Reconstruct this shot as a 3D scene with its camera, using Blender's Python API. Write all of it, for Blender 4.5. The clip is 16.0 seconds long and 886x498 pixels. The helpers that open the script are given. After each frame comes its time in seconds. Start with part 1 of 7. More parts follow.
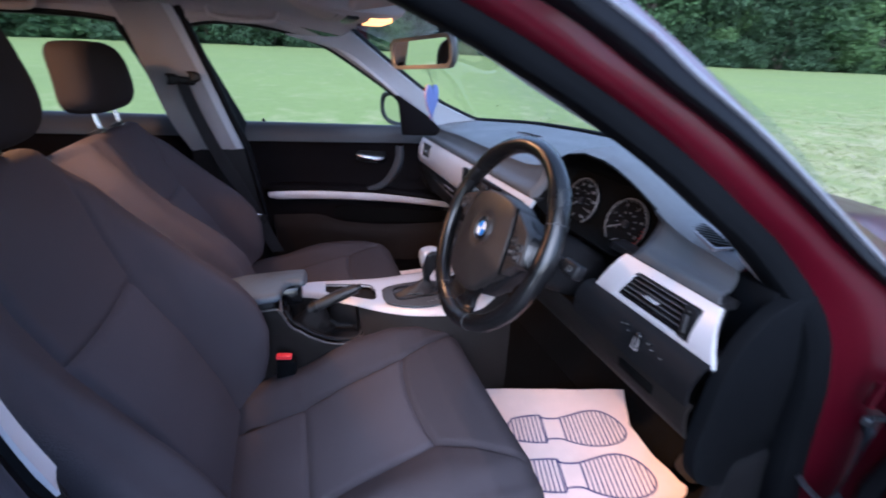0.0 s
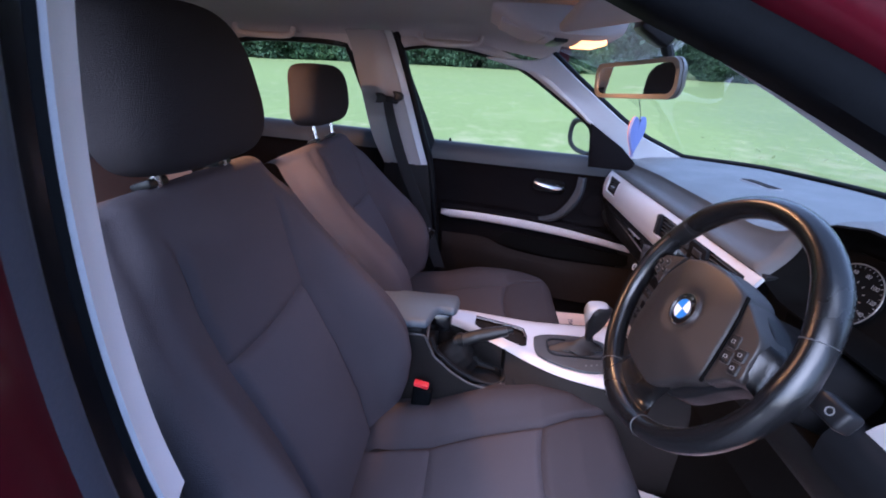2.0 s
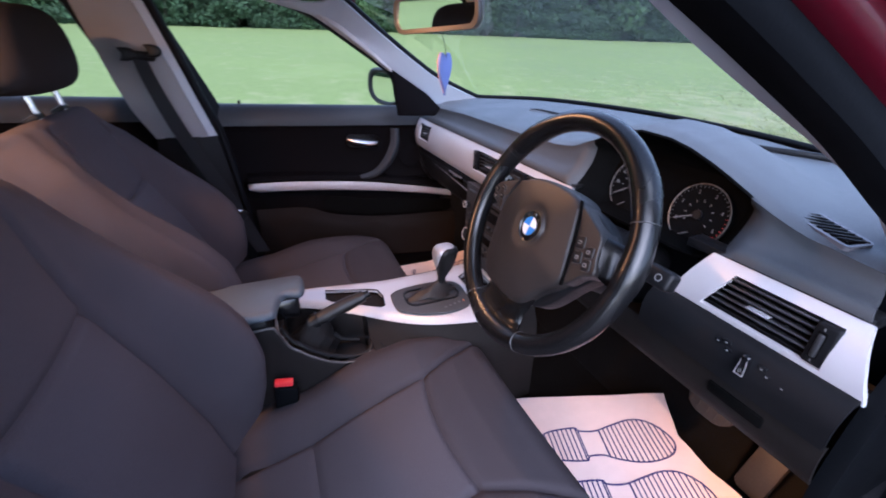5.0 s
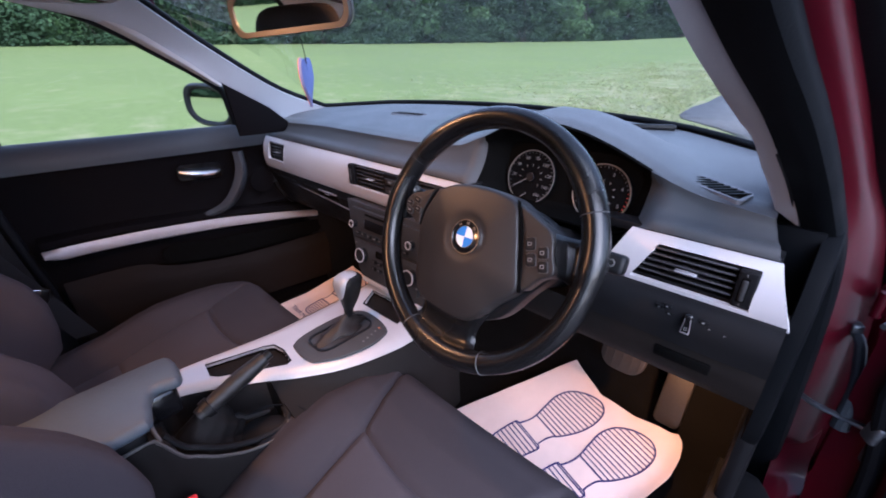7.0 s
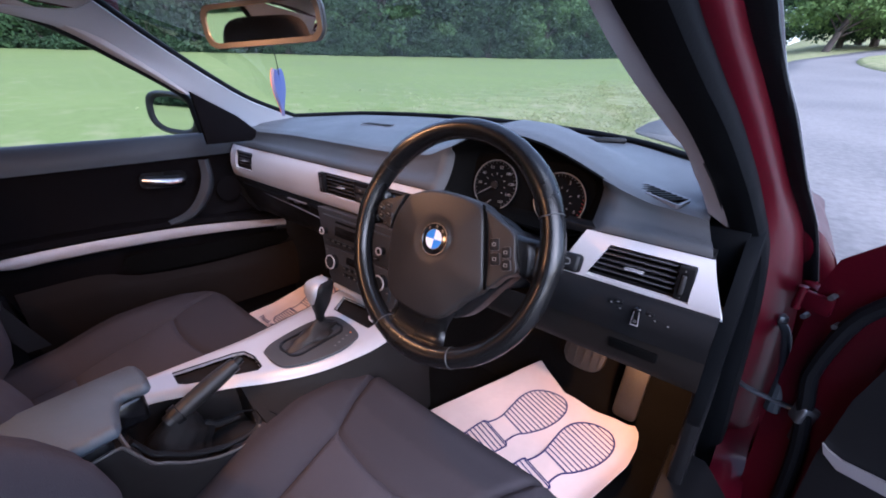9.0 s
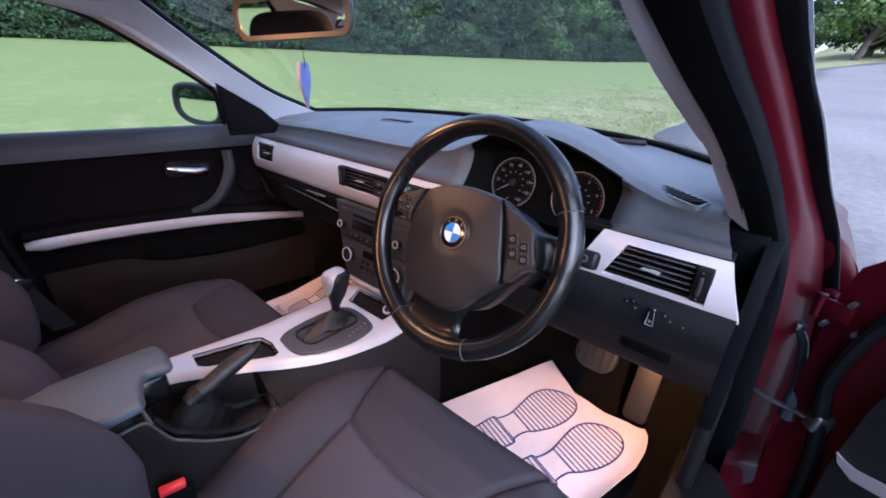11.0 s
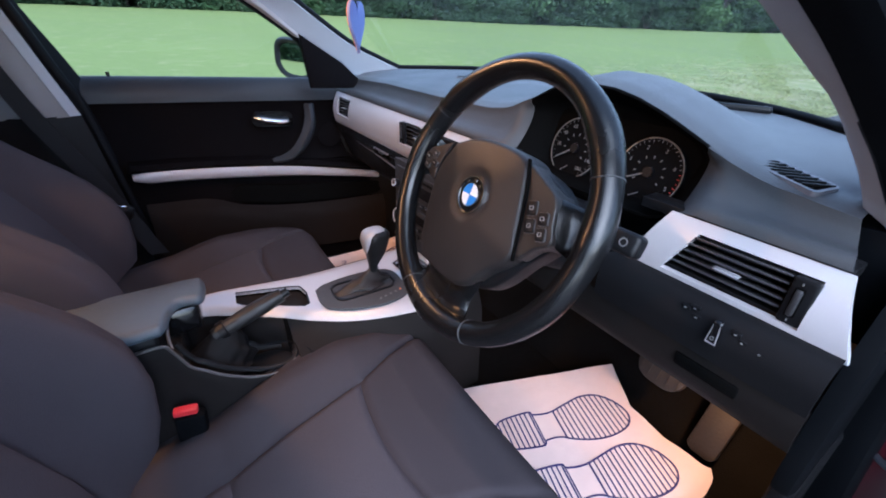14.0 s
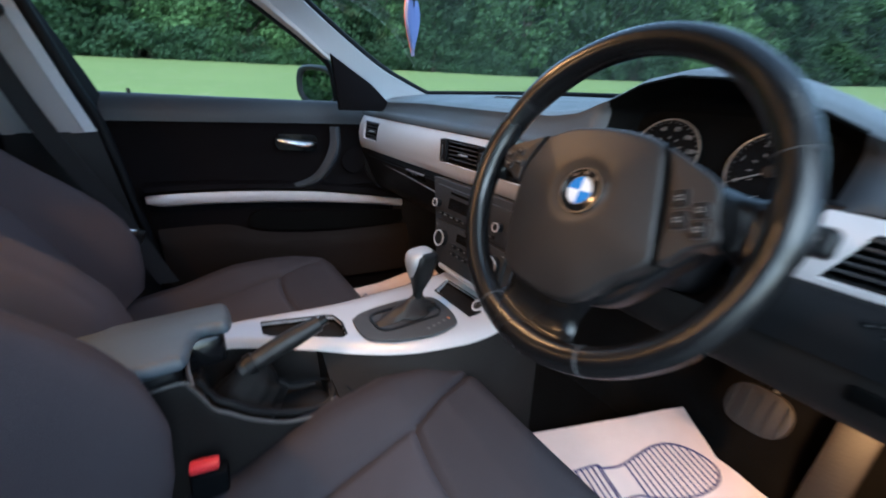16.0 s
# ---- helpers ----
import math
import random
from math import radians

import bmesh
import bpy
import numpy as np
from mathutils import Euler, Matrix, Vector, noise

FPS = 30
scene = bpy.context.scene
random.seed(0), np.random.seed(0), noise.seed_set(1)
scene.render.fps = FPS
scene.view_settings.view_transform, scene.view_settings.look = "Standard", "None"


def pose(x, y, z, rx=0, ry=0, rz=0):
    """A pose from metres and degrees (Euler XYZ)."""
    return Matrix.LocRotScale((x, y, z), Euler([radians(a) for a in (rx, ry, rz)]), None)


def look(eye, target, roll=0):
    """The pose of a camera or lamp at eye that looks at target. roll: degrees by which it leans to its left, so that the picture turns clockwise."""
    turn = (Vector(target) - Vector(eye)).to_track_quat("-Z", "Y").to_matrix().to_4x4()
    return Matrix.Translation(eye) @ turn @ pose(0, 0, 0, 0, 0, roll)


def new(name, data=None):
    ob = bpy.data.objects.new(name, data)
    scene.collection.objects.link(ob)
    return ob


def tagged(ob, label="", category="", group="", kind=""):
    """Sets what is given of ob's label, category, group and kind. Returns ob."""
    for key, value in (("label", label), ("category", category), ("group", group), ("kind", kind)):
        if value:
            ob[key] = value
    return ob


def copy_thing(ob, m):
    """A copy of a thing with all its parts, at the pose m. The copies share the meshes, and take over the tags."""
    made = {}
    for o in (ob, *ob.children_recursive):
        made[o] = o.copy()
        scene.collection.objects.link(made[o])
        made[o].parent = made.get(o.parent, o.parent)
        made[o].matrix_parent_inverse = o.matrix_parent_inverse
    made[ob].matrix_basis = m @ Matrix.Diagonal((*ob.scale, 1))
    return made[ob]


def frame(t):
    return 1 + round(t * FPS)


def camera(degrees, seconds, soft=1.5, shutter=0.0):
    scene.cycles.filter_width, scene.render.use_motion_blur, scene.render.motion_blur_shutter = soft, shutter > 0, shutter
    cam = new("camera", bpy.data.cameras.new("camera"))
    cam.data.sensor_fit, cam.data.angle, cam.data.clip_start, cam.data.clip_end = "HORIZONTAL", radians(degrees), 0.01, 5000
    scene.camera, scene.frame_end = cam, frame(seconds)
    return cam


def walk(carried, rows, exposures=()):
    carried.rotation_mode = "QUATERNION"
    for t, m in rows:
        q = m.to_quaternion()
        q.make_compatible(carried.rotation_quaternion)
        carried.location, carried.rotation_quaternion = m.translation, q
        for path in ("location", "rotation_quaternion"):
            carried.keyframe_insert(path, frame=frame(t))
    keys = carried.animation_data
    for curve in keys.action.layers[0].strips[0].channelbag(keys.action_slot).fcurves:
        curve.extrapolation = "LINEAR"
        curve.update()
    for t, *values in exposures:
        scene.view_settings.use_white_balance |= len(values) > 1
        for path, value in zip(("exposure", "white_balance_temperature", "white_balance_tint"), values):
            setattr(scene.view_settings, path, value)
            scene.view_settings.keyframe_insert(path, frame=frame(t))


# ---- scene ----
cam = camera(94.3, 16.0, soft=1.8, shutter=0.5)
PATH = [
    (0, (-0.31, -0.998, 1.106), (0.315, 0.678, 0.212), 3.0),
    (0.5, (-0.31, -0.924, 1.089), (0.038, 0.827, 0.188), 2.5),
    (1, (-0.288, -0.874, 1.097), (-0.146, 0.918, 0.219), 2.9),
    (1.5, (-0.301, -0.872, 1.107), (-0.311, 0.934, 0.247), 3.2),
    (2, (-0.306, -0.882, 1.109), (-0.43, 0.924, 0.257), 3.1),
    (2.5, (-0.308, -0.892, 1.111), (-0.438, 0.911, 0.254), 3.8),
    (3, (-0.314, -0.888, 1.1), (-0.401, 0.906, 0.221), 4.1),
    (3.5, (-0.33, -0.887, 1.091), (-0.292, 0.9, 0.196), 4.2),
    (4, (-0.345, -0.875, 1.093), (-0.07, 0.877, 0.169), 4.4),
    (4.5, (-0.34, -0.858, 1.077), (0.162, 0.831, 0.131), 3.5),
    (7, (-0.39, -0.693, 1.05), (0.892, 0.531, 0.124), 0.3),
    (7.5, (-0.407, -0.707, 1.047), (0.96, 0.446, 0.152), 0.9),
    (8, (-0.416, -0.711, 1.049), (0.984, 0.413, 0.167), 1.3),
    (8.5, (-0.419, -0.716, 1.054), (0.989, 0.403, 0.18), 1.8),
    (11, (-0.437, -0.718, 1.049), (0.93, 0.449, 0.172), 3.3),
    (11.5, (-0.449, -0.713, 1.05), (0.918, 0.457, 0.178), 3.8),
    (12, (-0.448, -0.718, 1.052), (0.92, 0.446, 0.172), 4.4),
    (12.5, (-0.451, -0.723, 1.049), (0.878, 0.467, 0.145), 4.7),
    (13, (-0.442, -0.716, 1.042), (0.793, 0.548, 0.106), 4.3),
    (13.5, (-0.373, -0.731, 1.022), (0.738, 0.618, 0.048), 3.8),
    (14, (-0.296, -0.749, 1.002), (0.67, 0.687, 0.0), 3.0),
    (14.5, (-0.259, -0.77, 0.975), (0.573, 0.742, -0.036), 2.6),
    (15, (-0.265, -0.782, 0.986), (0.498, 0.78, -0.003), 2.3),
    (15.5, (-0.308, -0.791, 1.0), (0.512, 0.754, 0.031), 3.1),
    (16, (-0.351, -0.631, 0.914), (0.674, 0.879, 0.095), 3.2),
]
walk(cam, [(t, look(eye, target, roll)) for t, eye, target, roll in PATH], [(0, 1.90, 5040, 14), (1, 1.98, 5060, 14), (1.5, 2.05, 4970, 17), (2, 2.15, 4930, 19), (2.5, 2.21, 4900, 22), (3.5, 2.09, 5010, 19), (4.5, 1.98, 5150, 19), (7, 1.88, 5270, 19), (12.5, 1.88, 5280, 20), (14, 1.84, 5110, 9), (15, 1.85, 5080, 1), (15.5, 1.86, 5060, -1), (16, 1.81, 4990, -5)])

# The car leans a little to its left on the verge: all of its parts are turned by this about the wheel hub.
CAR = Matrix.Translation((0, -0.36, 0.80)) @ pose(0, 0, 0, -2.4, 0, 0) @ Matrix.Translation((0, 0.36, -0.80))
GROUND = -0.14

# ---- world and light ----
world = bpy.data.worlds.new("evening_sky")
scene.world = world
world.use_nodes = True
wn = world.node_tree.nodes
sky = wn.new("ShaderNodeTexSky")
sky.sky_type, sky.sun_disc = "NISHITA", False
sky.sun_elevation, sky.sun_rotation = radians(30), radians(203)
sky.air_density, sky.dust_density, sky.ozone_density = 1.0, 1.2, 3.0
wn["Background"].inputs["Strength"].default_value = 0.15
pale = wn.new("ShaderNodeHueSaturation")
pale.inputs["Saturation"].default_value = 0.6
world.node_tree.links.new(sky.outputs["Color"], pale.inputs["Color"])
world.node_tree.links.new(pale.outputs["Color"], wn["Background"].inputs["Color"])
sun = new("sun", bpy.data.lights.new("sun", "SUN"))
sun.data.energy, sun.data.angle, sun.data.color = 1.0, radians(60), (1.0, 0.94, 0.90)
sun.matrix_basis = look((0, 0, 0), (0.30, 0.70, -0.85))


def lamp(name, place, watts, colour, size, aim=(0, 0, -1)):
    ob = new(name, bpy.data.lights.new(name, "AREA"))
    ob.data.energy, ob.data.color, ob.data.size, ob.data.shape = watts, colour, size, "DISK"
    ob.matrix_basis = CAR @ look(place, Vector(place) + Vector(aim))
    return ob


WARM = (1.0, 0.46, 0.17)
lamp("courtesy_light", (-0.115, -0.02, 1.140), 0.66, WARM, 0.05, (-0.12, 0.04, -1.0))
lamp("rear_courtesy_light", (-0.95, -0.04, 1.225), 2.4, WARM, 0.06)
lamp("footwell_light", (0.42, -0.63, 0.510), 0.42, WARM, 0.03, (0.7, -0.1, -1))
lamp("footwell_light", (0.34, 0.36, 0.495), 0.19, WARM, 0.03, (0.1, 0, -1))


# ---- materials ----
def material(name, colour, rough=0.6, metal=0.0, grain=0.0, scale=200.0, vary=0.15, blotch=8.0, coat=0.0, spec=0.5, weave=False):
    """A surface with broad blotches, fine grain in its colour and relief."""
    m = bpy.data.materials.new(name)
    m.use_nodes = True
    n, l = m.node_tree.nodes, m.node_tree.links
    b = n["Principled BSDF"]
    b.inputs["Roughness"].default_value, b.inputs["Metallic"].default_value = rough, metal
    b.inputs["Coat Weight"].default_value, b.inputs["Specular IOR Level"].default_value = coat, spec
    b.inputs["Coat Roughness"].default_value = 0.12
    tc = n.new("ShaderNodeTexCoord")
    big, fine = n.new("ShaderNodeTexNoise"), n.new("ShaderNodeTexNoise")
    big.inputs["Scale"].default_value, big.inputs["Detail"].default_value = blotch, 5
    fine.inputs["Scale"].default_value, fine.inputs["Detail"].default_value = scale, 3
    for t in (big, fine):
        l.new(tc.outputs["Object"], t.inputs["Vector"])
    add = n.new("ShaderNodeMath")
    add.operation = "ADD"
    l.new(big.outputs["Fac"], add.inputs[0])
    l.new(fine.outputs["Fac"], add.inputs[1])
    ramp = n.new("ShaderNodeMapRange")
    ramp.inputs["From Min"].default_value, ramp.inputs["From Max"].default_value = 0.6, 1.4
    ramp.inputs["To Min"].default_value, ramp.inputs["To Max"].default_value = 1 - vary, 1 + vary
    l.new(add.outputs[0], ramp.inputs["Value"])
    mul = n.new("ShaderNodeVectorMath")
    mul.operation = "SCALE"
    mul.inputs[0].default_value = colour
    l.new(ramp.outputs[0], mul.inputs["Scale"])
    l.new(mul.outputs[0], b.inputs["Base Color"])
    rr = n.new("ShaderNodeMapRange")
    rr.inputs["From Min"].default_value, rr.inputs["From Max"].default_value = 0.3, 0.7
    rr.inputs["To Min"].default_value, rr.inputs["To Max"].default_value = max(0.02, rough * 0.85), min(1, rough * 1.15)
    l.new(big.outputs["Fac"], rr.inputs["Value"])
    l.new(rr.outputs[0], b.inputs["Roughness"])
    if grain:
        bump = n.new("ShaderNodeBump")
        bump.inputs["Strength"].default_value, bump.inputs["Distance"].default_value = grain, 0.002
        if weave:
            wv = n.new("ShaderNodeTexVoronoi")
            wv.inputs["Scale"].default_value = scale
            l.new(tc.outputs["Object"], wv.inputs["Vector"])
            l.new(wv.outputs["Distance"], bump.inputs["Height"])
        else:
            l.new(fine.outputs["Fac"], bump.inputs["Height"])
        l.new(bump.outputs[0], b.inputs["Normal"])
    return m


def glass(name, tint=(0.93, 0.97, 0.95), gloss=0.5):
    """A pane: clear, with the gloss that its angle gives."""
    m = bpy.data.materials.new(name)
    m.use_nodes = True
    n, l = m.node_tree.nodes, m.node_tree.links
    n.remove(n["Principled BSDF"])
    clear, shine, mix, fres = n.new("ShaderNodeBsdfTransparent"), n.new("ShaderNodeBsdfGlossy"), n.new("ShaderNodeMixShader"), n.new("ShaderNodeFresnel")
    clear.inputs["Color"].default_value = (*tint, 1)
    shine.inputs["Roughness"].default_value = 0.02
    fres.inputs["IOR"].default_value = 1.0 + gloss
    l.new(fres.outputs[0], mix.inputs[0])
    l.new(clear.outputs[0], mix.inputs[1])
    l.new(shine.outputs[0], mix.inputs[2])
    l.new(mix.outputs[0], n["Material Output"].inputs["Surface"])
    return m


def glow(name, colour, strength):
    m = bpy.data.materials.new(name)
    m.use_nodes = True
    b = m.node_tree.nodes["Principled BSDF"]
    b.inputs["Base Color"].default_value = (*colour, 1)
    b.inputs["Emission Color"].default_value = (*colour, 1)
    b.inputs["Emission Strength"].default_value = strength
    return m


CLOTH = material("seat_cloth", (0.053, 0.048, 0.055), 0.92, grain=0.5, scale=900, vary=0.12, spec=0.1, weave=True)
# Seat cloth darkened to carry the roof's shade on the headrests.
SHADECLOTH = material("shaded_seat_cloth", (0.027, 0.024, 0.026), 0.92, grain=0.5, scale=900, vary=0.12, spec=0.06, weave=True)
# The same seat cloth, lightened for the light that falls on the backrests.
LITCLOTH = material("lit_seat_cloth", (0.066, 0.059, 0.067), 0.92, grain=0.5, scale=900, vary=0.12, spec=0.08, weave=True)
INSERT = material("seat_insert_cloth", (0.071, 0.066, 0.077), 0.92, grain=0.5, scale=700, vary=0.12, spec=0.1, weave=True)
STITCH = material("grey_stitching", (0.045, 0.045, 0.048), 0.5, vary=0.1)
PADSKIN = material("airbag_skin", (0.019, 0.0165, 0.016), 0.42, grain=0.25, scale=900, vary=0.2, spec=0.42)
SOFT = material("soft_black_plastic", (0.008, 0.008, 0.009), 0.48, grain=0.25, scale=900, vary=0.15, spec=0.08)
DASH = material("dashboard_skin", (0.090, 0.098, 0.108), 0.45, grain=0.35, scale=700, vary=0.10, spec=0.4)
HARD = material("hard_black_plastic", (0.009, 0.009, 0.010), 0.38, grain=0.15, scale=1100, vary=0.15, spec=0.20)
PIANO = material("gloss_black", (0.006, 0.006, 0.007), 0.15, vary=0.1)
SILVER = material("brushed_silver_trim", (0.61, 0.595, 0.615), 0.42, 0.35, grain=0.05, scale=1500, vary=0.05)
# The silver trim again, with the far door's shade put into its colour.
SHADESILVER = material("shaded_silver_trim", (0.46, 0.43, 0.45), 0.45, 0.3, grain=0.05, scale=1500, vary=0.05)
# Silver trim dimmed for the shade on the near door; also rims the switch.
DIMSILVER = material("dimmed_silver_metal", (0.42, 0.39, 0.40), 0.36, 0.6, grain=0.05, scale=1500, vary=0.06)
SATIN = material("satin_chrome", (0.66, 0.65, 0.66), 0.25, 1.0, vary=0.05)
# The dashboard skin again, darkened for the shade on its upright face.
DASHSHADE = material("shaded_dashboard_skin", (0.056, 0.059, 0.064), 0.5, grain=0.35, scale=700, vary=0.10, spec=0.4)
LEATHER = material("black_leather", (0.006, 0.006, 0.0065), 0.25, grain=0.10, scale=1000, vary=0.2)
CAPGREY = material("satin_grey_cap", (0.38, 0.38, 0.40), 0.32, 0.3, vary=0.06)
PLATEGREY = material("selector_plate_grey", (0.055, 0.056, 0.060), 0.5, grain=0.2, scale=900, vary=0.1, spec=0.3)
ARMHIDE = material("grey_armrest_hide", (0.076, 0.095, 0.116), 0.43, grain=0.3, scale=900, vary=0.1)
SEALBLACK = material("matt_seal_rubber", (0.004, 0.0045, 0.0055), 0.6, grain=0.1, scale=300, vary=0.25, spec=0.03)
RUBBER = material("door_rubber", (0.0055, 0.006, 0.0075), 0.5, grain=0.1, scale=300, vary=0.25, spec=0.10)
CARPET = material("black_carpet", (0.008, 0.0075, 0.0075), 0.97, grain=0.9, scale=500, vary=0.4, spec=0.03)
LINER = material("grey_headliner", (0.40, 0.37, 0.37), 0.95, grain=0.3, scale=900, vary=0.06, spec=0.1)
POSTGREY = material("grey_post_trim", (0.25, 0.24, 0.25), 0.85, grain=0.2, scale=900, vary=0.06, spec=0.2)
WEBBING = material("seat_belt_webbing", (0.022, 0.023, 0.026), 0.8, grain=0.3, scale=1200, vary=0.1, spec=0.15)
PILLAR = material("grey_pillar_trim", (0.40, 0.415, 0.455), 0.75, grain=0.2, scale=900, vary=0.05, spec=0.3)
POSTEDGE = material("white_pillar_plastic", (0.66, 0.66, 0.70), 0.6, grain=0.15, scale=900, vary=0.05, spec=0.3)
# Seal rubber made blue-grey to carry the sky's reflection.
BEAD = material("sky_tinted_seal_rubber", (0.048, 0.054, 0.074), 0.42, grain=0.1, scale=300, vary=0.15, spec=0.5)
PAINT = material("red_car_paint", (0.043, 0.0014, 0.0052), 0.36, 0.0, vary=0.14, blotch=5, coat=0.28, spec=0.12)
DOORCLOTH = material("door_panel_black", (0.0055, 0.0048, 0.0055), 0.85, grain=0.3, scale=800, vary=0.15, spec=0.03)
# Blue light from the sky is mixed into this plastic's base colour.
DOORTOP = material("sky_tinted_sill_plastic", (0.024, 0.027, 0.033), 0.5, grain=0.25, scale=900, vary=0.1, spec=0.35)
DOORBIN = material("door_bin_plastic", (0.010, 0.0074, 0.0068), 0.7, grain=0.25, scale=800, vary=0.15, spec=0.1)
LEVERHIDE = material("worn_lever_hide", (0.018, 0.017, 0.017), 0.42, grain=0.2, scale=700, vary=0.2, spec=0.4)
GAITERHIDE = material("selector_gaiter_hide", (0.020, 0.016, 0.015), 0.45, grain=0.2, scale=700, vary=0.2, spec=0.35)
GAITER = material("gaiter_hide", (0.009, 0.008, 0.008), 0.6, grain=0.3, scale=600, vary=0.2, spec=0.15)
CONSOLE = material("console_plastic", (0.0140, 0.0122, 0.0118), 0.62, grain=0.25, scale=800, vary=0.15, spec=0.10)
STACKGREY = material("stack_grey_plastic", (0.028, 0.028, 0.030), 0.45, grain=0.2, scale=900, vary=0.12, spec=0.35)
KNEE = material("knee_panel_plastic", (0.011, 0.0095, 0.009), 0.58, grain=0.25, scale=800, vary=0.18, spec=0.10)
SLATS = material("vent_slat_plastic", (0.040, 0.040, 0.043), 0.40, vary=0.1, spec=0.5)
# White paper, tinted pink to carry the warm lamp light.
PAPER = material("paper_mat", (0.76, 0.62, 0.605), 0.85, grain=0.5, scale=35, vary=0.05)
INK = material("blue_ink", (0.045, 0.042, 0.15), 0.8, vary=0.1)
BOOTGREY = material("cable_boot_rubber", (0.024, 0.028, 0.034), 0.5, vary=0.2, spec=0.3)
BEZEL = material("mirror_bezel_plastic", (0.075, 0.070, 0.068), 0.35, grain=0.1, scale=900, vary=0.08)
STEEL = material("zinc_steel", (0.13, 0.138, 0.152), 0.35, 0.8, vary=0.2)
REDBTN = material("red_plastic", (0.75, 0.04, 0.05), 0.4, vary=0.05)
BLUE = material("logo_blue", (0.05, 0.22, 0.60), 0.25, vary=0.03)
WHITE = material("logo_white", (0.8, 0.8, 0.82), 0.25, vary=0.03)
FELT = material("blue_felt", (0.15, 0.19, 0.42), 0.9, grain=0.4, scale=600, vary=0.1)
ORANGE = material("orange_edge", (0.75, 0.22, 0.08), 0.6, vary=0.05)
MIRROR = material("mirror_glass", (0.92, 0.92, 0.92), 0.02, 1.0, vary=0.0)
PANE = glass("window_glass", (0.95, 0.98, 0.96), 0.28)
SCREEN = glass("windscreen_glass", (0.95, 0.985, 0.97), 0.42)
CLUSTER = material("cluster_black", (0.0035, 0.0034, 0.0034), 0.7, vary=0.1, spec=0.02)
EDGING = material("grey_gutter_trim", (0.16, 0.16, 0.18), 0.3, vary=0.1)
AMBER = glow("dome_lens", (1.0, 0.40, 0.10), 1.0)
FOOTGLOW = glow("footwell_lens", (1.0, 0.42, 0.12), 4.0)
DIALMARK = material("dial_print", (0.15, 0.15, 0.15), 0.5, vary=0.02)
BEZELRING = material("gauge_ring", (0.24, 0.23, 0.22), 0.3, 0.5, vary=0.05)
DIALFACE = material("dial_face", (0.0045, 0.0045, 0.005), 0.6, vary=0.1, spec=0.03)
REDMARK = material("dial_red", (0.5, 0.03, 0.03), 0.5, vary=0.02)
WOODY = material("pedal_rubber", (0.034, 0.029, 0.026), 0.6, grain=0.3, vary=0.2)


# ---- mesh helpers ----
def curve(pts, n):
    """n points on a smooth line through pts."""
    p = np.array(pts, float)
    if len(p) == 2:
        return np.array([p[0] + (p[1] - p[0]) * k for k in np.linspace(0, 1, n)])
    q = np.vstack([2 * p[0] - p[1], p, 2 * p[-1] - p[-2]])
    d = np.r_[0, np.cumsum(np.linalg.norm(np.diff(p, axis=0), axis=1))]
    out = []
    for s in np.linspace(0, d[-1], n):
        i = min(max(int(np.searchsorted(d, s, "right")) - 1, 0), len(p) - 2)
        t = (s - d[i]) / max(d[i + 1] - d[i], 1e-9)
        a, b, c, e = q[i], q[i + 1], q[i + 2], q[i + 3]
        out.append(0.5 * (2 * b + (c - a) * t + (2 * a - 5 * b + 4 * c - e) * t * t + (3 * b - a - 3 * c + e) * t ** 3))
    return np.array(out)


def skin(rows, loop_u=False, loop_v=False, caps=False):
    """A bmesh over rows of points."""
    bm = bmesh.new()
    v = [[bm.verts.new(tuple(p)) for p in r] for r in rows]
    n, m = len(v), len(v[0])
    for i in range(n if loop_u else n - 1):
        for j in range(m if loop_v else m - 1):
            bm.faces.new((v[i][j], v[(i + 1) % n][j], v[(i + 1) % n][(j + 1) % m], v[i][(j + 1) % m]))
    if caps:
        bm.faces.new(v[0])
        bm.faces.new(v[-1][::-1])
    bmesh.ops.recalc_face_normals(bm, faces=bm.faces)
    return bm


def loft(sections, nu, nv, **kw):
    """A smooth skin through a few sections, each resampled to nv points."""
    s = [curve(c, nv) for c in sections]
    cols = [curve([s[i][j] for i in range(len(s))], nu) for j in range(nv)]
    return skin([[cols[j][i] for j in range(nv)] for i in range(nu)], **kw)


def thick(bm, d):
    """Gives a sheet the thickness d."""
    bmesh.ops.solidify(bm, geom=bm.faces[:], thickness=d)
    bmesh.ops.recalc_face_normals(bm, faces=bm.faces)
    return bm


def tube(path, r, n=40, k=12, smooth=True, closed=False, flat=1.0):
    """A round rod along a line; r is a number or one for each given point; flat squeezes it along its binormal."""
    p = curve(path, n) if smooth else np.array(path, float)
    n = len(p)
    rr = np.interp(np.linspace(0, 1, n), np.linspace(0, 1, len(r)), r) if isinstance(r, (list, tuple)) else np.full(n, r)
    tan = np.gradient(p, axis=0)
    if closed:
        tan[0] = tan[-1] = p[1] - p[-2]
    tan /= np.linalg.norm(tan, axis=1)[:, None]
    up = np.array([0, 0, 1.0]) if abs(tan[0][2]) < 0.9 else np.array([1.0, 0, 0])
    rows = []
    for c, t, a in zip(p, tan, rr):
        s = np.cross(t, up)
        s /= np.linalg.norm(s)
        up = np.cross(s, t)
        rows.append([c + a * (math.cos(w) * s + flat * math.sin(w) * up) for w in np.linspace(0, 2 * math.pi, k, endpoint=False)])
    return skin(rows, loop_v=True, caps=not closed)


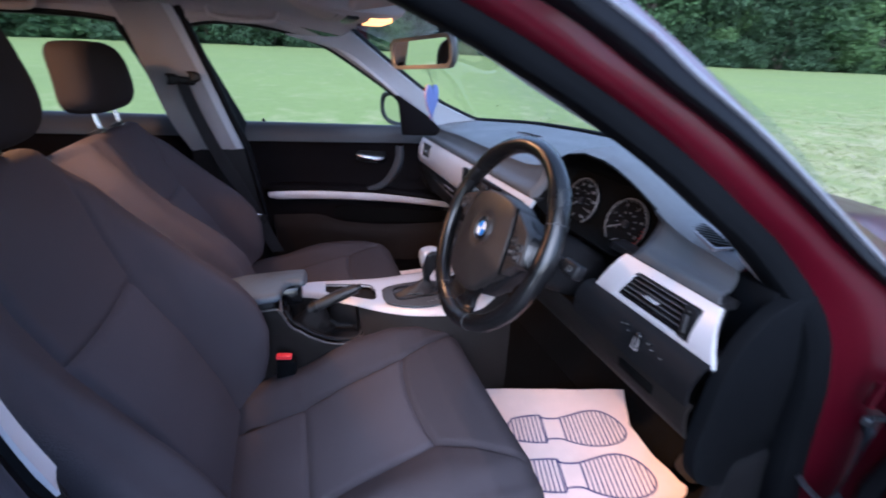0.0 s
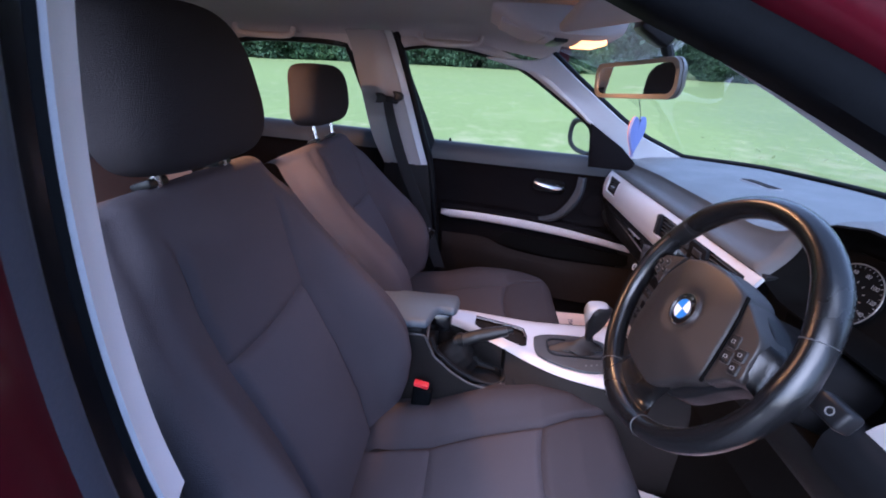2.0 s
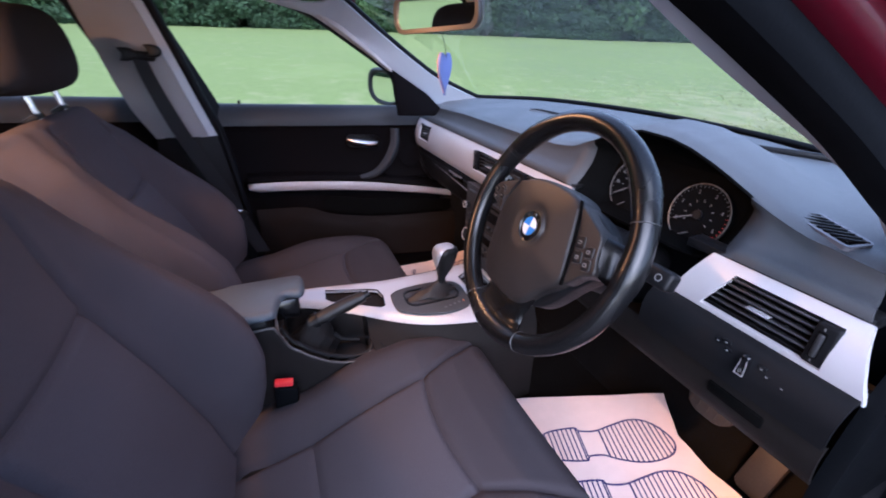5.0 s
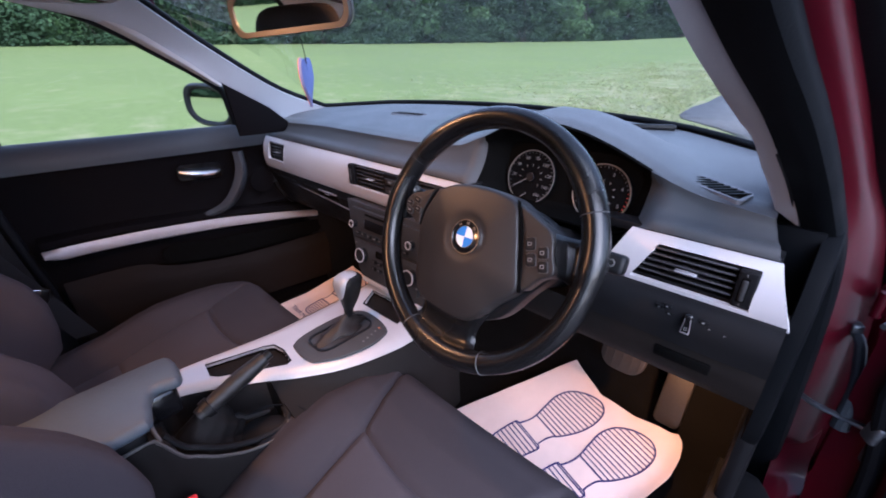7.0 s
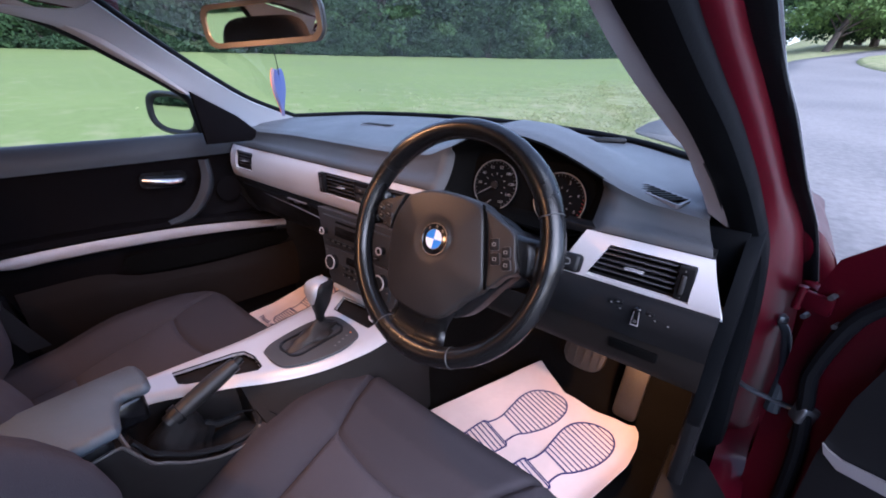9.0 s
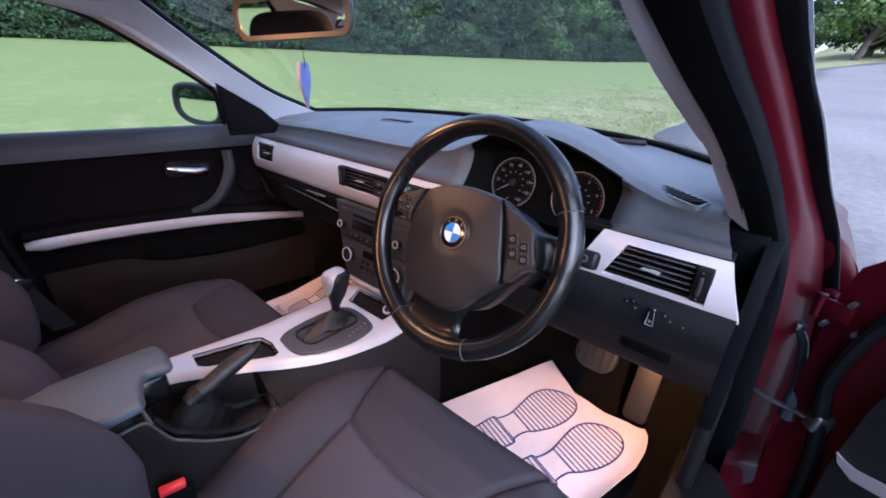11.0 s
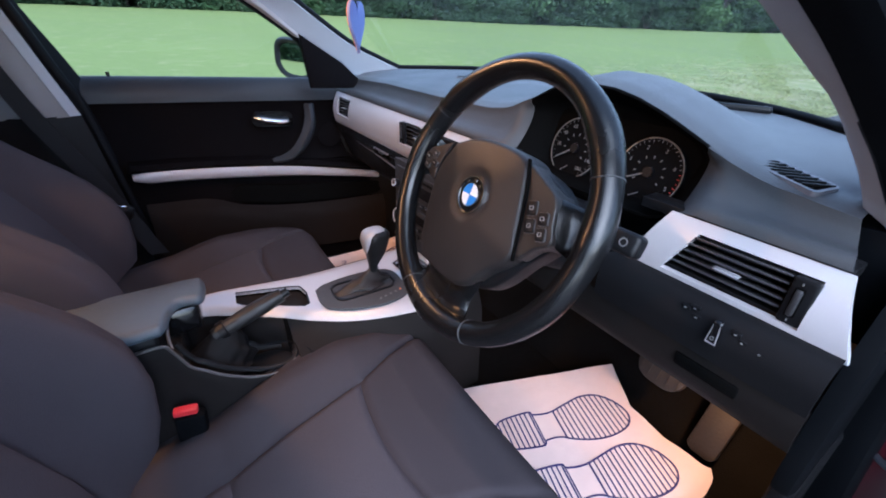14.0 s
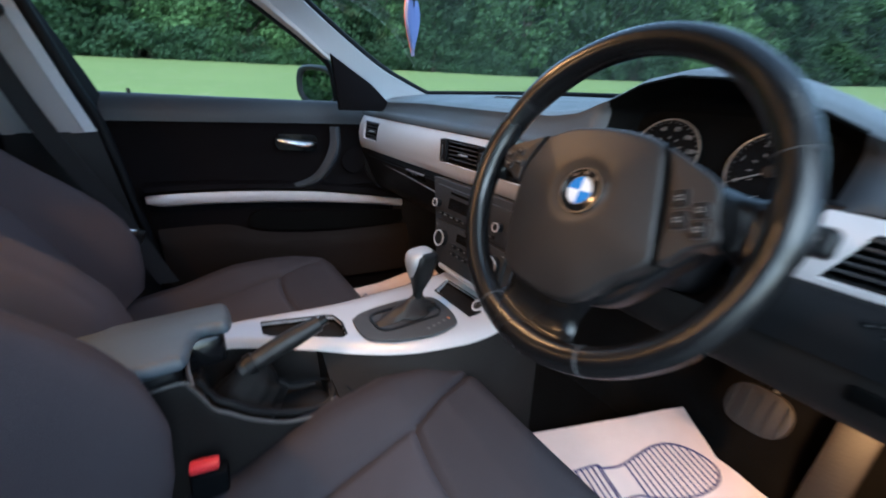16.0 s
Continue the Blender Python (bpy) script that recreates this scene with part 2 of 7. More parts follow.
def block(size, place=(0, 0, 0), turn=(0, 0, 0), bevel=0.004, seg=2):
    """A box with rounded edges."""
    bm = bmesh.new()
    bmesh.ops.create_cube(bm, size=1)
    bmesh.ops.scale(bm, vec=size, verts=bm.verts)
    if bevel:
        bmesh.ops.bevel(bm, geom=bm.edges[:], offset=min(bevel, 0.45 * min(size)), segments=seg, affect="EDGES", profile=0.5)
    bm.transform(pose(*place, *turn))
    return bm


def plate(outline, depth, m, bevel=0.0):
    """A flat piece: an outline in its own plane, pushed down by depth, set by the matrix m."""
    bm = bmesh.new()
    a = [bm.verts.new((x, y, 0)) for x, y in outline]
    b = [bm.verts.new((x, y, -depth)) for x, y in outline]
    top = bm.faces.new(a)
    bm.faces.new(b[::-1])
    for i in range(len(a)):
        bm.faces.new((a[i], b[i], b[(i + 1) % len(a)], a[(i + 1) % len(a)]))
    bmesh.ops.recalc_face_normals(bm, faces=bm.faces)
    if bevel:
        bmesh.ops.bevel(bm, geom=list(top.edges), offset=bevel, segments=2, affect="EDGES", profile=0.5)
    bm.transform(m)
    return bm


def frame_plate(outer, inner, depth, m):
    """A flat ring between two outlines of as many points."""
    bm = bmesh.new()
    rings = [[bm.verts.new((x, y, z)) for x, y in o] for o, z in ((outer, -depth), (outer, 0), (inner, 0), (inner, -depth))]
    n = len(outer)
    for k in range(4):
        a, b = rings[k], rings[(k + 1) % 4]
        for i in range(n):
            bm.faces.new((a[i], a[(i + 1) % n], b[(i + 1) % n], b[i]))
    bmesh.ops.recalc_face_normals(bm, faces=bm.faces)
    bm.transform(m)
    return bm


def rounded(w, h, r, n=5, cx=0.0, cy=0.0):
    """The outline of a rectangle with round corners."""
    out = []
    for sx, sy, a0 in ((1, 1, 0), (-1, 1, 90), (-1, -1, 180), (1, -1, 270)):
        for k in range(n + 1):
            a = radians(a0 + 90 * k / n)
            out.append((cx + sx * (w / 2 - r) + r * math.cos(a), cy + sy * (h / 2 - r) + r * math.sin(a)))
    return out


def disc(r, n=32, cx=0.0, cy=0.0):
    return [(cx + r * math.cos(a), cy + r * math.sin(a)) for a in np.linspace(0, 2 * math.pi, n, endpoint=False)]


def basis(o, u, v):
    """The matrix of a plane with its origin and its two directions; its third axis looks out of the plane."""
    u = Vector(u).normalized()
    w = u.cross(Vector(v)).normalized()
    v = w.cross(u)
    return Matrix(((u.x, v.x, w.x, o[0]), (u.y, v.y, w.y, o[1]), (u.z, v.z, w.z, o[2]), (0, 0, 0, 1)))


def join(*bms):
    out = bmesh.new()
    for b in bms:
        me = bpy.data.meshes.new("tmp")
        b.to_mesh(me)
        out.from_mesh(me)
        b.free()
        bpy.data.meshes.remove(me)
    return out


BASE, CARTHINGS = {}, []


def thing(name, base, label, category, group="", kind="", car=True):
    """A thing: an empty at its base, to which its parts are hung."""
    ob = tagged(new(name), label, category, group, kind)
    ob.empty_display_size = 0.05
    ob.location = base
    BASE[ob] = Vector(base)
    if car:
        CARTHINGS.append(ob)
    return ob


def part(name, bm, mat, parent, label="", sharp=35):
    """One mesh under a thing or under a part; its points are given in the car's own frame."""
    base = BASE[parent]
    bm.transform(Matrix.Translation(-base))
    me = bpy.data.meshes.new(name)
    bm.to_mesh(me)
    bm.free()
    me.materials.append(mat)
    me.shade_smooth()
    me.set_sharp_from_angle(angle=radians(sharp))
    ob = new(name, me)
    ob.parent = parent
    BASE[ob] = base
    return tagged(ob, label)


def smooth(a, b, x):
    t = np.clip((x - a) / (b - a), 0, 1)
    return t * t * (3 - 2 * t)


def mirrored(pts):
    return [(x, -y, z) for x, y, z in pts]


# ---- the car's shell ----
def pane(bm):
    """A sheet of glass that faces the cabin."""
    for f in bm.faces:
        if f.normal.dot(Vector((-0.5, 0, 0.9)) - f.calc_center_median()) < 0:
            f.normal_flip()
    return bm


shell = thing("car_body", (0, 0, 0.1), "dark red saloon car body with black door seals and grey lining", "car body")

ZT = lambda x: float(np.interp(x, [-2.1, -1.7, -1.2, -0.9, -0.6, -0.3, -0.08], [1.05, 1.13, 1.190, 1.205, 1.205, 1.195, 1.160]))
YT = lambda x: float(np.interp(x, [-2.1, -1.7, -1.2, -0.6, -0.3, -0.08], [0.58, 0.61, 0.635, 0.645, 0.64, 0.62]))
rows = []
for x in np.linspace(-2.1, -0.07, 40):
    z, y = ZT(x), YT(x)
    rows.append([(x, *p) for p in curve([(y, z - 0.012), (y - 0.02, z + 0.012), (y - 0.10, z + 0.040), (0.30, z + 0.062), (0, z + 0.068), (-0.30, z + 0.062), (-y + 0.10, z + 0.040), (-y + 0.02, z + 0.012), (-y, z - 0.012)], 48)])
part("headliner", thick(skin(rows), -0.012), LINER, shell, "grey cloth headliner")
rows = []
for x in np.linspace(-2.15, -0.02, 30):
    z, y = ZT(min(x, -0.08)) + 0.03, YT(min(x, -0.08)) + 0.05
    rows.append([(x, *p) for p in curve([(y, z - 0.04), (y - 0.04, z + 0.015), (0.30, z + 0.065), (0, z + 0.072), (-0.30, z + 0.065), (-y + 0.04, z + 0.015), (-y, z - 0.04)], 30)])
part("roof_skin", thick(skin(rows), -0.003), PAINT, shell, "dark red roof")

# windscreen pillars, left and right
W_EDGE = [(-0.09, 0.595, 1.172), (0.06, 0.650, 1.068), (0.24, 0.668, 0.946), (0.36, 0.680, 0.890), (0.47, 0.692, 0.846)]
M_EDGE = [(-0.14, 0.628, 1.152), (0.01, 0.672, 1.055), (0.14, 0.690, 0.950), (0.23, 0.698, 0.890), (0.33, 0.706, 0.842)]
D_EDGE = [(-0.30, 0.642, 1.154), (-0.14, 0.664, 1.115), (0.00, 0.686, 1.027), (0.115, 0.700, 0.948), (0.245, 0.712, 0.842)]
# the near door opening: lines of its seal and painted flange
SEAL = [(0.505, -0.795, 0.13), (0.500, -0.790, 0.185), (0.478, -0.783, 0.28), (0.447, -0.777, 0.38), (0.418, -0.770, 0.48), (0.392, -0.760, 0.58), (0.362, -0.747, 0.685), (0.312, -0.731, 0.785), (0.225, -0.705, 0.885), (0.157, -0.690, 0.936), (0.092, -0.674, 0.987), (0.030, -0.660, 1.030), (-0.050, -0.648, 1.075), (-0.160, -0.640, 1.125), (-0.32, -0.632, 1.178), (-0.62, -0.628, 1.205)]
FLANGE = [(0.560, -0.845, 0.13), (0.555, -0.842, 0.185), (0.545, -0.840, 0.28), (0.530, -0.836, 0.38), (0.515, -0.830, 0.48), (0.505, -0.822, 0.58), (0.495, -0.806, 0.685), (0.452, -0.780, 0.785), (0.315, -0.740, 0.885), (0.245, -0.722, 0.935), (0.170, -0.704, 0.985), (0.100, -0.688, 1.027), (0.015, -0.672, 1.072), (-0.090, -0.660, 1.124), (-0.29, -0.660, 1.190), (-0.62, -0.660, 1.222)]
OUTER = [(0.585, -0.875, 0.13), (0.580, -0.872, 0.185), (0.570, -0.870, 0.28), (0.555, -0.866, 0.38), (0.540, -0.860, 0.48), (0.530, -0.850, 0.58), (0.520, -0.832, 0.685), (0.478, -0.800, 0.785), (0.336, -0.760, 0.885), (0.267, -0.742, 0.935), (0.197, -0.724, 0.985), (0.140, -0.706, 1.026), (0.060, -0.694, 1.070), (-0.040, -0.682, 1.124), (-0.26, -0.688, 1.196), (-0.62, -0.690, 1.232)]
SEAL = [tuple(a + (b - a) * k for a, b in zip(p, q)) for p, q, k in zip(SEAL, FLANGE, [0, 0, 0, 0, 0, 0.06, 0.14, 0.18, 0.18, 0.18, 0.14, 0.08, 0.03, 0, 0, 0])]
WIDTH = [0.036, 0.036, 0.036, 0.036, 0.036, 0.036, 0.036, 0.034, 0.034, 0.034, 0.034, 0.036, 0.036, 0.036, 0.036, 0.036]
inner = [(x - 0.83 * w, y + w, z - 0.004) for (x, y, z), w in zip(SEAL, WIDTH)]
for side in (1, -1):
    if side > 0:
        e = [W_EDGE, M_EDGE, D_EDGE]
    else:
        w = mirrored(W_EDGE)
        low = [tuple(p + (q - p) * k for p, q in zip(inner[8], inner[7])) for k in (0.0, 0.3, 0.62)]
        line = [(x - 0.002, y + 0.002, z) for x, y, z in inner[13:8:-1] + low]
        e = [w, [(-0.092, -0.590, 1.085), (-0.02, -0.596, 1.043), (0.124, -0.616, 0.970), (0.220, -0.628, 0.924), (0.282, -0.652, 0.850)], line, [(x + 0.02, y - 0.02, z) for x, y, z in line]]
    part("pillar_trim", thick(loft(e, 10, 30), 0.006 * side), PILLAR, shell, "pale grey windscreen pillar trim")
    part("screen_seal", tube([(x + 0.006, side * (y + 0.004), z + 0.004) for x, y, z in W_EDGE], 0.008), RUBBER, shell, "black windscreen seal")

# the far side: centre pillar
for side, pf, pr in ((1, [(-0.622, 0.622, 1.215), (-0.605, 0.634, 1.165), (-0.565, 0.668, 1.02), (-0.525, 0.690, 0.87), (-0.495, 0.702, 0.765)], [(-0.775, 0.622, 1.215), (-0.760, 0.636, 1.165), (-0.735, 0.665, 1.02), (-0.705, 0.690, 0.87), (-0.660, 0.702, 0.765)]),):
    mid = [((a[0] + b[0]) / 2, a[1] - 0.022, a[2]) for a, b in zip(pf, pr)]
    front = [(a[0] - 0.022, a[1] - 0.012, a[2]) for a in pf]
    part("centre_pillar_trim", thick(loft([front, mid, pr], 14, 24), 0.006), POSTGREY, shell, "grey centre pillar trim")
    part("pillar_edge", thick(loft([pf, front], 4, 24), 0.004), PILLAR, shell, "pale edge of the centre pillar")
    low = [[(a[0] - (0.765 - z) * k, 0.705 - 0.03 * (w == 1), z) for z in (0.768, 0.55, 0.30)] for w, (a, k) in enumerate(((pf[-1], -0.12), (mid[-1], 0.0), (pr[-1], 0.1)))]
    part("lower_pillar_trim", thick(loft(low, 10, 16), 0.006), HARD, shell, "black lower pillar trim")
    part("frame_band", thick(loft([pf, [(-0.592, 0.655, 1.185), (-0.582, 0.668, 1.135), (-0.532, 0.712, 1.0), (-0.482, 0.742, 0.87), (-0.462, 0.742, 0.80)]], 4, 24), 0.004), RUBBER, shell, "black door frame band")
    part("door_seal", tube([(a[0] + 0.012, a[1] + 0.012, a[2]) for a in pf] + [(-0.455, 0.712, 0.55), (-0.425, 0.715, 0.30)], 0.013), RUBBER, shell)

# the near side: door opening, with its seals and painted flange
midseal = [(x - 0.030, y + 0.006, z - 0.004) for x, y, z in SEAL]
part("door_seal", thick(loft([inner, midseal, SEAL], 9, 90), 0.006), SEALBLACK, shell, "wide black rubber door seal")
part("seal_bead", tube([(x - 0.006, y + 0.003, z - 0.002) for x, y, z in SEAL], 0.0042, 80, 8), BEAD, shell, "grey lip of the door seal")
part("seal_backing", thick(loft([[(x - 0.030, y + 0.036, z - 0.004) for x, y, z in SEAL[:10]], [(x + 0.10, y + 0.034, z - 0.004) for x, y, z in SEAL[:10]]], 4, 40), 0.004), HARD, shell, "black foot well side lining")
midf = [((a[0] + b[0]) / 2 - 0.006, (a[1] + b[1]) / 2 - 0.005, (a[2] + b[2]) / 2 - 0.003) for a, b in zip(SEAL, FLANGE)]
part("painted_flange", thick(loft([SEAL, midf, FLANGE], 9, 90), 0.004), PAINT, shell, "dark red painted door flange")
bulge = [((a[0] + b[0]) / 2 - 0.014, (a[1] + b[1]) / 2 - 0.012, (a[2] + b[2]) / 2) for a, b in zip(FLANGE[6:], OUTER[6:])]
part("outer_seal", thick(loft([FLANGE[6:], bulge, OUTER[6:]], 9, 60), 0.004), RUBBER, shell, "black outer rubber seal")
edge = [(x + 0.004, y - 0.001, z + 0.0045) for x, y, z in OUTER[7:]]
part("gutter_edge", thick(loft([OUTER[7:], [(x + 0.001, y - 0.003, z + 0.002) for x, y, z in OUTER[7:]], edge], 6, 60), 0.003), EDGING, shell, "grey pillar edge trim")
lowb = [((a[0] + b[0]) / 2 - 0.010, (a[1] + b[1]) / 2 - 0.006, (a[2] + b[2]) / 2) for a, b in zip(FLANGE[:8], OUTER[:8])]
part("hinge_pillar", thick(loft([FLANGE[:8], lowb, OUTER[:8]], 8, 40), 0.004), PAINT, shell, "dark red hinge pillar")

part("outer_pillar", thick(loft([edge[:-2], [(0.50, -0.735, 0.845), (0.38, -0.715, 0.905), (0.26, -0.70, 0.965), (0.08, -0.675, 1.085), (-0.08, -0.62, 1.19)]], 5, 40), 0.003), PAINT, shell)
BOW = lambda z: 0.55 * (max(z, 0.70) - 0.85) ** 2 - 0.10 * (max(z, 0.70) - 0.85)
BP = lambda x, y, z: (x + BOW(z), y + 0.06 * max(0, z - 0.75), z)
post = [[BP(x, y, z) for z in (1.21, 1.12, 1.04, 0.97, 0.90, 0.83, 0.78, 0.728)] for x, y in ((-0.5735, -0.650), (-0.567, -0.667), (-0.5574, -0.684))]
part("pillar_edge", thick(loft(post, 7, 40), 0.004), POSTEDGE, shell, "pale edge of the centre pillar")
ZP = (1.21, 1.12, 1.04, 0.97, 0.90, 0.83, 0.76, 0.68, 0.45, 0.12)
for nm, mat, a, lab in (("post_seal", RUBBER, ((-0.5574, -0.684), (-0.561, -0.688), (-0.562, -0.690)), "black rubber seal"), ("post_cover", PIANO, ((-0.562, -0.690), (-0.563, -0.698), (-0.5645, -0.706)), "gloss black pillar cover"), ("post_groove", HARD, ((-0.5645, -0.706), (-0.560, -0.713), (-0.549, -0.720)), "black pillar groove"), ("post_bead", BEAD, ((-0.549, -0.720), (-0.536, -0.727), (-0.531, -0.738), (-0.528, -0.750)), "outer seal with the sky's sheen in its blue-grey colour"), ("painted_post", PAINT, ((-0.528, -0.750), (-0.519, -0.772), (-0.517, -0.84), (-0.55, -0.895)), "dark red painted door post")):
    part(nm, thick(loft([[BP(x, y, z) for z in ZP] for x, y in a], 9, 44), 0.003), mat, shell, lab)
# The pale colour of this ridge draws the lit line along the groove.
part("groove_ridge", tube([BP(-0.5635, -0.7075, z) for z in ZP], 0.0028, 60, 8), BEAD, shell, "thin rubber ridge, paled for the lit line in the groove")
part("inner_post", thick(loft([[BP(-0.576, -0.655, z) for z in (1.21, 1.04, 0.9, 0.78, 0.70, 0.12)], [(-0.66, -0.66, 1.17), (-0.66, -0.67, 0.9), (-0.66, -0.69, 0.78), (-0.66, -0.70, 0.12)]], 4, 20), 0.005), HARD, shell)
part("rear_door_skin", thick(loft([[(-0.55, -0.895, 0.82), (-0.53, -0.90, 0.5), (-0.52, -0.885, 0.12)], [(-1.4, -0.885, 0.85), (-1.4, -0.905, 0.5), (-1.4, -0.885, 0.12)]], 6, 14), 0.01), PAINT, shell, "dark red rear door skin")
part("rear_door_lining", thick(loft([[(-0.66, -0.70, 0.85), (-0.66, -0.70, 0.12)], [(-1.5, -0.68, 0.86), (-1.5, -0.68, 0.12)]], 4, 6), 0.01), DOORCLOTH, shell)
part("rear_glass", pane(skin([[(-0.72, -0.66, 1.15), (-1.25, -0.64, 1.13)], [(-0.70, -0.73, 0.86), (-1.35, -0.70, 0.87)]])), PANE, shell).visible_shadow = False
part("jamb_face", thick(loft([OUTER[:8], [(0.585, -0.885, 0.13), (0.58, -0.895, 0.185), (0.57, -0.898, 0.28), (0.56, -0.898, 0.38), (0.55, -0.895, 0.48), (0.540, -0.888, 0.58), (0.530, -0.862, 0.685), (0.522, -0.822, 0.757)]], 4, 30), 0.004), PAINT, shell, "dark red painted hinge face")
part("sill_cover", plate([(0.395, -0.70), (0.392, -0.768), (0.375, -0.783), (0.315, -0.822), (0.28, -0.832), (-0.53, -0.834), (-0.53, -0.70)], 0.14, Matrix.Translation((0, 0, 0.284)), 0.012), HARD, shell, "black door sill cover")
part("sill_ledge", thick(loft([[(0.482, -0.781, 0.40), (0.462, -0.780, 0.33), (0.430, -0.778, 0.288), (0.38, -0.777, 0.272), (0.25, -0.777, 0.266)], [(0.506, -0.806, 0.40), (0.482, -0.803, 0.33), (0.446, -0.803, 0.290), (0.38, -0.806, 0.274), (0.25, -0.810, 0.268)], [(0.522, -0.832, 0.40), (0.502, -0.832, 0.325), (0.458, -0.832, 0.284), (0.38, -0.836, 0.268), (0.25, -0.842, 0.262)]], 10, 40), 0.004), PAINT, shell, "glossy dark red sill ledge")
part("sill", block((1.10, 0.09, 0.20), (0.02, -0.835, 0.13), bevel=0.03, seg=4), PAINT, shell, "dark red door sill")

# floor, toe board, rear shelf and side walls
part("carpet", block((2.0, 1.42, 0.04), (-0.50, 0, 0.155), bevel=0.01), CARPET, shell, "black carpet")
part("toe_board", thick(loft([[(0.44, 0.72, 0.165), (0.44, -0.72, 0.165)], [(0.58, 0.72, 0.27), (0.58, -0.72, 0.27)], [(0.70, 0.72, 0.55), (0.70, -0.72, 0.55)]], 10, 4), 0.01), CARPET, shell, "black carpeted toe board")
part("kick_panel", block((0.34, 0.03, 0.40), (0.46, -0.727, 0.32), bevel=0.012), SOFT, shell, "black kick panel")
part("kick_panel", block((0.34, 0.03, 0.48), (0.48, 0.73, 0.36), bevel=0.012), HARD, shell)
part("rear_wall", block((0.05, 1.3, 0.9), (-1.95, 0, 0.55), bevel=0.02), CARPET, shell)
part("rear_screen_frame", thick(skin([[(-1.90, 0.62, 0.98), (-1.90, -0.62, 0.98)], [(-2.06, 0.60, 1.03), (-2.06, -0.60, 1.03)]]), 0.01), LINER, shell)
part("parcel_shelf", block((0.5, 1.3, 0.02), (-1.72, 0, 0.86), bevel=0.005), CARPET, shell)

# windscreen, bonnet, wing, scuttle, wipers
FAR = [(0.42, 0.71), (0.46, 0.66), (0.60, 0.50), (0.655, 0.25), (0.675, 0.0), (0.655, -0.27), (0.60, -0.46), (0.47, -0.64), (0.42, -0.71)]
ZF = lambda y: 0.862 + 0.016 * max(0.0, 1 - (y / 0.7) ** 2)
bot = [(x + 0.02, y, ZF(y) - 0.004) for x, y in FAR]
top = [(-0.08 + 0.035 * (1 - (y / 0.62) ** 2), y, 1.172 + 0.045 * (1 - (y / 0.62) ** 2)) for y in np.linspace(0.60, -0.60, 9)]
mid = [((a[0] + b[0]) / 2 + 0.045, (a[1] + b[1]) / 2 * 1.015, (a[2] + b[2]) / 2 + 0.012) for a, b in zip(bot, top)]
ws = part("windscreen", pane(loft([bot, mid, top], 16, 40)), SCREEN, shell, "clear laminated windscreen")
ws.visible_shadow = False
part("screen_base_seal", tube([(x + 0.012, y, ZF(y) + 0.001) for x, y in FAR], 0.007, 60), RUBBER, shell, "black windscreen base seal")
part("scuttle", thick(loft([[(x + 0.03, y, ZF(y) - 0.004) for x, y in FAR], [(x + 0.16, y * 1.10, ZF(y) - 0.030 - 0.05 * (y / 0.7) ** 2) for x, y in FAR]], 4, 40), 0.004), HARD, shell, "black plastic scuttle panel")
rows = []
for x in np.linspace(0.72, 1.75, 24):
    f = (x - 0.72) / 1.03
    rows.append([(x - 0.22 * (y / 0.76) ** 2 * (1 - f), y, 0.815 - 0.19 * f ** 1.6 - 0.05 * (abs(y) / 0.76) ** 3 + 0.012 * math.exp(-((abs(y) - 0.5) / 0.06) ** 2)) for y in np.linspace(0.76, -0.76, 40)])
part("bonnet", thick(skin(rows), 0.004), PAINT, shell, "dark red bonnet with soft creases")
for s in (1, -1):
    rows = [curve([(0.525 + f * 1.2, s * 0.757, 0.784 - 0.18 * f ** 1.6), (0.525 + f * 1.2, s * 0.800, 0.767 - 0.175 * f ** 1.6), (0.525 + f * 1.2, s * 0.836, 0.738 - 0.16 * f ** 1.6), (0.525 + f * 1.2, s * 0.868, 0.665 - 0.1 * f), (0.525 + f * 1.2, s * 0.893, 0.55), (0.525 + f * 1.2, s * 0.900, 0.40), (0.525 + f * 1.2, s * 0.88, 0.12)], 20) for f in np.linspace(0, 1, 20)]
    part("wing", thick(skin(rows), 0.004), PAINT, shell, "dark red front wing")
for y0, y1, x0, x1 in ((-0.42, 0.02, 0.585, 0.715), (0.08, 0.52, 0.70, 0.615)):
    w = part("wiper", tube([(x0, y0, 0.860), (x0 * 0.5 + x1 * 0.5 + 0.012, (y0 + y1) / 2, 0.866), (x1, y1, 0.862)], 0.003, 24, 8), HARD, shell, "black wiper arm")
    part("wiper_blade", block((0.008, 0.38, 0.007), ((x0 + x1) / 2 - 0.004, (y0 + y1) / 2, 0.866), (0, 0, 16 if y0 < 0 else -11), 0.003), RUBBER, w)
part("wiper_cowl", block((0.030, 0.13, 0.014), (0.575, -0.375, 0.872), (0, 8, 24), 0.006, 3), HARD, shell, "grey wiper cap")

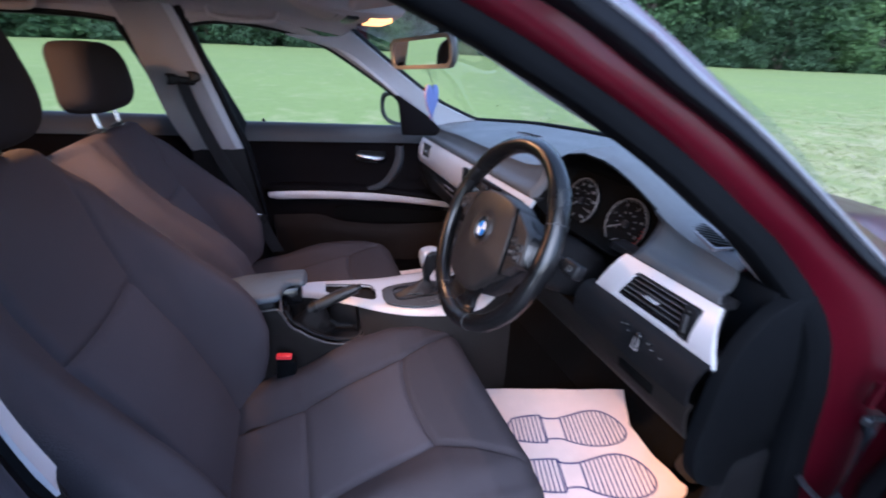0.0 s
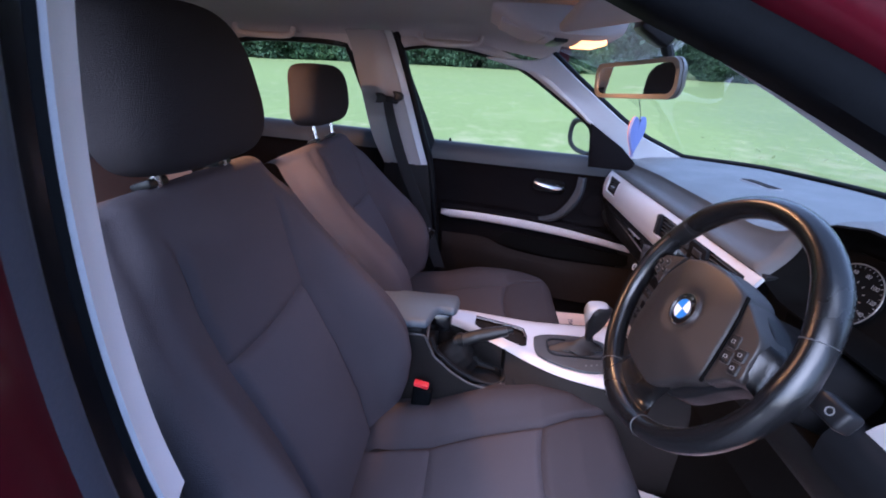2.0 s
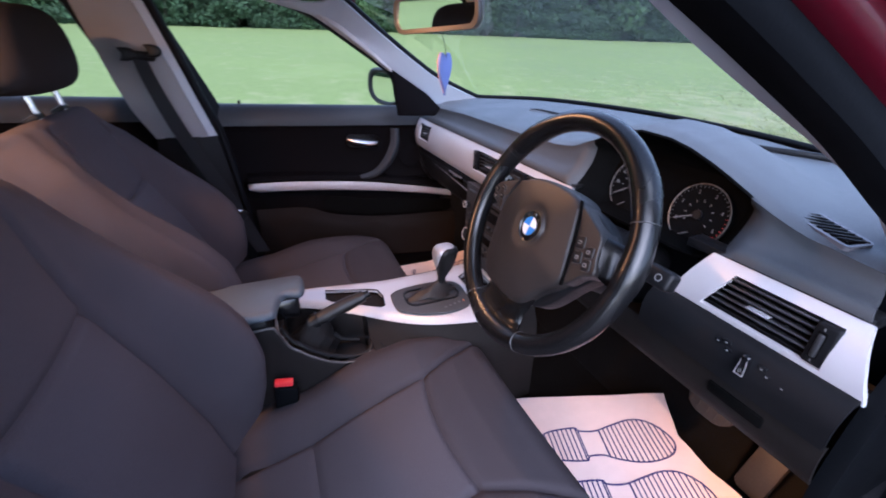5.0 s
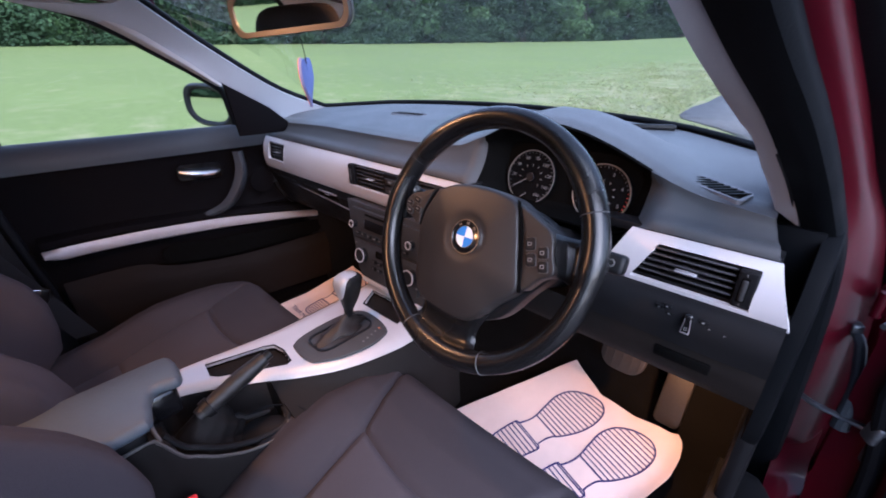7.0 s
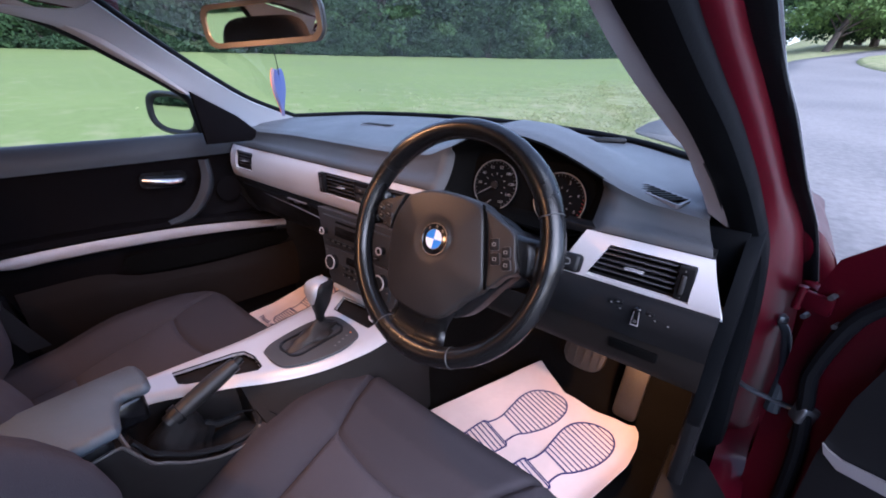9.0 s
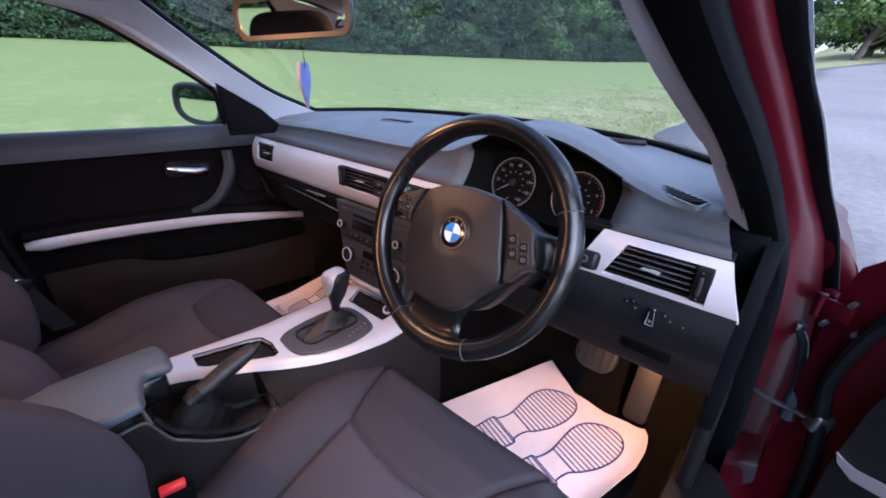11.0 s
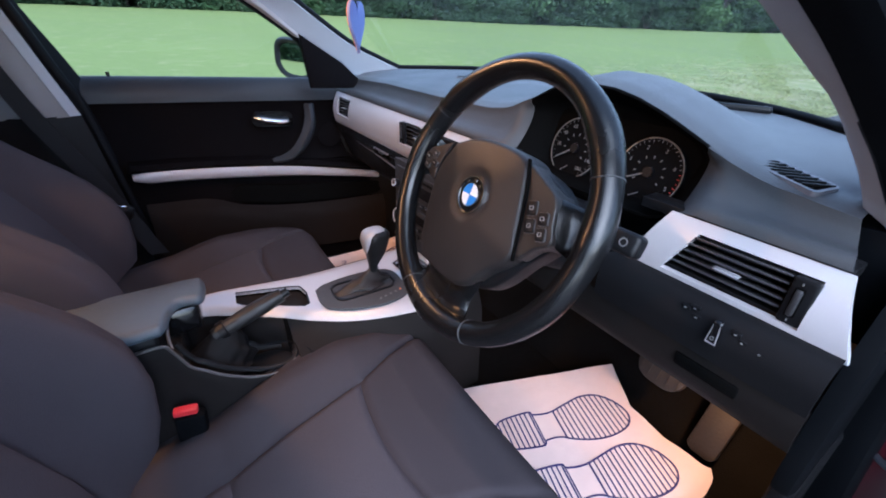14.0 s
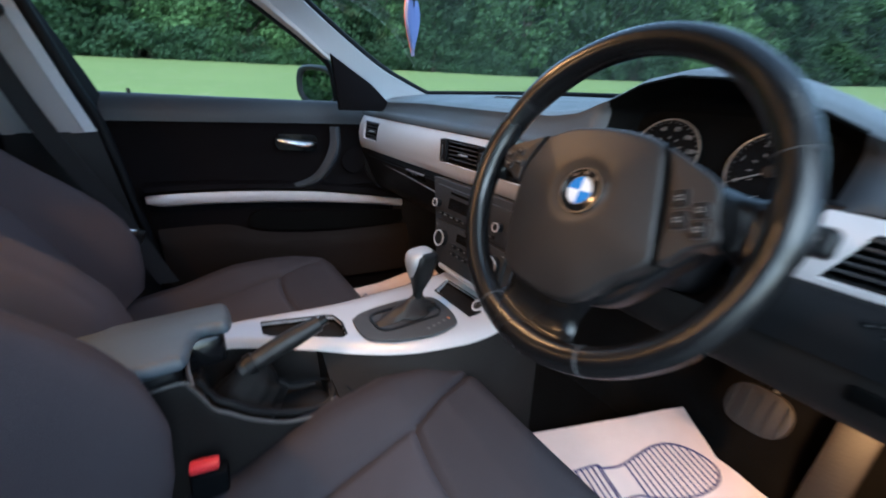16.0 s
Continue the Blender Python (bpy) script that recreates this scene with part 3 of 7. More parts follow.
# ---- far doors ----
def far_door(name, x0, x1, label, sill0, sill1):
    d = thing(name, ((x0 + x1) / 2, 0.74, 0.15), label, "car door", "doors")
    n = 30
    up = lambda x: np.interp(x, [x0, x1], [sill0, sill1])
    xs = np.linspace(x0, x1, n)
    part("sill_top", thick(skin([curve([(x, 0.772, up(x) - 0.002), (x, 0.762, up(x) + 0.001), (x, 0.742, up(x) - 0.006), (x, 0.725, up(x) - 0.035), (x, 0.722, up(x) - 0.062)], 10) for x in xs]), -0.004), DOORTOP, d, "soft door top with sky light put into its blue-grey colour")
    part("upper_panel", thick(skin([curve([(x, 0.724, up(x) - 0.060), (x, 0.732, up(x) - 0.075), (x, 0.742, up(x) - 0.15), (x, 0.730, up(x) - 0.235), (x, 0.715, up(x) - 0.262)], 12) for x in xs]), -0.004), DOORCLOTH, d, "black fabric door card")
    part("lower_panel", thick(skin([curve([(x, 0.722, up(x) - 0.262), (x, 0.735, up(x) - 0.32), (x, 0.730, up(x) - 0.42), (x, 0.700, up(x) - 0.50), (x, 0.695, up(x) - 0.68)], 14) for x in xs]), -0.004), DOORCLOTH, d)
    return d


fd = far_door("passenger_door", -0.50, 0.34, "black passenger door card with silver strip and chrome handle", 0.852, 0.818)
STRIP = [(-0.430, 0.580), (-0.32, 0.576), (-0.18, 0.565), (0.0, 0.544), (0.18, 0.512), (0.34, 0.478)]
sp = curve([(x, 0.700, z) for x, z in STRIP], 40)
hw = np.interp(np.linspace(0, 1, 40), [0, 0.04, 0.5, 1], [0.006, 0.019, 0.021, 0.011])
part("trim_strip", thick(skin([curve([p + np.array((0, 0.012, h)), p + np.array((0, -0.004, h * 0.7)), p + np.array((0, -0.006, -h * 0.5)), p + np.array((0, 0.012, -h))], 8) for p, h in zip(sp, hw)]), -0.004), SHADESILVER, fd, "curved brushed silver strip")
part("rest", thick(skin([curve([p + np.array((0, 0.03, 0.040)), p + np.array((0, -0.012, 0.034)), p + np.array((0, -0.010, 0.021)), p + np.array((0, 0.02, 0.018))], 8) for p in sp]), -0.004), DOORCLOTH, fd, "padded arm rest above the strip")
# No hollow here: a flat black plate stands for the pocket's shaded inside.
part("pocket", plate([(x, z) for x, z, _ in curve([(-0.186, 0.492, 0), (-0.176, 0.470, 0), (-0.150, 0.456, 0), (-0.025, 0.431, 0), (0.172, 0.411, 0), (0.335, 0.405, 0), (0.338, 0.430, 0), (0.335, 0.452, 0), (0.176, 0.471, 0), (-0.018, 0.494, 0), (-0.110, 0.511, 0), (-0.152, 0.516, 0), (-0.178, 0.508, 0), (-0.186, 0.492, 0)], 70)[:-1]], 0.004, basis((0, 0.696, 0), (1, 0, 0), (0, 0, 1))), CLUSTER, fd, "flat black plate standing for the shade inside the door pocket")
part("pocket_lip", thick(loft([[(-0.42, 0.690, 0.500), (-0.25, 0.686, 0.490), (-0.15, 0.680, 0.452), (0.05, 0.676, 0.420), (0.35, 0.68, 0.402)], [(-0.42, 0.672, 0.44), (-0.25, 0.662, 0.44), (-0.15, 0.655, 0.415), (0.05, 0.650, 0.385), (0.35, 0.66, 0.34)], [(-0.42, 0.69, 0.30), (-0.25, 0.68, 0.30), (-0.15, 0.67, 0.28), (0.05, 0.665, 0.25), (0.35, 0.67, 0.22)]], 12, 24), -0.005), DOORBIN, fd, "brownish moulded door bin")
hd = part("handle", tube([(-0.070, 0.716, 0.722), (-0.045, 0.704, 0.716), (0.0, 0.700, 0.708), (0.030, 0.704, 0.706), (0.042, 0.716, 0.707)], [0.005, 0.009, 0.009, 0.008, 0.005], 24, 10), SATIN, fd, "chrome release handle")
part("handle_cup", plate(rounded(0.13, 0.05, 0.02), 0.004, basis((-0.012, 0.728, 0.712), (-1, 0, 0.08), (0.08, 0, 1))), PIANO, hd)
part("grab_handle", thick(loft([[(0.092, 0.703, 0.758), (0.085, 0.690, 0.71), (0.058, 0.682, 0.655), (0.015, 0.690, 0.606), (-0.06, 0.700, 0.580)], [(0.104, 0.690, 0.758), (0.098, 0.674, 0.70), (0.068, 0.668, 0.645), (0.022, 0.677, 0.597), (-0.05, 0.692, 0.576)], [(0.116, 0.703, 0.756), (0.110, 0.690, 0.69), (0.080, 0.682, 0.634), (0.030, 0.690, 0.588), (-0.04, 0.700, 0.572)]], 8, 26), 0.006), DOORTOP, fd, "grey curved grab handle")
part("speaker_grille", plate(disc(0.042), 0.006, basis((0.17, 0.722, 0.645), (-1, 0, 0), (0, 0, 1)), 0.004), DOORCLOTH, fd)
part("lock_pin", tube([(-0.414, 0.762, 0.842), (-0.414, 0.762, 0.864)], 0.0045, 4, 10, False), HARD, fd, "black lock pin")
WIN = [(-0.492, 0.752, 0.856), (-0.545, 0.712, 1.00), (-0.600, 0.668, 1.135), (-0.585, 0.655, 1.166), (-0.47, 0.652, 1.180), (-0.32, 0.655, 1.164), (-0.178, 0.668, 1.124), (-0.03, 0.690, 1.036), (0.085, 0.710, 0.958), (0.112, 0.722, 0.925), (0.122, 0.732, 0.885), (0.132, 0.744, 0.835)]
part("window_frame", tube(WIN, 0.009, 80, 10), RUBBER, fd, "black window frame")
part("window_glass", pane(skin([[(-0.62, 0.652, 1.18), (0.15, 0.652, 1.18)], [(-0.48, 0.757, 0.845), (0.15, 0.757, 0.835)]])), PANE, fd).visible_shadow = False
part("sail_panel", plate([(0.075, 0.972), (0.096, 0.820), (0.285, 0.812), (0.255, 0.842), (0.20, 0.893)], 0.012, basis((0, 0.715, 0), (1, 0, 0), (0, -0.12, 1)), 0.003), DOORCLOTH, fd, "black mirror corner panel")
rail = [(x, y - 0.006, z + 0.004) for x, y, z in WIN[2:9]]
over = [(-0.62, YT(-0.62) - 0.004, ZT(-0.62) - 0.004), (-0.60, YT(-0.60) - 0.004, ZT(-0.60) - 0.004), (-0.47, YT(-0.47) - 0.004, ZT(-0.47) - 0.004), (-0.32, YT(-0.32) - 0.004, ZT(-0.32) - 0.004), (-0.14, 0.650, 1.130), (0.0, 0.676, 1.036), (0.11, 0.695, 0.95)]
part("cant_rail", thick(loft([rail, [((a[0] + b[0]) / 2, (a[1] + b[1]) / 2 - 0.008, (a[2] + b[2]) / 2) for a, b in zip(rail, over)], over], 6, 40), 0.004), LINER, shell, "grey lining over the window")
part("outer_skin", thick(loft([[(-0.50, 0.80, 0.84), (-0.50, 0.90, 0.60), (-0.50, 0.885, 0.12)], [(0.50, 0.80, 0.82), (0.50, 0.90, 0.60), (0.50, 0.885, 0.12)]], 6, 12), 0.006), PAINT, fd, "dark red outer door skin")

em = thing("door_mirror", (0.17, 0.90, 0.83), "black-cased door mirror with oval glass", "door mirror")
EM = basis((0.158, 1.025, 0.872), (0.315, -0.949, 0.0), (0.072, 0, 1))
oval = lambda a, w, h: (w * math.copysign(abs(math.cos(a)) ** 0.72, math.cos(a)), h * math.copysign(abs(math.sin(a)) ** 0.72, math.sin(a)) - 0.10 * w * math.cos(a))
ring_ = np.linspace(0, 2 * math.pi, 44, endpoint=False)
rows = [[EM @ Vector((*oval(a, 0.132 * r, 0.074 * r), z)) for a in ring_] for z, r in ((-0.004, 0.02), (-0.004, 0.74), (0.004, 0.78), (0.008, 0.90), (0.000, 1.02), (-0.03, 1.0), (-0.075, 0.80), (-0.10, 0.45), (-0.105, 0.02))]
part("housing", skin(rows, loop_v=True), HARD, em, "rounded black mirror housing", 60)
part("mirror_face", plate([oval(a, 0.096, 0.055) for a in ring_], 0.003, EM @ Matrix.Translation((0, 0, -0.001))), MIRROR, em, "oval mirror glass")
part("foot", tube([(0.215, 0.90, 0.845), (0.20, 0.82, 0.835), (0.19, 0.745, 0.835)], [0.03, 0.024, 0.03], 16, 12), HARD, em)

rd = far_door("rear_door", -1.50, -0.62, "black rear passenger door card with grey top", 0.905, 0.872)
WINR = [(-0.690, 0.745, 0.880), (-0.735, 0.700, 1.02), (-0.775, 0.660, 1.145), (-0.80, 0.648, 1.172), (-1.0, 0.648, 1.180), (-1.18, 0.655, 1.165), (-1.32, 0.672, 1.09), (-1.42, 0.70, 0.97), (-1.44, 0.735, 0.905)]
part("window_frame", tube(WINR, 0.012, 60, 10), RUBBER, rd, "black window frame")
part("window_glass", pane(skin([[(-0.70, 0.645, 1.19), (-1.45, 0.645, 1.19)], [(-0.66, 0.757, 0.865), (-1.47, 0.757, 0.895)]])), PANE, rd).visible_shadow = False
rail = [(x, y - 0.006, z + 0.004) for x, y, z in WINR[2:7]]
over = [(x, YT(x) - 0.004, ZT(x) - 0.004) for x in (-0.70, -0.80, -1.0, -1.2, -1.40)]
part("cant_rail", thick(loft([rail, over], 5, 30), 0.004), LINER, shell)
part("quarter_trim", thick(loft([[(-1.18, 0.648, 1.18), (-1.33, 0.668, 1.09), (-1.44, 0.70, 0.96), (-1.46, 0.73, 0.88)], [(-1.9, 0.60, 1.06), (-1.9, 0.62, 1.0), (-1.9, 0.64, 0.93), (-1.9, 0.66, 0.86)]], 8, 16), 0.006), LINER, rd)
part("outer_skin", thick(loft([[(-1.5, 0.80, 0.87), (-1.5, 0.90, 0.60), (-1.5, 0.885, 0.12)], [(-0.5, 0.80, 0.84), (-0.5, 0.90, 0.60), (-0.5, 0.885, 0.12)]], 6, 12), 0.006), PAINT, rd)

# ---- near door, standing open on its hinges ----
nd = thing("driver_door", (0.47, -0.87, 0.12), "open dark red driver door with black card and silver strip", "car door", "doors")
DM = Matrix.Translation((0.405, -0.864, 0)) @ pose(0, 0, 0, 0, 0, 68)
dp = lambda bm: (bm.transform(DM), bm)[1]
part("frame", dp(block((1.06, 0.13, 0.62), (-0.55, -0.045, 0.46), bevel=0.045, seg=4)), PAINT, nd, "dark red painted door shell")
part("inner_panel", dp(plate([(0.015, 0.13), (0.028, 0.25), (0.034, 0.40), (0.036, 0.64), (0.034, 0.72), (0.024, 0.766), (-0.016, 0.808), (-0.10, 0.822), (-0.5, 0.83), (-1.08, 0.84), (-1.08, 0.13)], 0.03, basis((0, -0.010, 0), (1, 0, 0), (0, 0, 1)), 0.008)), PAINT, nd, "dark red painted inner panel")
part("seal", dp(tube([(-0.040, 0.030, 0.16), (-0.030, 0.030, 0.40), (-0.009, 0.030, 0.533), (-0.003, 0.030, 0.577), (-0.018, 0.030, 0.67), (-0.044, 0.030, 0.724), (-0.10, 0.028, 0.775), (-0.30, 0.026, 0.80)], 0.012, 40, 10)), RUBBER, nd, "black rubber seal")
part("card", dp(plate([(-0.060, 0.17), (-0.056, 0.46), (-0.064, 0.58), (-0.080, 0.66), (-0.115, 0.73), (-0.19, 0.772), (-0.50, 0.785), (-1.05, 0.80), (-1.05, 0.17)], 0.05, basis((0, 0.010, 0), (1, 0, 0), (0, 0, 1)), 0.012)), HARD, nd, "black door card")
part("trim_strip", dp(plate([(-0.058, 0.490), (-0.064, 0.474), (-0.085, 0.460), (-0.13, 0.466), (-0.30, 0.486), (-0.95, 0.548), (-0.95, 0.572), (-0.30, 0.509), (-0.13, 0.488), (-0.085, 0.480), (-0.068, 0.484)], 0.006, basis((0, 0.062, 0), (1, 0, 0), (0, 0, 1)), 0.0018)), DIMSILVER, nd, "flat silver strip with a pointed end")
part("bin", dp(block((0.86, 0.05, 0.16), (-0.565, 0.080, 0.27), bevel=0.022, seg=3)), SOFT, nd)
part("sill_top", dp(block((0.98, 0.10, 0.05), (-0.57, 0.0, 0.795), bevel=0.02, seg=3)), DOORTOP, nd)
part("window_post", dp(tube([(-0.16, 0.0, 0.80), (-0.42, 0.03, 1.02), (-0.66, 0.06, 1.14), (-0.95, 0.07, 1.16), (-1.05, 0.05, 1.05), (-1.05, 0.0, 0.80)], 0.016, 50, 10)), RUBBER, nd, "black window frame")
for nm, z in (("upper_hinge", 0.690),):
    hg = part(nm, join(dp(block((0.046, 0.010, 0.032), (0.030, 0.027, z), bevel=0.004)), block((0.044, 0.024, 0.028), (0.464, -0.828, z - 0.013), (0, 0, 30), 0.007), dp(tube([(0.050, 0.029, z - 0.020), (0.050, 0.029, z + 0.020)], 0.007, 4, 12, False))), PAINT, nd, "red painted hinge")
    for bx_, bz_ in ((0.012, 0.020), (0.034, -0.026), (-0.006, -0.022)):
        part("bolt", dp(tube([(bx_, 0.022, z + bz_), (bx_, 0.038, z + bz_)], 0.0045, 3, 6, False)), STEEL, hg)
ck = part("check_strap", tube([(0.420, -0.760, 0.484), (0.400, -0.790, 0.484), (0.390, -0.830, 0.486), (0.380, -0.858, 0.490)], [0.006, 0.0065, 0.0065, 0.007], 16, 8, flat=0.6), STEEL, nd, "zinc-plated door check strap")
part("check_block", block((0.026, 0.030, 0.036), (0.374, -0.868, 0.494), (10, 0, 30), 0.006, 3), STEEL, ck)
part("check_plate", block((0.010, 0.022, 0.060), (0.378, -0.872, 0.462), (0, 0, 30), 0.003), STEEL, ck)
part("cable_boot", tube([(0.442, -0.800, 0.618), (0.436, -0.812, 0.600), (0.430, -0.819, 0.575), (0.415, -0.827, 0.535), (0.400, -0.829, 0.490), (0.395, -0.830, 0.462)], [0.007, 0.008, 0.0085, 0.009, 0.011, 0.013], 24, 10), BOOTGREY, ck, "grey rubber cable boot")
part("boot_cap", block((0.020, 0.016, 0.016), (0.442, -0.800, 0.622), (0, 0, 20), 0.004), STEEL, ck)


# ---- seats ----
def front_seat(yc, x0, lean, label, near, raised, size, TOP, tip, slide=0.0, pitch=1.0):
    """A front seat at the side offset yc, slid by x0, with its back leaning by lean degrees."""
    s = thing("front_seat", (x0 - 0.25, yc, 0.17), label, "car seat", "front seats")
    # cushion: the seams lie on lines of the grid
    half = lambda x: np.interp(x, [-0.52, -0.40, -0.10, 0.0, 0.04], [0.235, 0.255, 0.262, 0.253, 0.232])
    bol = lambda x: np.interp(x, [-0.52, -0.355, -0.118, -0.01, 0.05], [0.118, 0.128, 0.132, 0.180, 0.215])
    mid = lambda x: 0.335 + pitch * np.interp(x, [-0.52, -0.355, -0.275, -0.195, -0.12, -0.05, 0.0, 0.035], [-0.030, -0.003, 0.035, 0.063, 0.089, 0.095, 0.085, 0.070])
    cx = np.r_[np.linspace(-0.52, -0.355, 22), np.linspace(-0.355, -0.118, 34)[1:], np.linspace(-0.118, 0.0, 20)[1:]]
    cols = np.r_[np.linspace(0, 0.5, 26), np.linspace(0.5, 0.8, 18)[1:], np.linspace(0.8, 1.0, 14)[1:]]
    cols = np.r_[-cols[:0:-1], cols]
    lines = [(x, 0.0) for x in cx] + [(0.0, f) for f in np.linspace(0, 1, 22)[1:]]
    N, M = len(lines), len(cols)
    seam = lambda d: 0.0095 * math.exp(-(d / 0.0055) ** 2)
    P, reg = np.zeros((N, M, 3)), np.zeros((N - 1, M - 1), int)
    for i, (xn, fa) in enumerate(lines):
        for j, q in enumerate(cols):
            ang_f = min(fa * 1.5, 1) * math.pi / 2
            xw = xn + 0.045 * math.sin(ang_f)
            aq, b, w = abs(q), bol(xw), half(xw)
            y = b * aq / 0.5 if aq <= 0.5 else b + (w - b) * min((aq - 0.5) / 0.3, 1)
            sa = max(0, (aq - 0.80) / 0.20)
            inner = max(0.0, 1 - (y / b) ** 2) if y < b else 0.0
            x = xn - 0.018 * inner * math.exp(-((xn + 0.118) / 0.09) ** 2)
            z = mid(xn) + 0.038 * smooth(b - 0.01, b + 0.07, y) * np.interp(xn, [-0.22, -0.11, 0.0], [1, 0.42, 0.05]) - 0.016 * smooth(0.75, 1.0, y / w) ** 2
            z += 0.004 * inner * math.exp(-((xn + 0.225) / 0.08) ** 2)
            z -= seam((y - b) * 0.9)
            if y < b:
                z -= seam(xn + 0.118) + 0.6 * seam(xn + 0.355)
            ang = min(sa * 1.6, 1) * math.pi / 2
            zd = 0.035 * (1 - math.cos(ang)) + 0.13 * max(0, sa - 0.45) + 0.068 * (1 - math.cos(ang_f)) + 0.13 * max(0, fa - 0.5)
            P[i, j] = (x0 + x + 0.062 * math.sin(ang_f) - 0.03 * max(0, fa - 0.5), yc + math.copysign(y + 0.022 * math.sin(ang) * (1 - 0.6 * max(0, sa - 0.6)), q), z - zd)
    for i in range(N - 1):
        for j in range(M - 1):
            reg[i, j] = 1 if (lines[i][0] + lines[i + 1][0]) / 2 < -0.118 and abs(cols[j] + cols[j + 1]) / 2 < 0.5 else 0
    full = skin(P)

    def region(k):
        bm = full.copy()
        bm.faces.ensure_lookup_table()
        drop = [f for n, f in enumerate(bm.faces) if reg[n // (M - 1), n % (M - 1)] != k]
        bmesh.ops.delete(bm, geom=drop, context="FACES")
        return bm

    part("cushion", region(0), CLOTH, s, "dark grey cloth cushion with raised bolsters", 60)
    part("centre_panel", region(1), INSERT, s, "lighter ribbed cloth centre panel", 60)
    full.free()
    part("seat_base", block((0.48, 0.42, 0.13), (x0 - 0.26, yc, 0.245), bevel=0.03, seg=3), HARD, s, "black plastic seat base")
    part("side_cover", block((0.46, 0.035, 0.10), (x0 - 0.27, yc + near * 0.262, 0.285), bevel=0.015, seg=3), HARD, s, "black side cover")
    for dy in (-0.19, 0.19):
        part("rail", block((0.50, 0.03, 0.025), (x0 - 0.24, yc + dy, 0.187), bevel=0.004), STEEL, s)
    # backrest
    c, sn = math.cos(radians(lean)), math.sin(radians(lean))
    bx, bz = x0 - 0.455, 0.385
    at = lambda h, y, d: (bx - sn * h + c * d, yc + y, bz + c * h + sn * d)
    hwid = lambda h: np.interp(h, [0.0, 0.10, 0.25, 0.36, 0.46, TOP - 0.055, TOP], [0.232, 0.248, 0.245, 0.230, 0.208, 0.190, 0.166])
    bolb = lambda h: np.interp(h, [0.0, 0.12, 0.30, 0.37, 0.45, TOP], [0.118, 0.120, 0.120, 0.122, 0.126, 0.124])
    dish = lambda h: np.interp(h, [0.0, 0.10, 0.23, 0.365, 0.45, 0.53, TOP], [-0.030, -0.016, -0.012, -0.020, -0.012, 0.004, 0.004])
    bulge = lambda h: 0.013 * math.exp(-((h - 0.16) / 0.12) ** 2) + np.interp(h, [0, 0.04, 0.10, 0.16, 0.22, 0.28, 0.36, 0.46, TOP], [0.022, 0.050, 0.075, 0.083, 0.078, 0.064, 0.040, 0.015, 0.0])
    hh = np.r_[np.linspace(0, 0.365, 46), np.linspace(0.365, TOP, 34)[1:]]
    lines = [(h, 0.0) for h in hh] + [(TOP, f) for f in np.linspace(0, 1, 13)[1:]]
    cols = np.r_[np.linspace(0, 0.42, 24), np.linspace(0.42, 0.72, 20)[1:], np.linspace(0.72, 1.0, 16)[1:]]
    cols = np.r_[-cols[:0:-1], cols]
    N, M = len(lines), len(cols)
    P, reg = np.zeros((N, M, 3)), np.zeros((N - 1, M - 1), int)
    for i, (hn, ta) in enumerate(lines):
        for j, q in enumerate(cols):
            aq, b, w = abs(q), bolb(hn), hwid(hn)
            y = b * aq / 0.42 if aq <= 0.42 else b + (w - b) * min((aq - 0.42) / 0.30, 1)
            sa = max(0, (aq - 0.72) / 0.28)
            inner = max(0.0, 1 - (y / b) ** 2) if y < b else 0.0
            h = hn - 0.008 * inner * math.exp(-((hn - 0.365) / 0.12) ** 2)
            k = smooth(b, b + 0.085, y)
            worn = 0.50 if q * near > 0 and near < 0 else 1.0
            d = dish(hn) * (1 - k) + bulge(hn) * worn * k - 0.012 * smooth(0.75, 1.0, y / w) ** 2 - 0.014 * smooth(TOP - 0.085, TOP, hn)
            d -= seam((y - b) * 0.9) * (1 - smooth(0.50, 0.56, hn))
            if y < b:
                d -= seam(hn - 0.365)
            ang, ant = min(sa * 2.2, 1) * math.pi / 2, min(ta * 1.8, 1) * math.pi / 2
            d -= 0.038 * (1 - math.cos(ang)) + 0.085 * max(0, sa - 0.4) + 0.035 * (1 - math.cos(ant)) + 0.09 * max(0, ta - 0.5)
            P[i, j] = at(h + 0.025 * math.sin(ant), math.copysign(y + 0.026 * math.sin(ang) - 0.02 * max(0, sa - 0.6), q), d)
    for i in range(N - 1):
        for j in range(M - 1):
            reg[i, j] = 1 if (lines[i][0] + lines[i + 1][0]) / 2 < 0.365 and abs(cols[j] + cols[j + 1]) / 2 < 0.42 else 0
    full = skin(P)
    part("backrest", region(0), LITCLOTH, s, "dark grey cloth backrest with side bolsters", 60)
    part("back_panel", region(1), INSERT, s, "lighter cloth lower back panel", 60)
    full.free()
    part("back_shell", loft([[at(h, y, -0.085 - 0.02 * (1 - (y / 0.25) ** 2)) for y in (-w, -w / 2, 0, w / 2, w)] for h, w in ((0.0, 0.225), (0.25, 0.240), (0.45, 0.180), (0.57, 0.120))], 16, 16), HARD, s)
    # headrest
    hr = part("headrest", superbox(at(raised, slide, 0.012), size, tip), SHADECLOTH, s, "cloth headrest darkened for roof shade, on chrome posts", 60)
    for dy in (-0.070, 0.070):
        part("post", tube([at(TOP - 0.01, dy, -0.040), at(raised - 0.03, dy, 0.0)], 0.0065, 6, 12, False), SATIN, hr, "chrome post")
        part("guide", block((0.030, 0.034, 0.012), at(TOP + 0.027, dy, -0.036), (0, -lean, 0), 0.004), HARD, hr)
    return s


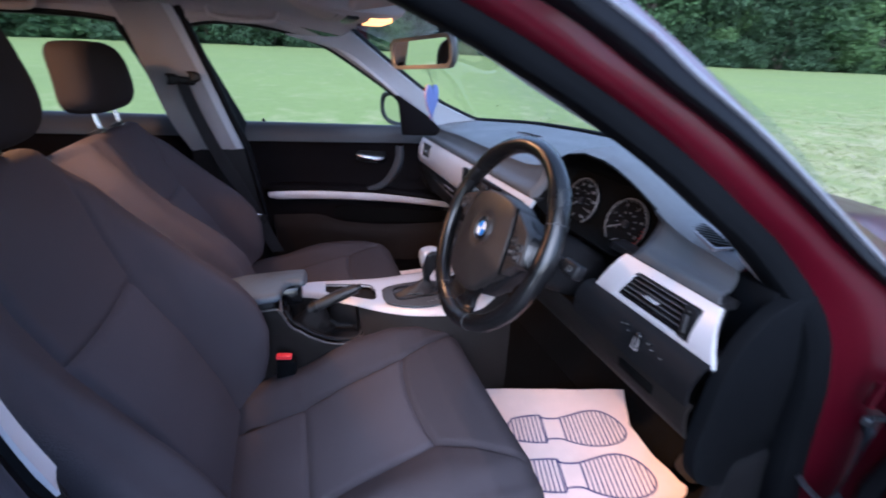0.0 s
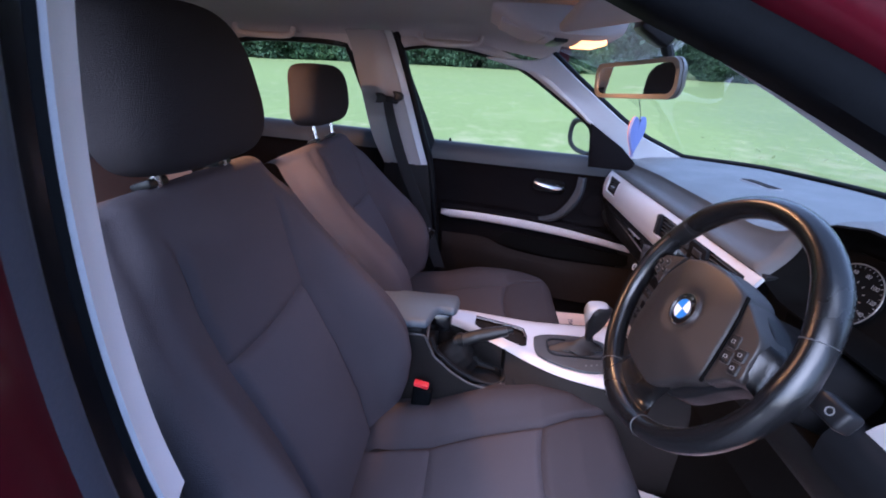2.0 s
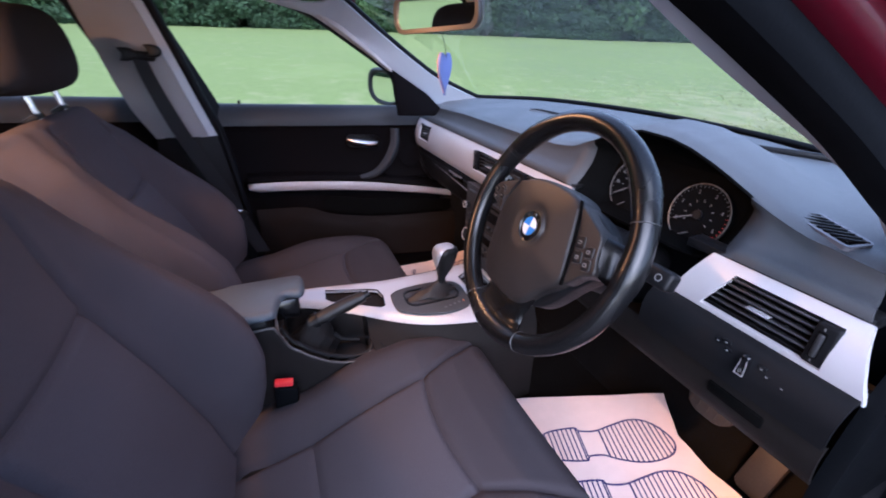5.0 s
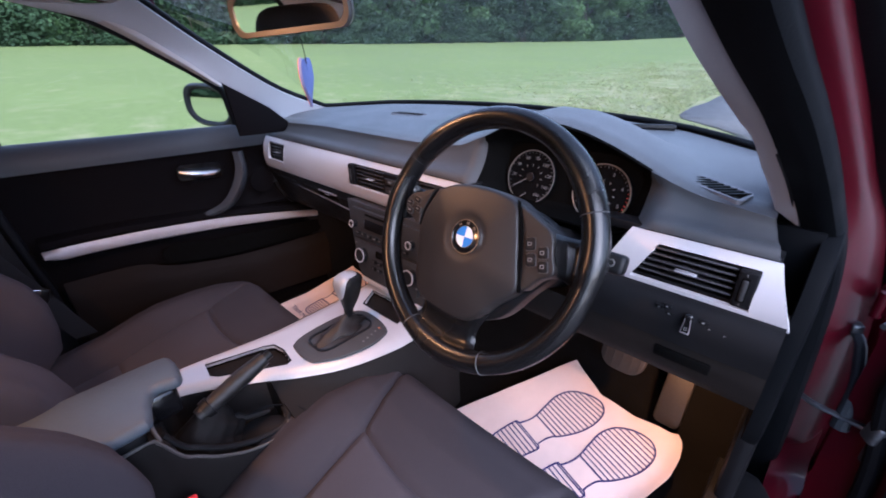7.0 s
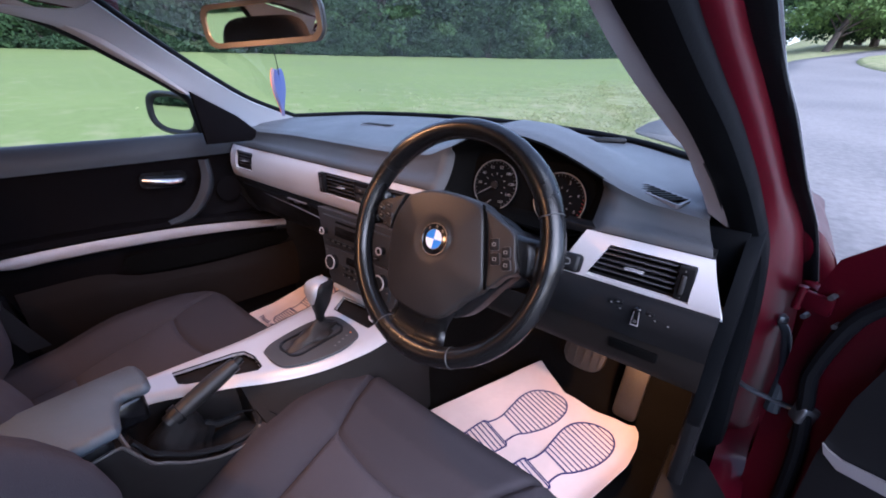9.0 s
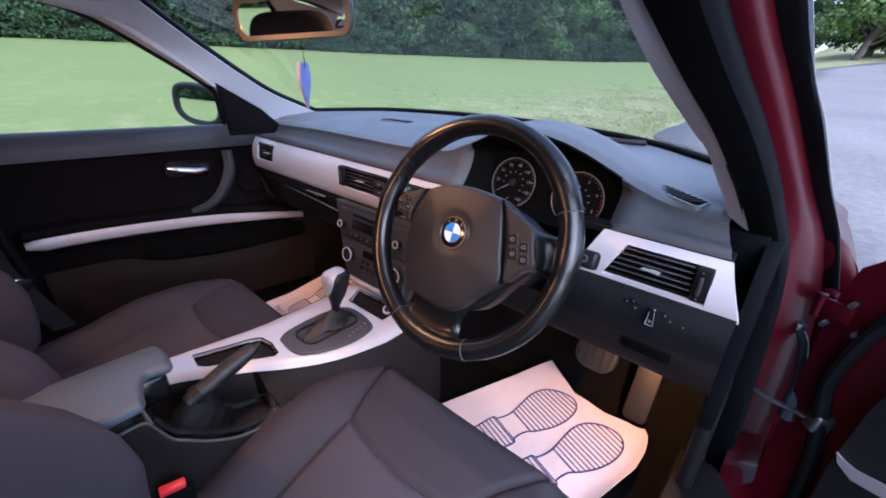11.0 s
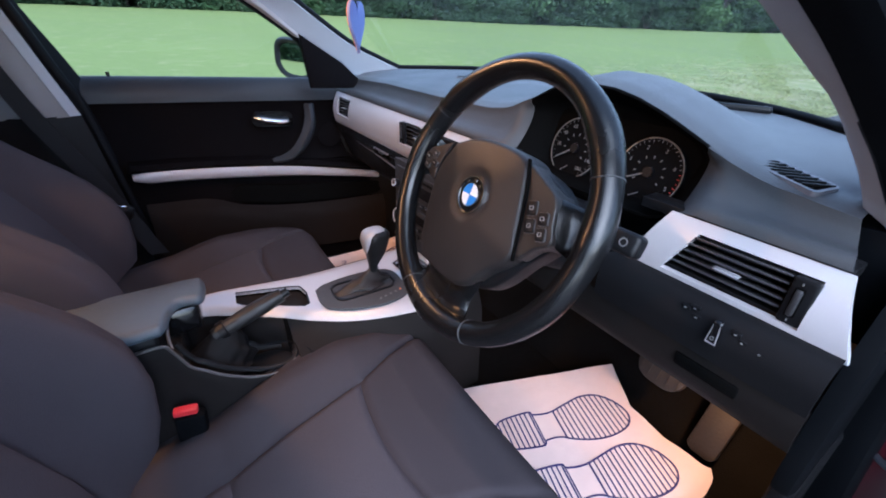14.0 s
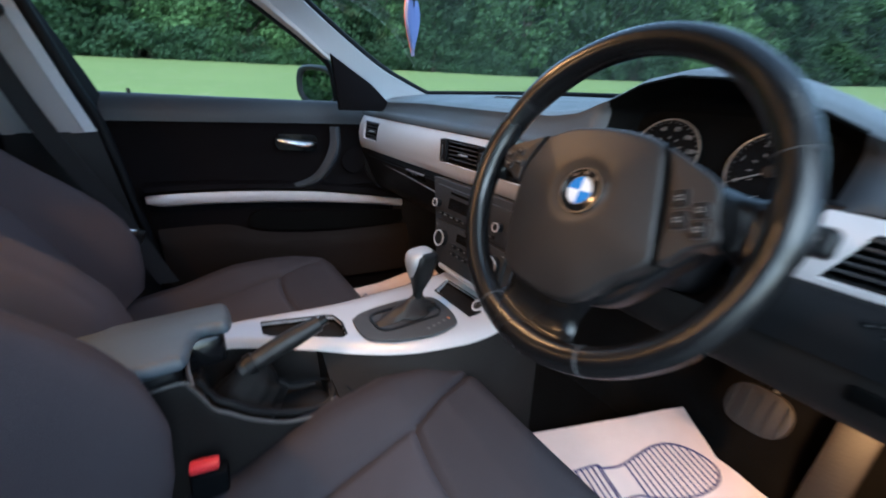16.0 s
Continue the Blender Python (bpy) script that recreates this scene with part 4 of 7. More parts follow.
def superbox(place, size, lean):
    """A pillow-like rounded box."""
    rows = []
    for v in np.linspace(-math.pi / 2, math.pi / 2, 26):
        r = []
        for u in np.linspace(0, 2 * math.pi, 48, endpoint=False):
            e = lambda t, p: math.copysign(abs(t) ** p, t)
            z = size[2] * e(math.sin(v), 0.55)
            k = abs(math.cos(v)) ** 0.42
            w = 1 - 0.14 * max(0.0, (z / size[2] + 0.6) / 1.6)
            r.append((size[0] * k * e(math.cos(u), 0.75) + 0.012 * (1 - (z / size[2]) ** 2), size[1] * w * k * e(math.sin(u), 0.55), z))
        rows.append(r)
    bm = skin(rows, loop_v=True)
    bm.transform(pose(*place, 0, -lean, 0))
    return bm


front_seat(-0.355, 0.0, 21, "dark grey cloth driver seat beside the open door", -1, 0.712, (0.060, 0.136, 0.098), 0.585, 9, -0.010)
front_seat(0.355, -0.035, 26, "dark grey cloth passenger seat, reclined a little", 1, 0.698, (0.055, 0.158, 0.082), 0.555, 2, pitch=0.55)

rs = thing("bench_seat", (-1.35, 0, 0.17), "dark grey cloth rear bench seat", "car seat")
part("cushion", block((0.50, 1.30, 0.20), (-1.30, 0, 0.30), (0, -4, 0), 0.06, 5), CLOTH, rs)
part("backrest", block((0.16, 1.30, 0.58), (-1.62, 0, 0.62), (0, -20, 0), 0.06, 5), CLOTH, rs)

bk = thing("seat_buckle", (-0.395, -0.126, 0.36), "black seat belt buckle with red release button", "buckle")
part("stalk", block((0.046, 0.022, 0.10), (-0.390, -0.130, 0.360), (4, 6, -8), 0.006), SEALBLACK, bk)
part("button", block((0.036, 0.015, 0.012), (-0.390, -0.132, 0.417), (4, 6, -8), 0.003), REDBTN, bk, "red release button")

sb = thing("seat_belt", (-0.60, 0.66, 0.30), "black seat belt hanging from the centre pillar", "seat belt")
part("webbing", thick(loft([[(-0.652, 0.632, 0.995), (-0.640, 0.640, 0.92), (-0.602, 0.652, 0.775), (-0.525, 0.655, 0.58), (-0.445, 0.64, 0.36)], [(-0.618, 0.630, 0.995), (-0.602, 0.636, 0.92), (-0.558, 0.648, 0.775), (-0.478, 0.650, 0.58), (-0.398, 0.635, 0.36)]], 4, 36), 0.003), WEBBING, sb, "dark grey webbing")
part("anchor", block((0.080, 0.022, 0.024), (-0.636, 0.634, 1.000), (0, 6, 0), 0.010, 3), HARD, sb, "black belt guide")
for ax, az in ((-0.668, 1.004), (-0.606, 1.012)):
    part("guide_lug", superbox((ax, 0.630, az), (0.017, 0.014, 0.017), 0), HARD, sb)
part("tongue", block((0.03, 0.014, 0.04), (-0.465, 0.638, 0.505), (0, 24, 0), 0.005), HARD, sb)
part("tongue_plate", block((0.022, 0.006, 0.014), (-0.472, 0.632, 0.522), (0, 24, 0), 0.002), SATIN, sb, "chrome tongue")


# ---- dashboard ----
db = thing("dashboard", (0.30, 0, 0.50), "black soft-skinned dashboard with brushed silver trim", "dashboard")
ZE = lambda y: float(np.interp(y, [-0.73, -0.69, -0.63, -0.59, -0.565, -0.54, -0.50, -0.47, -0.44, -0.40, -0.36, -0.30, -0.245, -0.20, -0.14, -0.08, 0.05, 0.40, 0.70], [0.828, 0.832, 0.836, 0.840, 0.846, 0.854, 0.872, 0.885, 0.897, 0.910, 0.918, 0.920, 0.908, 0.885, 0.858, 0.849, 0.846, 0.845, 0.832]))
XF = lambda y: float(np.interp(-y, [-0.71, -0.66, -0.50, -0.25, 0.0, 0.27, 0.46, 0.64, 0.71], [0.42, 0.46, 0.60, 0.655, 0.675, 0.655, 0.60, 0.47, 0.42]))
REC = lambda y: float(smooth(-0.545, -0.465, y) * (1 - smooth(-0.25, -0.17, y)))
rows, faces_ = [], []
for y in np.r_[np.linspace(0.715, -0.15, 60), np.linspace(-0.16, -0.55, 80), np.linspace(-0.56, -0.703, 16)]:
    e, r, f, zf = ZE(y), REC(y), XF(y), ZF(y) - 0.004
    hump = max(0.0, e - 0.848)
    p = [(f, zf), (0.27 + (f - 0.27) * 0.62, zf - 0.004 + hump * 0.15), (0.27 + (f - 0.27) * 0.28, max((zf + e) / 2 + 0.003 + hump * 0.25, e + 0.010)), (0.295, e + 0.009), (0.268, e + 0.006), (0.254, e), (0.253 + 0.012 * r, e - 0.007), (0.250 + 0.055 * r, e - 0.016 - 0.012 * r), (0.236 + 0.072 * r, (e + 0.79) / 2 - 0.006), (0.214 + 0.060 * r, 0.803 - 0.030 * r), (0.210 + 0.010 * r, 0.794 - 0.030 * r)]
    top_ = curve([(a, y, b) for a, b in p[:6]], 24)
    face = curve([(a, y, b) for a, b in p[5:]], 16)
    ends = lambda q, lim: (q[0], y if y > -0.62 else -0.62 + (y + 0.62) * (lim + 0.62) / -0.083, q[2])
    rows.append([ends(q, -0.668) for q in top_])
    faces_.append((y, [ends(q, -0.668 - 0.020 * k / 15) for k, q in enumerate(face)]))
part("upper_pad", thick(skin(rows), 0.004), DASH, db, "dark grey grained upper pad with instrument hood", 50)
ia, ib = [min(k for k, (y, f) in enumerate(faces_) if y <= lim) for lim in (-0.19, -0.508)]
# The hood's inside is blackened to stand for the shade under it.
for nm, a, b, mat, lab in (("pad_face", 0, ia, DASHSHADE, ""), ("hood_inside", ia, ib, CLUSTER, "inside of the instrument hood, coloured black for its shade"), ("pad_face", ib, len(faces_) - 1, DASHSHADE, "")):
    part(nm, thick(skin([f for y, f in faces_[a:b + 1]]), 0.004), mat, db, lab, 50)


def strip(name, ya, yb, holes, label, low=0.690):
    """A length of silver trim with openings for the vents: holes are (y from, y to)."""
    prof = lambda z: float(np.interp(z, [0.688, 0.70, 0.735, 0.77, 0.792], [0.199, 0.190, 0.187, 0.194, 0.208]))
    zs = [low, low + (0.724 - low) * 0.25, low + (0.724 - low) * 0.6, 0.724, 0.735, 0.750, 0.765, 0.779, 0.786, 0.792]
    ys = sorted(set(list(np.linspace(ya, yb, 40)) + [h for p in holes for h in p]))
    bm = bmesh.new()
    v = [[bm.verts.new((prof(z), y + (-0.36 * (0.793 - z) * min(max((-0.676 - y) / 0.016, 0), 1) - 0.5 * (z - 0.7515) * math.exp(-((y + 0.540) / 0.022) ** 2) - 0.46 * (z - 0.713) * min(max((y + 0.535) / 0.06, 0), 1) if low > 0.7 else 0.0), z)) for z in zs] for y in ys]
    for i in range(len(ys) - 1):
        for j in range(len(zs) - 1):
            m, zc = (ys[i] + ys[i + 1]) / 2, (zs[j] + zs[j + 1]) / 2
            if any(min(h) < m < max(h) and 0.724 < zc < 0.779 for h in holes):
                continue
            bm.faces.new((v[i][j], v[i + 1][j], v[i + 1][j + 1], v[i][j + 1]))
    bmesh.ops.recalc_face_normals(bm, faces=bm.faces)
    if sum(f.normal.x for f in bm.faces) > 0:
        bmesh.ops.reverse_faces(bm, faces=bm.faces)
    return part(name, thick(bm, 0.008), SILVER, db, label)


strip("silver_trim", -0.205, 0.702, [(0.562, 0.668), (-0.175, 0.204)], "long brushed silver trim panel")
strip("silver_trim", -0.692, -0.475, [(-0.676, -0.540)], "brushed silver trim panel round the side vent", 0.713)


def vent(ya, yb, wheel, label, slant=0.0):
    """An air vent with slats, a chrome-tipped thumb piece and a wheel at one end."""
    z0, z1, x = 0.724, 0.779, 0.196
    yc, w = (ya + yb) / 2, abs(yb - ya)
    v = part("air_vent", join(block((0.05, w + 0.004, 0.003), (x + 0.030, yc, z0 + 0.001), bevel=0), block((0.05, w + 0.004, 0.003), (x + 0.030, yc, z1 - 0.001), bevel=0), block((0.05, 0.003, z1 - z0), (x + 0.030, ya, (z0 + z1) / 2), bevel=0), block((0.05, 0.003, z1 - z0), (x + 0.030, yb, (z0 + z1) / 2), bevel=0), block((0.003, w, z1 - z0), (x + 0.055, yc, (z0 + z1) / 2), bevel=0)), HARD, db, label)
    u0, u1 = (yc - w / 2, yc + w / 2)
    if wheel < 0:
        u0 += 0.020
    if wheel > 0:
        u1 -= 0.020
    for k in range(5):
        part("slat", block((0.022, u1 - u0 - 0.004, 0.0028), (x + 0.012, (u0 + u1) / 2, z0 + 0.009 + k * 0.0095), (0, 14, 0), 0.001), SLATS, v)
    part("thumb_piece", block((0.010, 0.028, 0.0018), (x - 0.004, (u0 + u1) / 2 - 0.008, z0 + 0.0270), (0, 0, 0), 0.0012), CAPGREY, v, "chrome-tipped thumb piece")
    if wheel:
        yw = (u0 - 0.010) if wheel < 0 else (u1 + 0.010)
        part("wheel_plate", block((0.012, 0.0225, z1 - z0 - 0.002), (x - 0.001, yw - 0.0015 * math.copysign(1, -wheel), (z0 + z1) / 2), bevel=0.003, seg=3), SOFT, v)
        for dz in (-0.021, 0.021):
            part("wheel_mark", block((0.002, 0.0014, 0.0026), (x - 0.0066, yw, (z0 + z1) / 2 + dz), bevel=0), DIALMARK, v)
        part("wheel_well", block((0.002, 0.0090, 0.034), (x - 0.0068, yw, (z0 + z1) / 2), bevel=0.0008), CLUSTER, v)
        part("thumb_wheel", block((0.008, 0.0062, 0.030), (x - 0.0070, yw, (z0 + z1) / 2), bevel=0.0022, seg=3), STACKGREY, v, "slim ribbed thumb wheel")
    return v


vent(0.564, 0.666, 0, "passenger side air vent")
vent(0.064, 0.202, 1, "centre air vent")
vent(-0.173, -0.056, -1, "centre air vent")
vent(-0.674, -0.524, -1, "driver side air vent")
bb = part("button_block", block((0.030, 0.117, 0.053), (0.206, 0.004, 0.7515), bevel=0.004), SOFT, db, "black block with hazard and lock buttons")
for dz in (-0.013, 0.008):
    part("push_button", block((0.006, 0.038, 0.015), (0.191, 0.034, 0.7515 + dz), bevel=0.002), STACKGREY, bb)
    part("button_mark", block((0.002, 0.007, 0.004), (0.1875, 0.034, 0.7515 + dz), bevel=0), DIALMARK, bb)
    part("push_button", block((0.006, 0.038, 0.015), (0.191, -0.024, 0.7515 + dz), bevel=0.002), STACKGREY, bb)

for ya, yb in ((-0.690, -0.465), (-0.206, 0.700)):
    part("trim_backing", block((0.030, yb - ya, 0.014), (0.2285, (ya + yb) / 2, 0.7885), bevel=0.002), HARD, db)
part("end_filler", block((0.090, 0.062, 0.122), (0.305, -0.690, 0.761), bevel=0.003), SEALBLACK, db, "black filler at the dashboard's end")
# Backing panel added to stop daylight showing through the dash behind the wheel.
part("dash_gap_backing", block((0.020, 0.32, 0.13), (0.305, -0.335, 0.715), bevel=0.004), HARD, db)
part("lower_pad", thick(loft([[(0.205, y, 0.690), (0.198, y, 0.676), (0.215, y, 0.64), (0.240, y, 0.58), (0.30, y, 0.53), (0.55, y, 0.50)] for y in (0.705, 0.5, 0.3, 0.115)], 12, 24), -0.005), SOFT, db, "black glovebox side of the dashboard")
gb = part("glovebox_lid", thick(loft([[(0.196, y, 0.668), (0.207, y, 0.64), (0.232, y, 0.58), (0.262, y, 0.548)] for y in (0.66, 0.4, 0.16)], 10, 14), -0.004), SOFT, db, "black glovebox lid")
la = part("latch", block((0.008, 0.100, 0.020), (0.199, 0.334, 0.664), (0, -18, 0), 0.003), CLUSTER, gb, "recessed black latch")
part("latch_lip", block((0.006, 0.096, 0.003), (0.194, 0.334, 0.672), (0, -18, 0), 0.001), EDGING, la)
part("latch_tongue", block((0.006, 0.030, 0.005), (0.194, 0.334, 0.666), (0, -18, 0), 0.0015), SATIN, la, "silver latch tongue")
# Pale tube drawn for the light that catches the lid's lower edge.
part("glovebox_edge_glint", tube([(0.201, 0.655, 0.664), (0.203, 0.45, 0.652), (0.203, 0.30, 0.642), (0.203, 0.215, 0.636)], 0.0022, 24, 6), EDGING, gb, "pale tube standing for light on the lower edge")
part("switch_panel", thick(loft([[(0.198, y, 0.714), (0.178, y, 0.710), (0.166, y, 0.688), (0.167, y, 0.655)] for y in (-0.460, -0.60, -0.718)], 10, 16), -0.005), SOFT, db, "black panel with the light switches")
part("knee_panel", thick(loft([[(0.175, y, 0.653), (0.170, y, 0.648), (0.173, y, 0.622), (0.182, y, 0.595), (0.205, y, 0.572), (0.30, y, 0.555), (0.55, y, 0.52)] for y in (-0.10, -0.30, -0.48, -0.60, -0.718)], 14, 24), -0.005), KNEE, db, "brownish lower knee panel")
# The slot isn't cut: a black block gives its shade.
part("panel_slot", block((0.008, 0.074, 0.020), (0.1725, -0.622, 0.628), (0, -10, 0), 0.003), CLUSTER, db, "black block standing for the shade in the knee panel's slot")
part("side_cap", plate([(0.350 + 0.160 * math.copysign(abs(math.cos(a)) ** 0.7, math.cos(a)), 0.640 + 0.185 * math.copysign(abs(math.sin(a)) ** 0.7, math.sin(a))) for a in np.linspace(0, 2 * math.pi, 44, endpoint=False)], 0.02, basis((0, -0.738, 0), (1, 0, 0), (0, 0, 1)), 0.008), SEALBLACK, db, "black rounded dashboard end cap")
part("side_cap", plate([(0.345 + 0.14 * math.cos(a), 0.66 + 0.15 * math.sin(a)) for a in np.linspace(0, 2 * math.pi, 40, endpoint=False)], 0.02, basis((0, 0.715, 0), (-1, 0, 0), (0, 0, 1)) @ pose(0, 0, 0, 0, 180, 0), 0.006), HARD, db)

# light switch cluster
ls = part("light_switch", block((0.010, 0.011, 0.032), (0.161, -0.620, 0.695), (0, -6, 0), 0.004, 3), PIANO, db, "chrome-rimmed rotary light switch")
part("switch_rim", frame_plate([(-0.0055, -0.013), (0.0055, -0.013), (0.0047, 0.0), (0.0036, 0.013), (-0.0036, 0.013), (-0.0047, 0.0)], [(-0.0048, -0.0123), (0.0048, -0.0123), (0.0040, 0.0), (0.0029, 0.0122), (-0.0029, 0.0122), (-0.0040, 0.0)], 0.0025, basis((0.1545, -0.620, 0.695), (0, -1, 0), (0.1, 0, 1))), DIMSILVER, ls, "chrome rim")
part("switch_icon", frame_plate(disc(0.0024, 14, 0, -0.006), disc(0.0016, 14, 0, -0.006), 0.0008, basis((0.1548, -0.620, 0.695), (0, -1, 0), (0.1, 0, 1))), DIALMARK, ls)
for dy, dz in ((0.030, 0.010), (0.020, 0.014), (0.016, 0.004), (-0.026, 0.008), (-0.034, 0.002), (-0.052, 0.000), (-0.049, -0.013)):
    part("push_button", block((0.005, 0.010, 0.006), (0.1655, -0.611 + dy, 0.694 + dz), (0, -8, 0), 0.0015), SOFT, ls)
    part("button_mark", block((0.002, 0.0026, 0.0012), (0.1625, -0.611 + dy, 0.694 + dz), bevel=0), DIALMARK, ls)
part("switch_arc", tube([(0.169, -0.562, 0.702), (0.171, -0.60, 0.708), (0.171, -0.63, 0.706), (0.167, -0.668, 0.696)], 0.0008, 20, 6), EDGING, ls)

# demister vents on top
def top_vent(o, u, v, w, h, n, label):
    m = basis(o, u, v)
    t = part("demister_vent", frame_plate(rounded(w, h, 0.006), rounded(w - 0.008, h - 0.008, 0.003), 0.006, m), EDGING, db, label)
    part("vent_bed", plate(rounded(w - 0.008, h - 0.008, 0.003), 0.002, m @ Matrix.Translation((0, 0, -0.003))), CLUSTER, t)
    for k in range(n):
        b = block((0.0018, h - 0.006, 0.004), (-w / 2 + 0.012 + (w - 0.024) * k / (n - 1), 0, -0.0005), (0, 0, -34), 0)
        b.transform(m)
        part("slat", b, HARD, t)


top_vent((0.284, -0.588, 0.8512), (-0.30, -1, -0.13), (1, 0, 0.13), 0.090, 0.036, 8, "grey slatted side demister vent")
top_vent((0.45, 0.25, 0.868), (0.1, -1, 0.0), (1, 0.1, 0.06), 0.12, 0.035, 10, "flat demister vent on the dashboard top")

# instruments
ic = thing("instrument_cluster", (0.30, -0.36, 0.76), "black instrument cluster with two round gauges", "gauges")
GM = basis((0.270, -0.343, 0.815), (0, -1, 0), (0.30, 0, 1))
part("backing", plate(rounded(0.285, 0.130, 0.04), 0.006, GM @ Matrix.Translation((0.012, -0.004, -0.012))), CLUSTER, ic, "black cluster face")
for n, (cx, nums, needle, red) in enumerate(((0.054, ("20", "40", "60", "80", "100", "120", "140", "160"), 214, False), (-0.086, ("0", "1", "2", "3", "4", "5"), 207, True))):
    gm = GM @ Matrix.Translation((-cx, -0.001 if n == 0 else -0.005, -0.006))
    g = part("gauge", plate(disc(0.050, 48), 0.005, gm), DIALFACE, ic, "round dial with pale figures")
    part("bezel", tube([gm @ Vector((0.0495 * math.cos(radians(w)), 0.0495 * math.sin(radians(w)), 0.0012)) for w in np.linspace(232, -62 if n == 0 else -48, 60)], 0.0010, 60, 6, False), BEZELRING, g, "thin silver bezel ring")
    for k in range(29):
        a = radians((214 - 272 * k / 28) if not red else (207 - 240 * k / 28))
        tk = block((0.004 if k % 2 == 0 else 0.0025, 0.0008, 0.0006), (0.0455, 0, 0.0008), bevel=0)
        tk.transform(gm @ pose(0, 0, 0, 0, 0, math.degrees(a)))
        part("tick", tk, REDMARK if red and k > 22 else DIALMARK, g)
    for k, tx in enumerate(nums):
        a = radians(180 - 34 * k if not red else 207 - 46.5 * k)
        cu = bpy.data.curves.new("figure", "FONT")
        cu.body, cu.size, cu.align_x, cu.align_y, cu.extrude = tx, 0.0088, "CENTER", "CENTER", 0.0003
        tmp = bpy.data.objects.new("figure", cu)
        me = bpy.data.meshes.new_from_object(tmp)
        bpy.data.objects.remove(tmp)
        bm = bmesh.new()
        bm.from_mesh(me)
        bm.transform(gm @ Matrix.Translation((0.0365 * math.cos(a), 0.0365 * math.sin(a), 0.0008)))
        part("figure", bm, DIALMARK, g)
    nd_ = block((0.046, 0.0018, 0.0012), (0.017, 0, 0.003), bevel=0)
    nd_.transform(gm @ pose(0, 0, 0, 0, 0, needle))
    part("needle", nd_, DIALMARK, g, "pale pointer")
    part("needle_cap", plate(disc(0.0075, 20), 0.004, gm @ Matrix.Translation((0, 0, 0.005))), HARD, g)
    nd2 = block((0.016, 0.0014, 0.001), (0.010, 0, 0.002), bevel=0)
    nd2.transform(gm @ Matrix.Translation((0, -0.030, 0.0008)) @ pose(0, 0, 0, 0, 0, needle + 6))
    part("small_needle", nd2, DIALMARK, g)
    for k in range(9):
        a = radians(215 - 250 * k / 8)
        bt = block((0.004, 0.0016, 0.0006), (0.0225, 0, 0.0008), bevel=0)
        bt.transform(gm @ pose(0, 0, 0, 0, 0, math.degrees(a)))
        part("print_bar", bt, DIALMARK, g)

# ---- centre stack: radio and climate ----
cs = thing("centre_stack", (0.16, 0, 0.50), "black centre stack with radio and climate controls", "car radio")
SM = basis((0.152, 0.0, 0.612), (0, -1, 0), (0.21, 0, 1))
part("body", plate([(-0.196, 0.082), (0.130, 0.085), (0.120, -0.105), (-0.112, -0.105), (-0.128, -0.080)], 0.10, SM, 0.004), STACKGREY, cs, "black stack housing")
rd_ = part("radio", plate([(-0.160, 0.070), (0.100, 0.070), (0.098, 0.002), (-0.138, 0.000)], 0.010, SM @ Matrix.Translation((0, 0, 0.009)), 0.002), STACKGREY, cs, "dark grey radio with buttons and display")
part("slot", plate(rounded(0.130, 0.005, 0.0015), 0.002, SM @ Matrix.Translation((-0.035, 0.061, 0.0105))), CLUSTER, rd_)
part("display", plate(rounded(0.120, 0.024, 0.003), 0.002, SM @ Matrix.Translation((-0.040, 0.038, 0.0105))), PIANO, rd_, "dark glossy display")
cl = part("climate_panel", plate([(-0.134, -0.006), (0.108, -0.006), (0.106, -0.084), (-0.112, -0.084)], 0.010, SM @ Matrix.Translation((0, 0, 0.009)), 0.002), STACKGREY, cs, "dark grey climate panel with dials")
part("display", plate(rounded(0.086, 0.018, 0.003), 0.002, SM @ Matrix.Translation((-0.004, -0.026, 0.0105))), PIANO, cl, "dark glossy display")


def knob(x, y, r, par, d=0.016):
    bm = tube([(x, y, 0.006), (x, y, 0.006 + d)], r, 3, 24, False)
    bm.transform(SM)
    k = part("knob", bm, HARD, par, "black knob with chrome ring")
    part("knob_ring", frame_plate(disc(r, 24), disc(r - 0.0028, 24), 0.003, SM @ Matrix.Translation((x, y, 0.006 + d + 0.001))), SILVER, k)


knob(-0.138, 0.030, 0.0095, rd_)
knob(0.076, 0.034, 0.0095, rd_)
knob(-0.096, -0.042, 0.0185, cl)
knob(0.084, -0.040, 0.0185, cl)
for k in range(9):
    bt = block((0.019, 0.008, 0.005), bevel=0.0012)
    bt.transform(SM @ Matrix.Translation((-0.122 + 0.0225 * k, 0.0105, 0.0105)))
    b_ = part("button", bt, HARD, rd_)
    bt = block((0.009, 0.0018, 0.001), bevel=0)
    bt.transform(SM @ Matrix.Translation((-0.122 + 0.0225 * k, 0.0105, 0.0133)))
    part("button_mark", bt, DIALMARK, b_)
for k in range(5):
    for j in range(2):
        bt = block((0.017, 0.009, 0.005), bevel=0.0012)
        bt.transform(SM @ Matrix.Translation((-0.050 + 0.022 * k, -0.047 - 0.017 * j, 0.0105)))
        b_ = part("button", bt, HARD, cl)
        bt = block((0.0045, 0.0028, 0.001), bevel=0)
        bt.transform(SM @ Matrix.Translation((-0.050 + 0.022 * k, -0.047 - 0.017 * j, 0.0133)))
        part("button_mark", bt, DIALMARK, b_)
for x, y in ((-0.128, -0.018), (-0.118, -0.066), (0.104, -0.016), (0.104, -0.062)):
    bt = block((0.006, 0.003, 0.001), bevel=0)
    bt.transform(SM @ Matrix.Translation((x, y, 0.0098)))
    part("print_mark", bt, DIALMARK, cl)
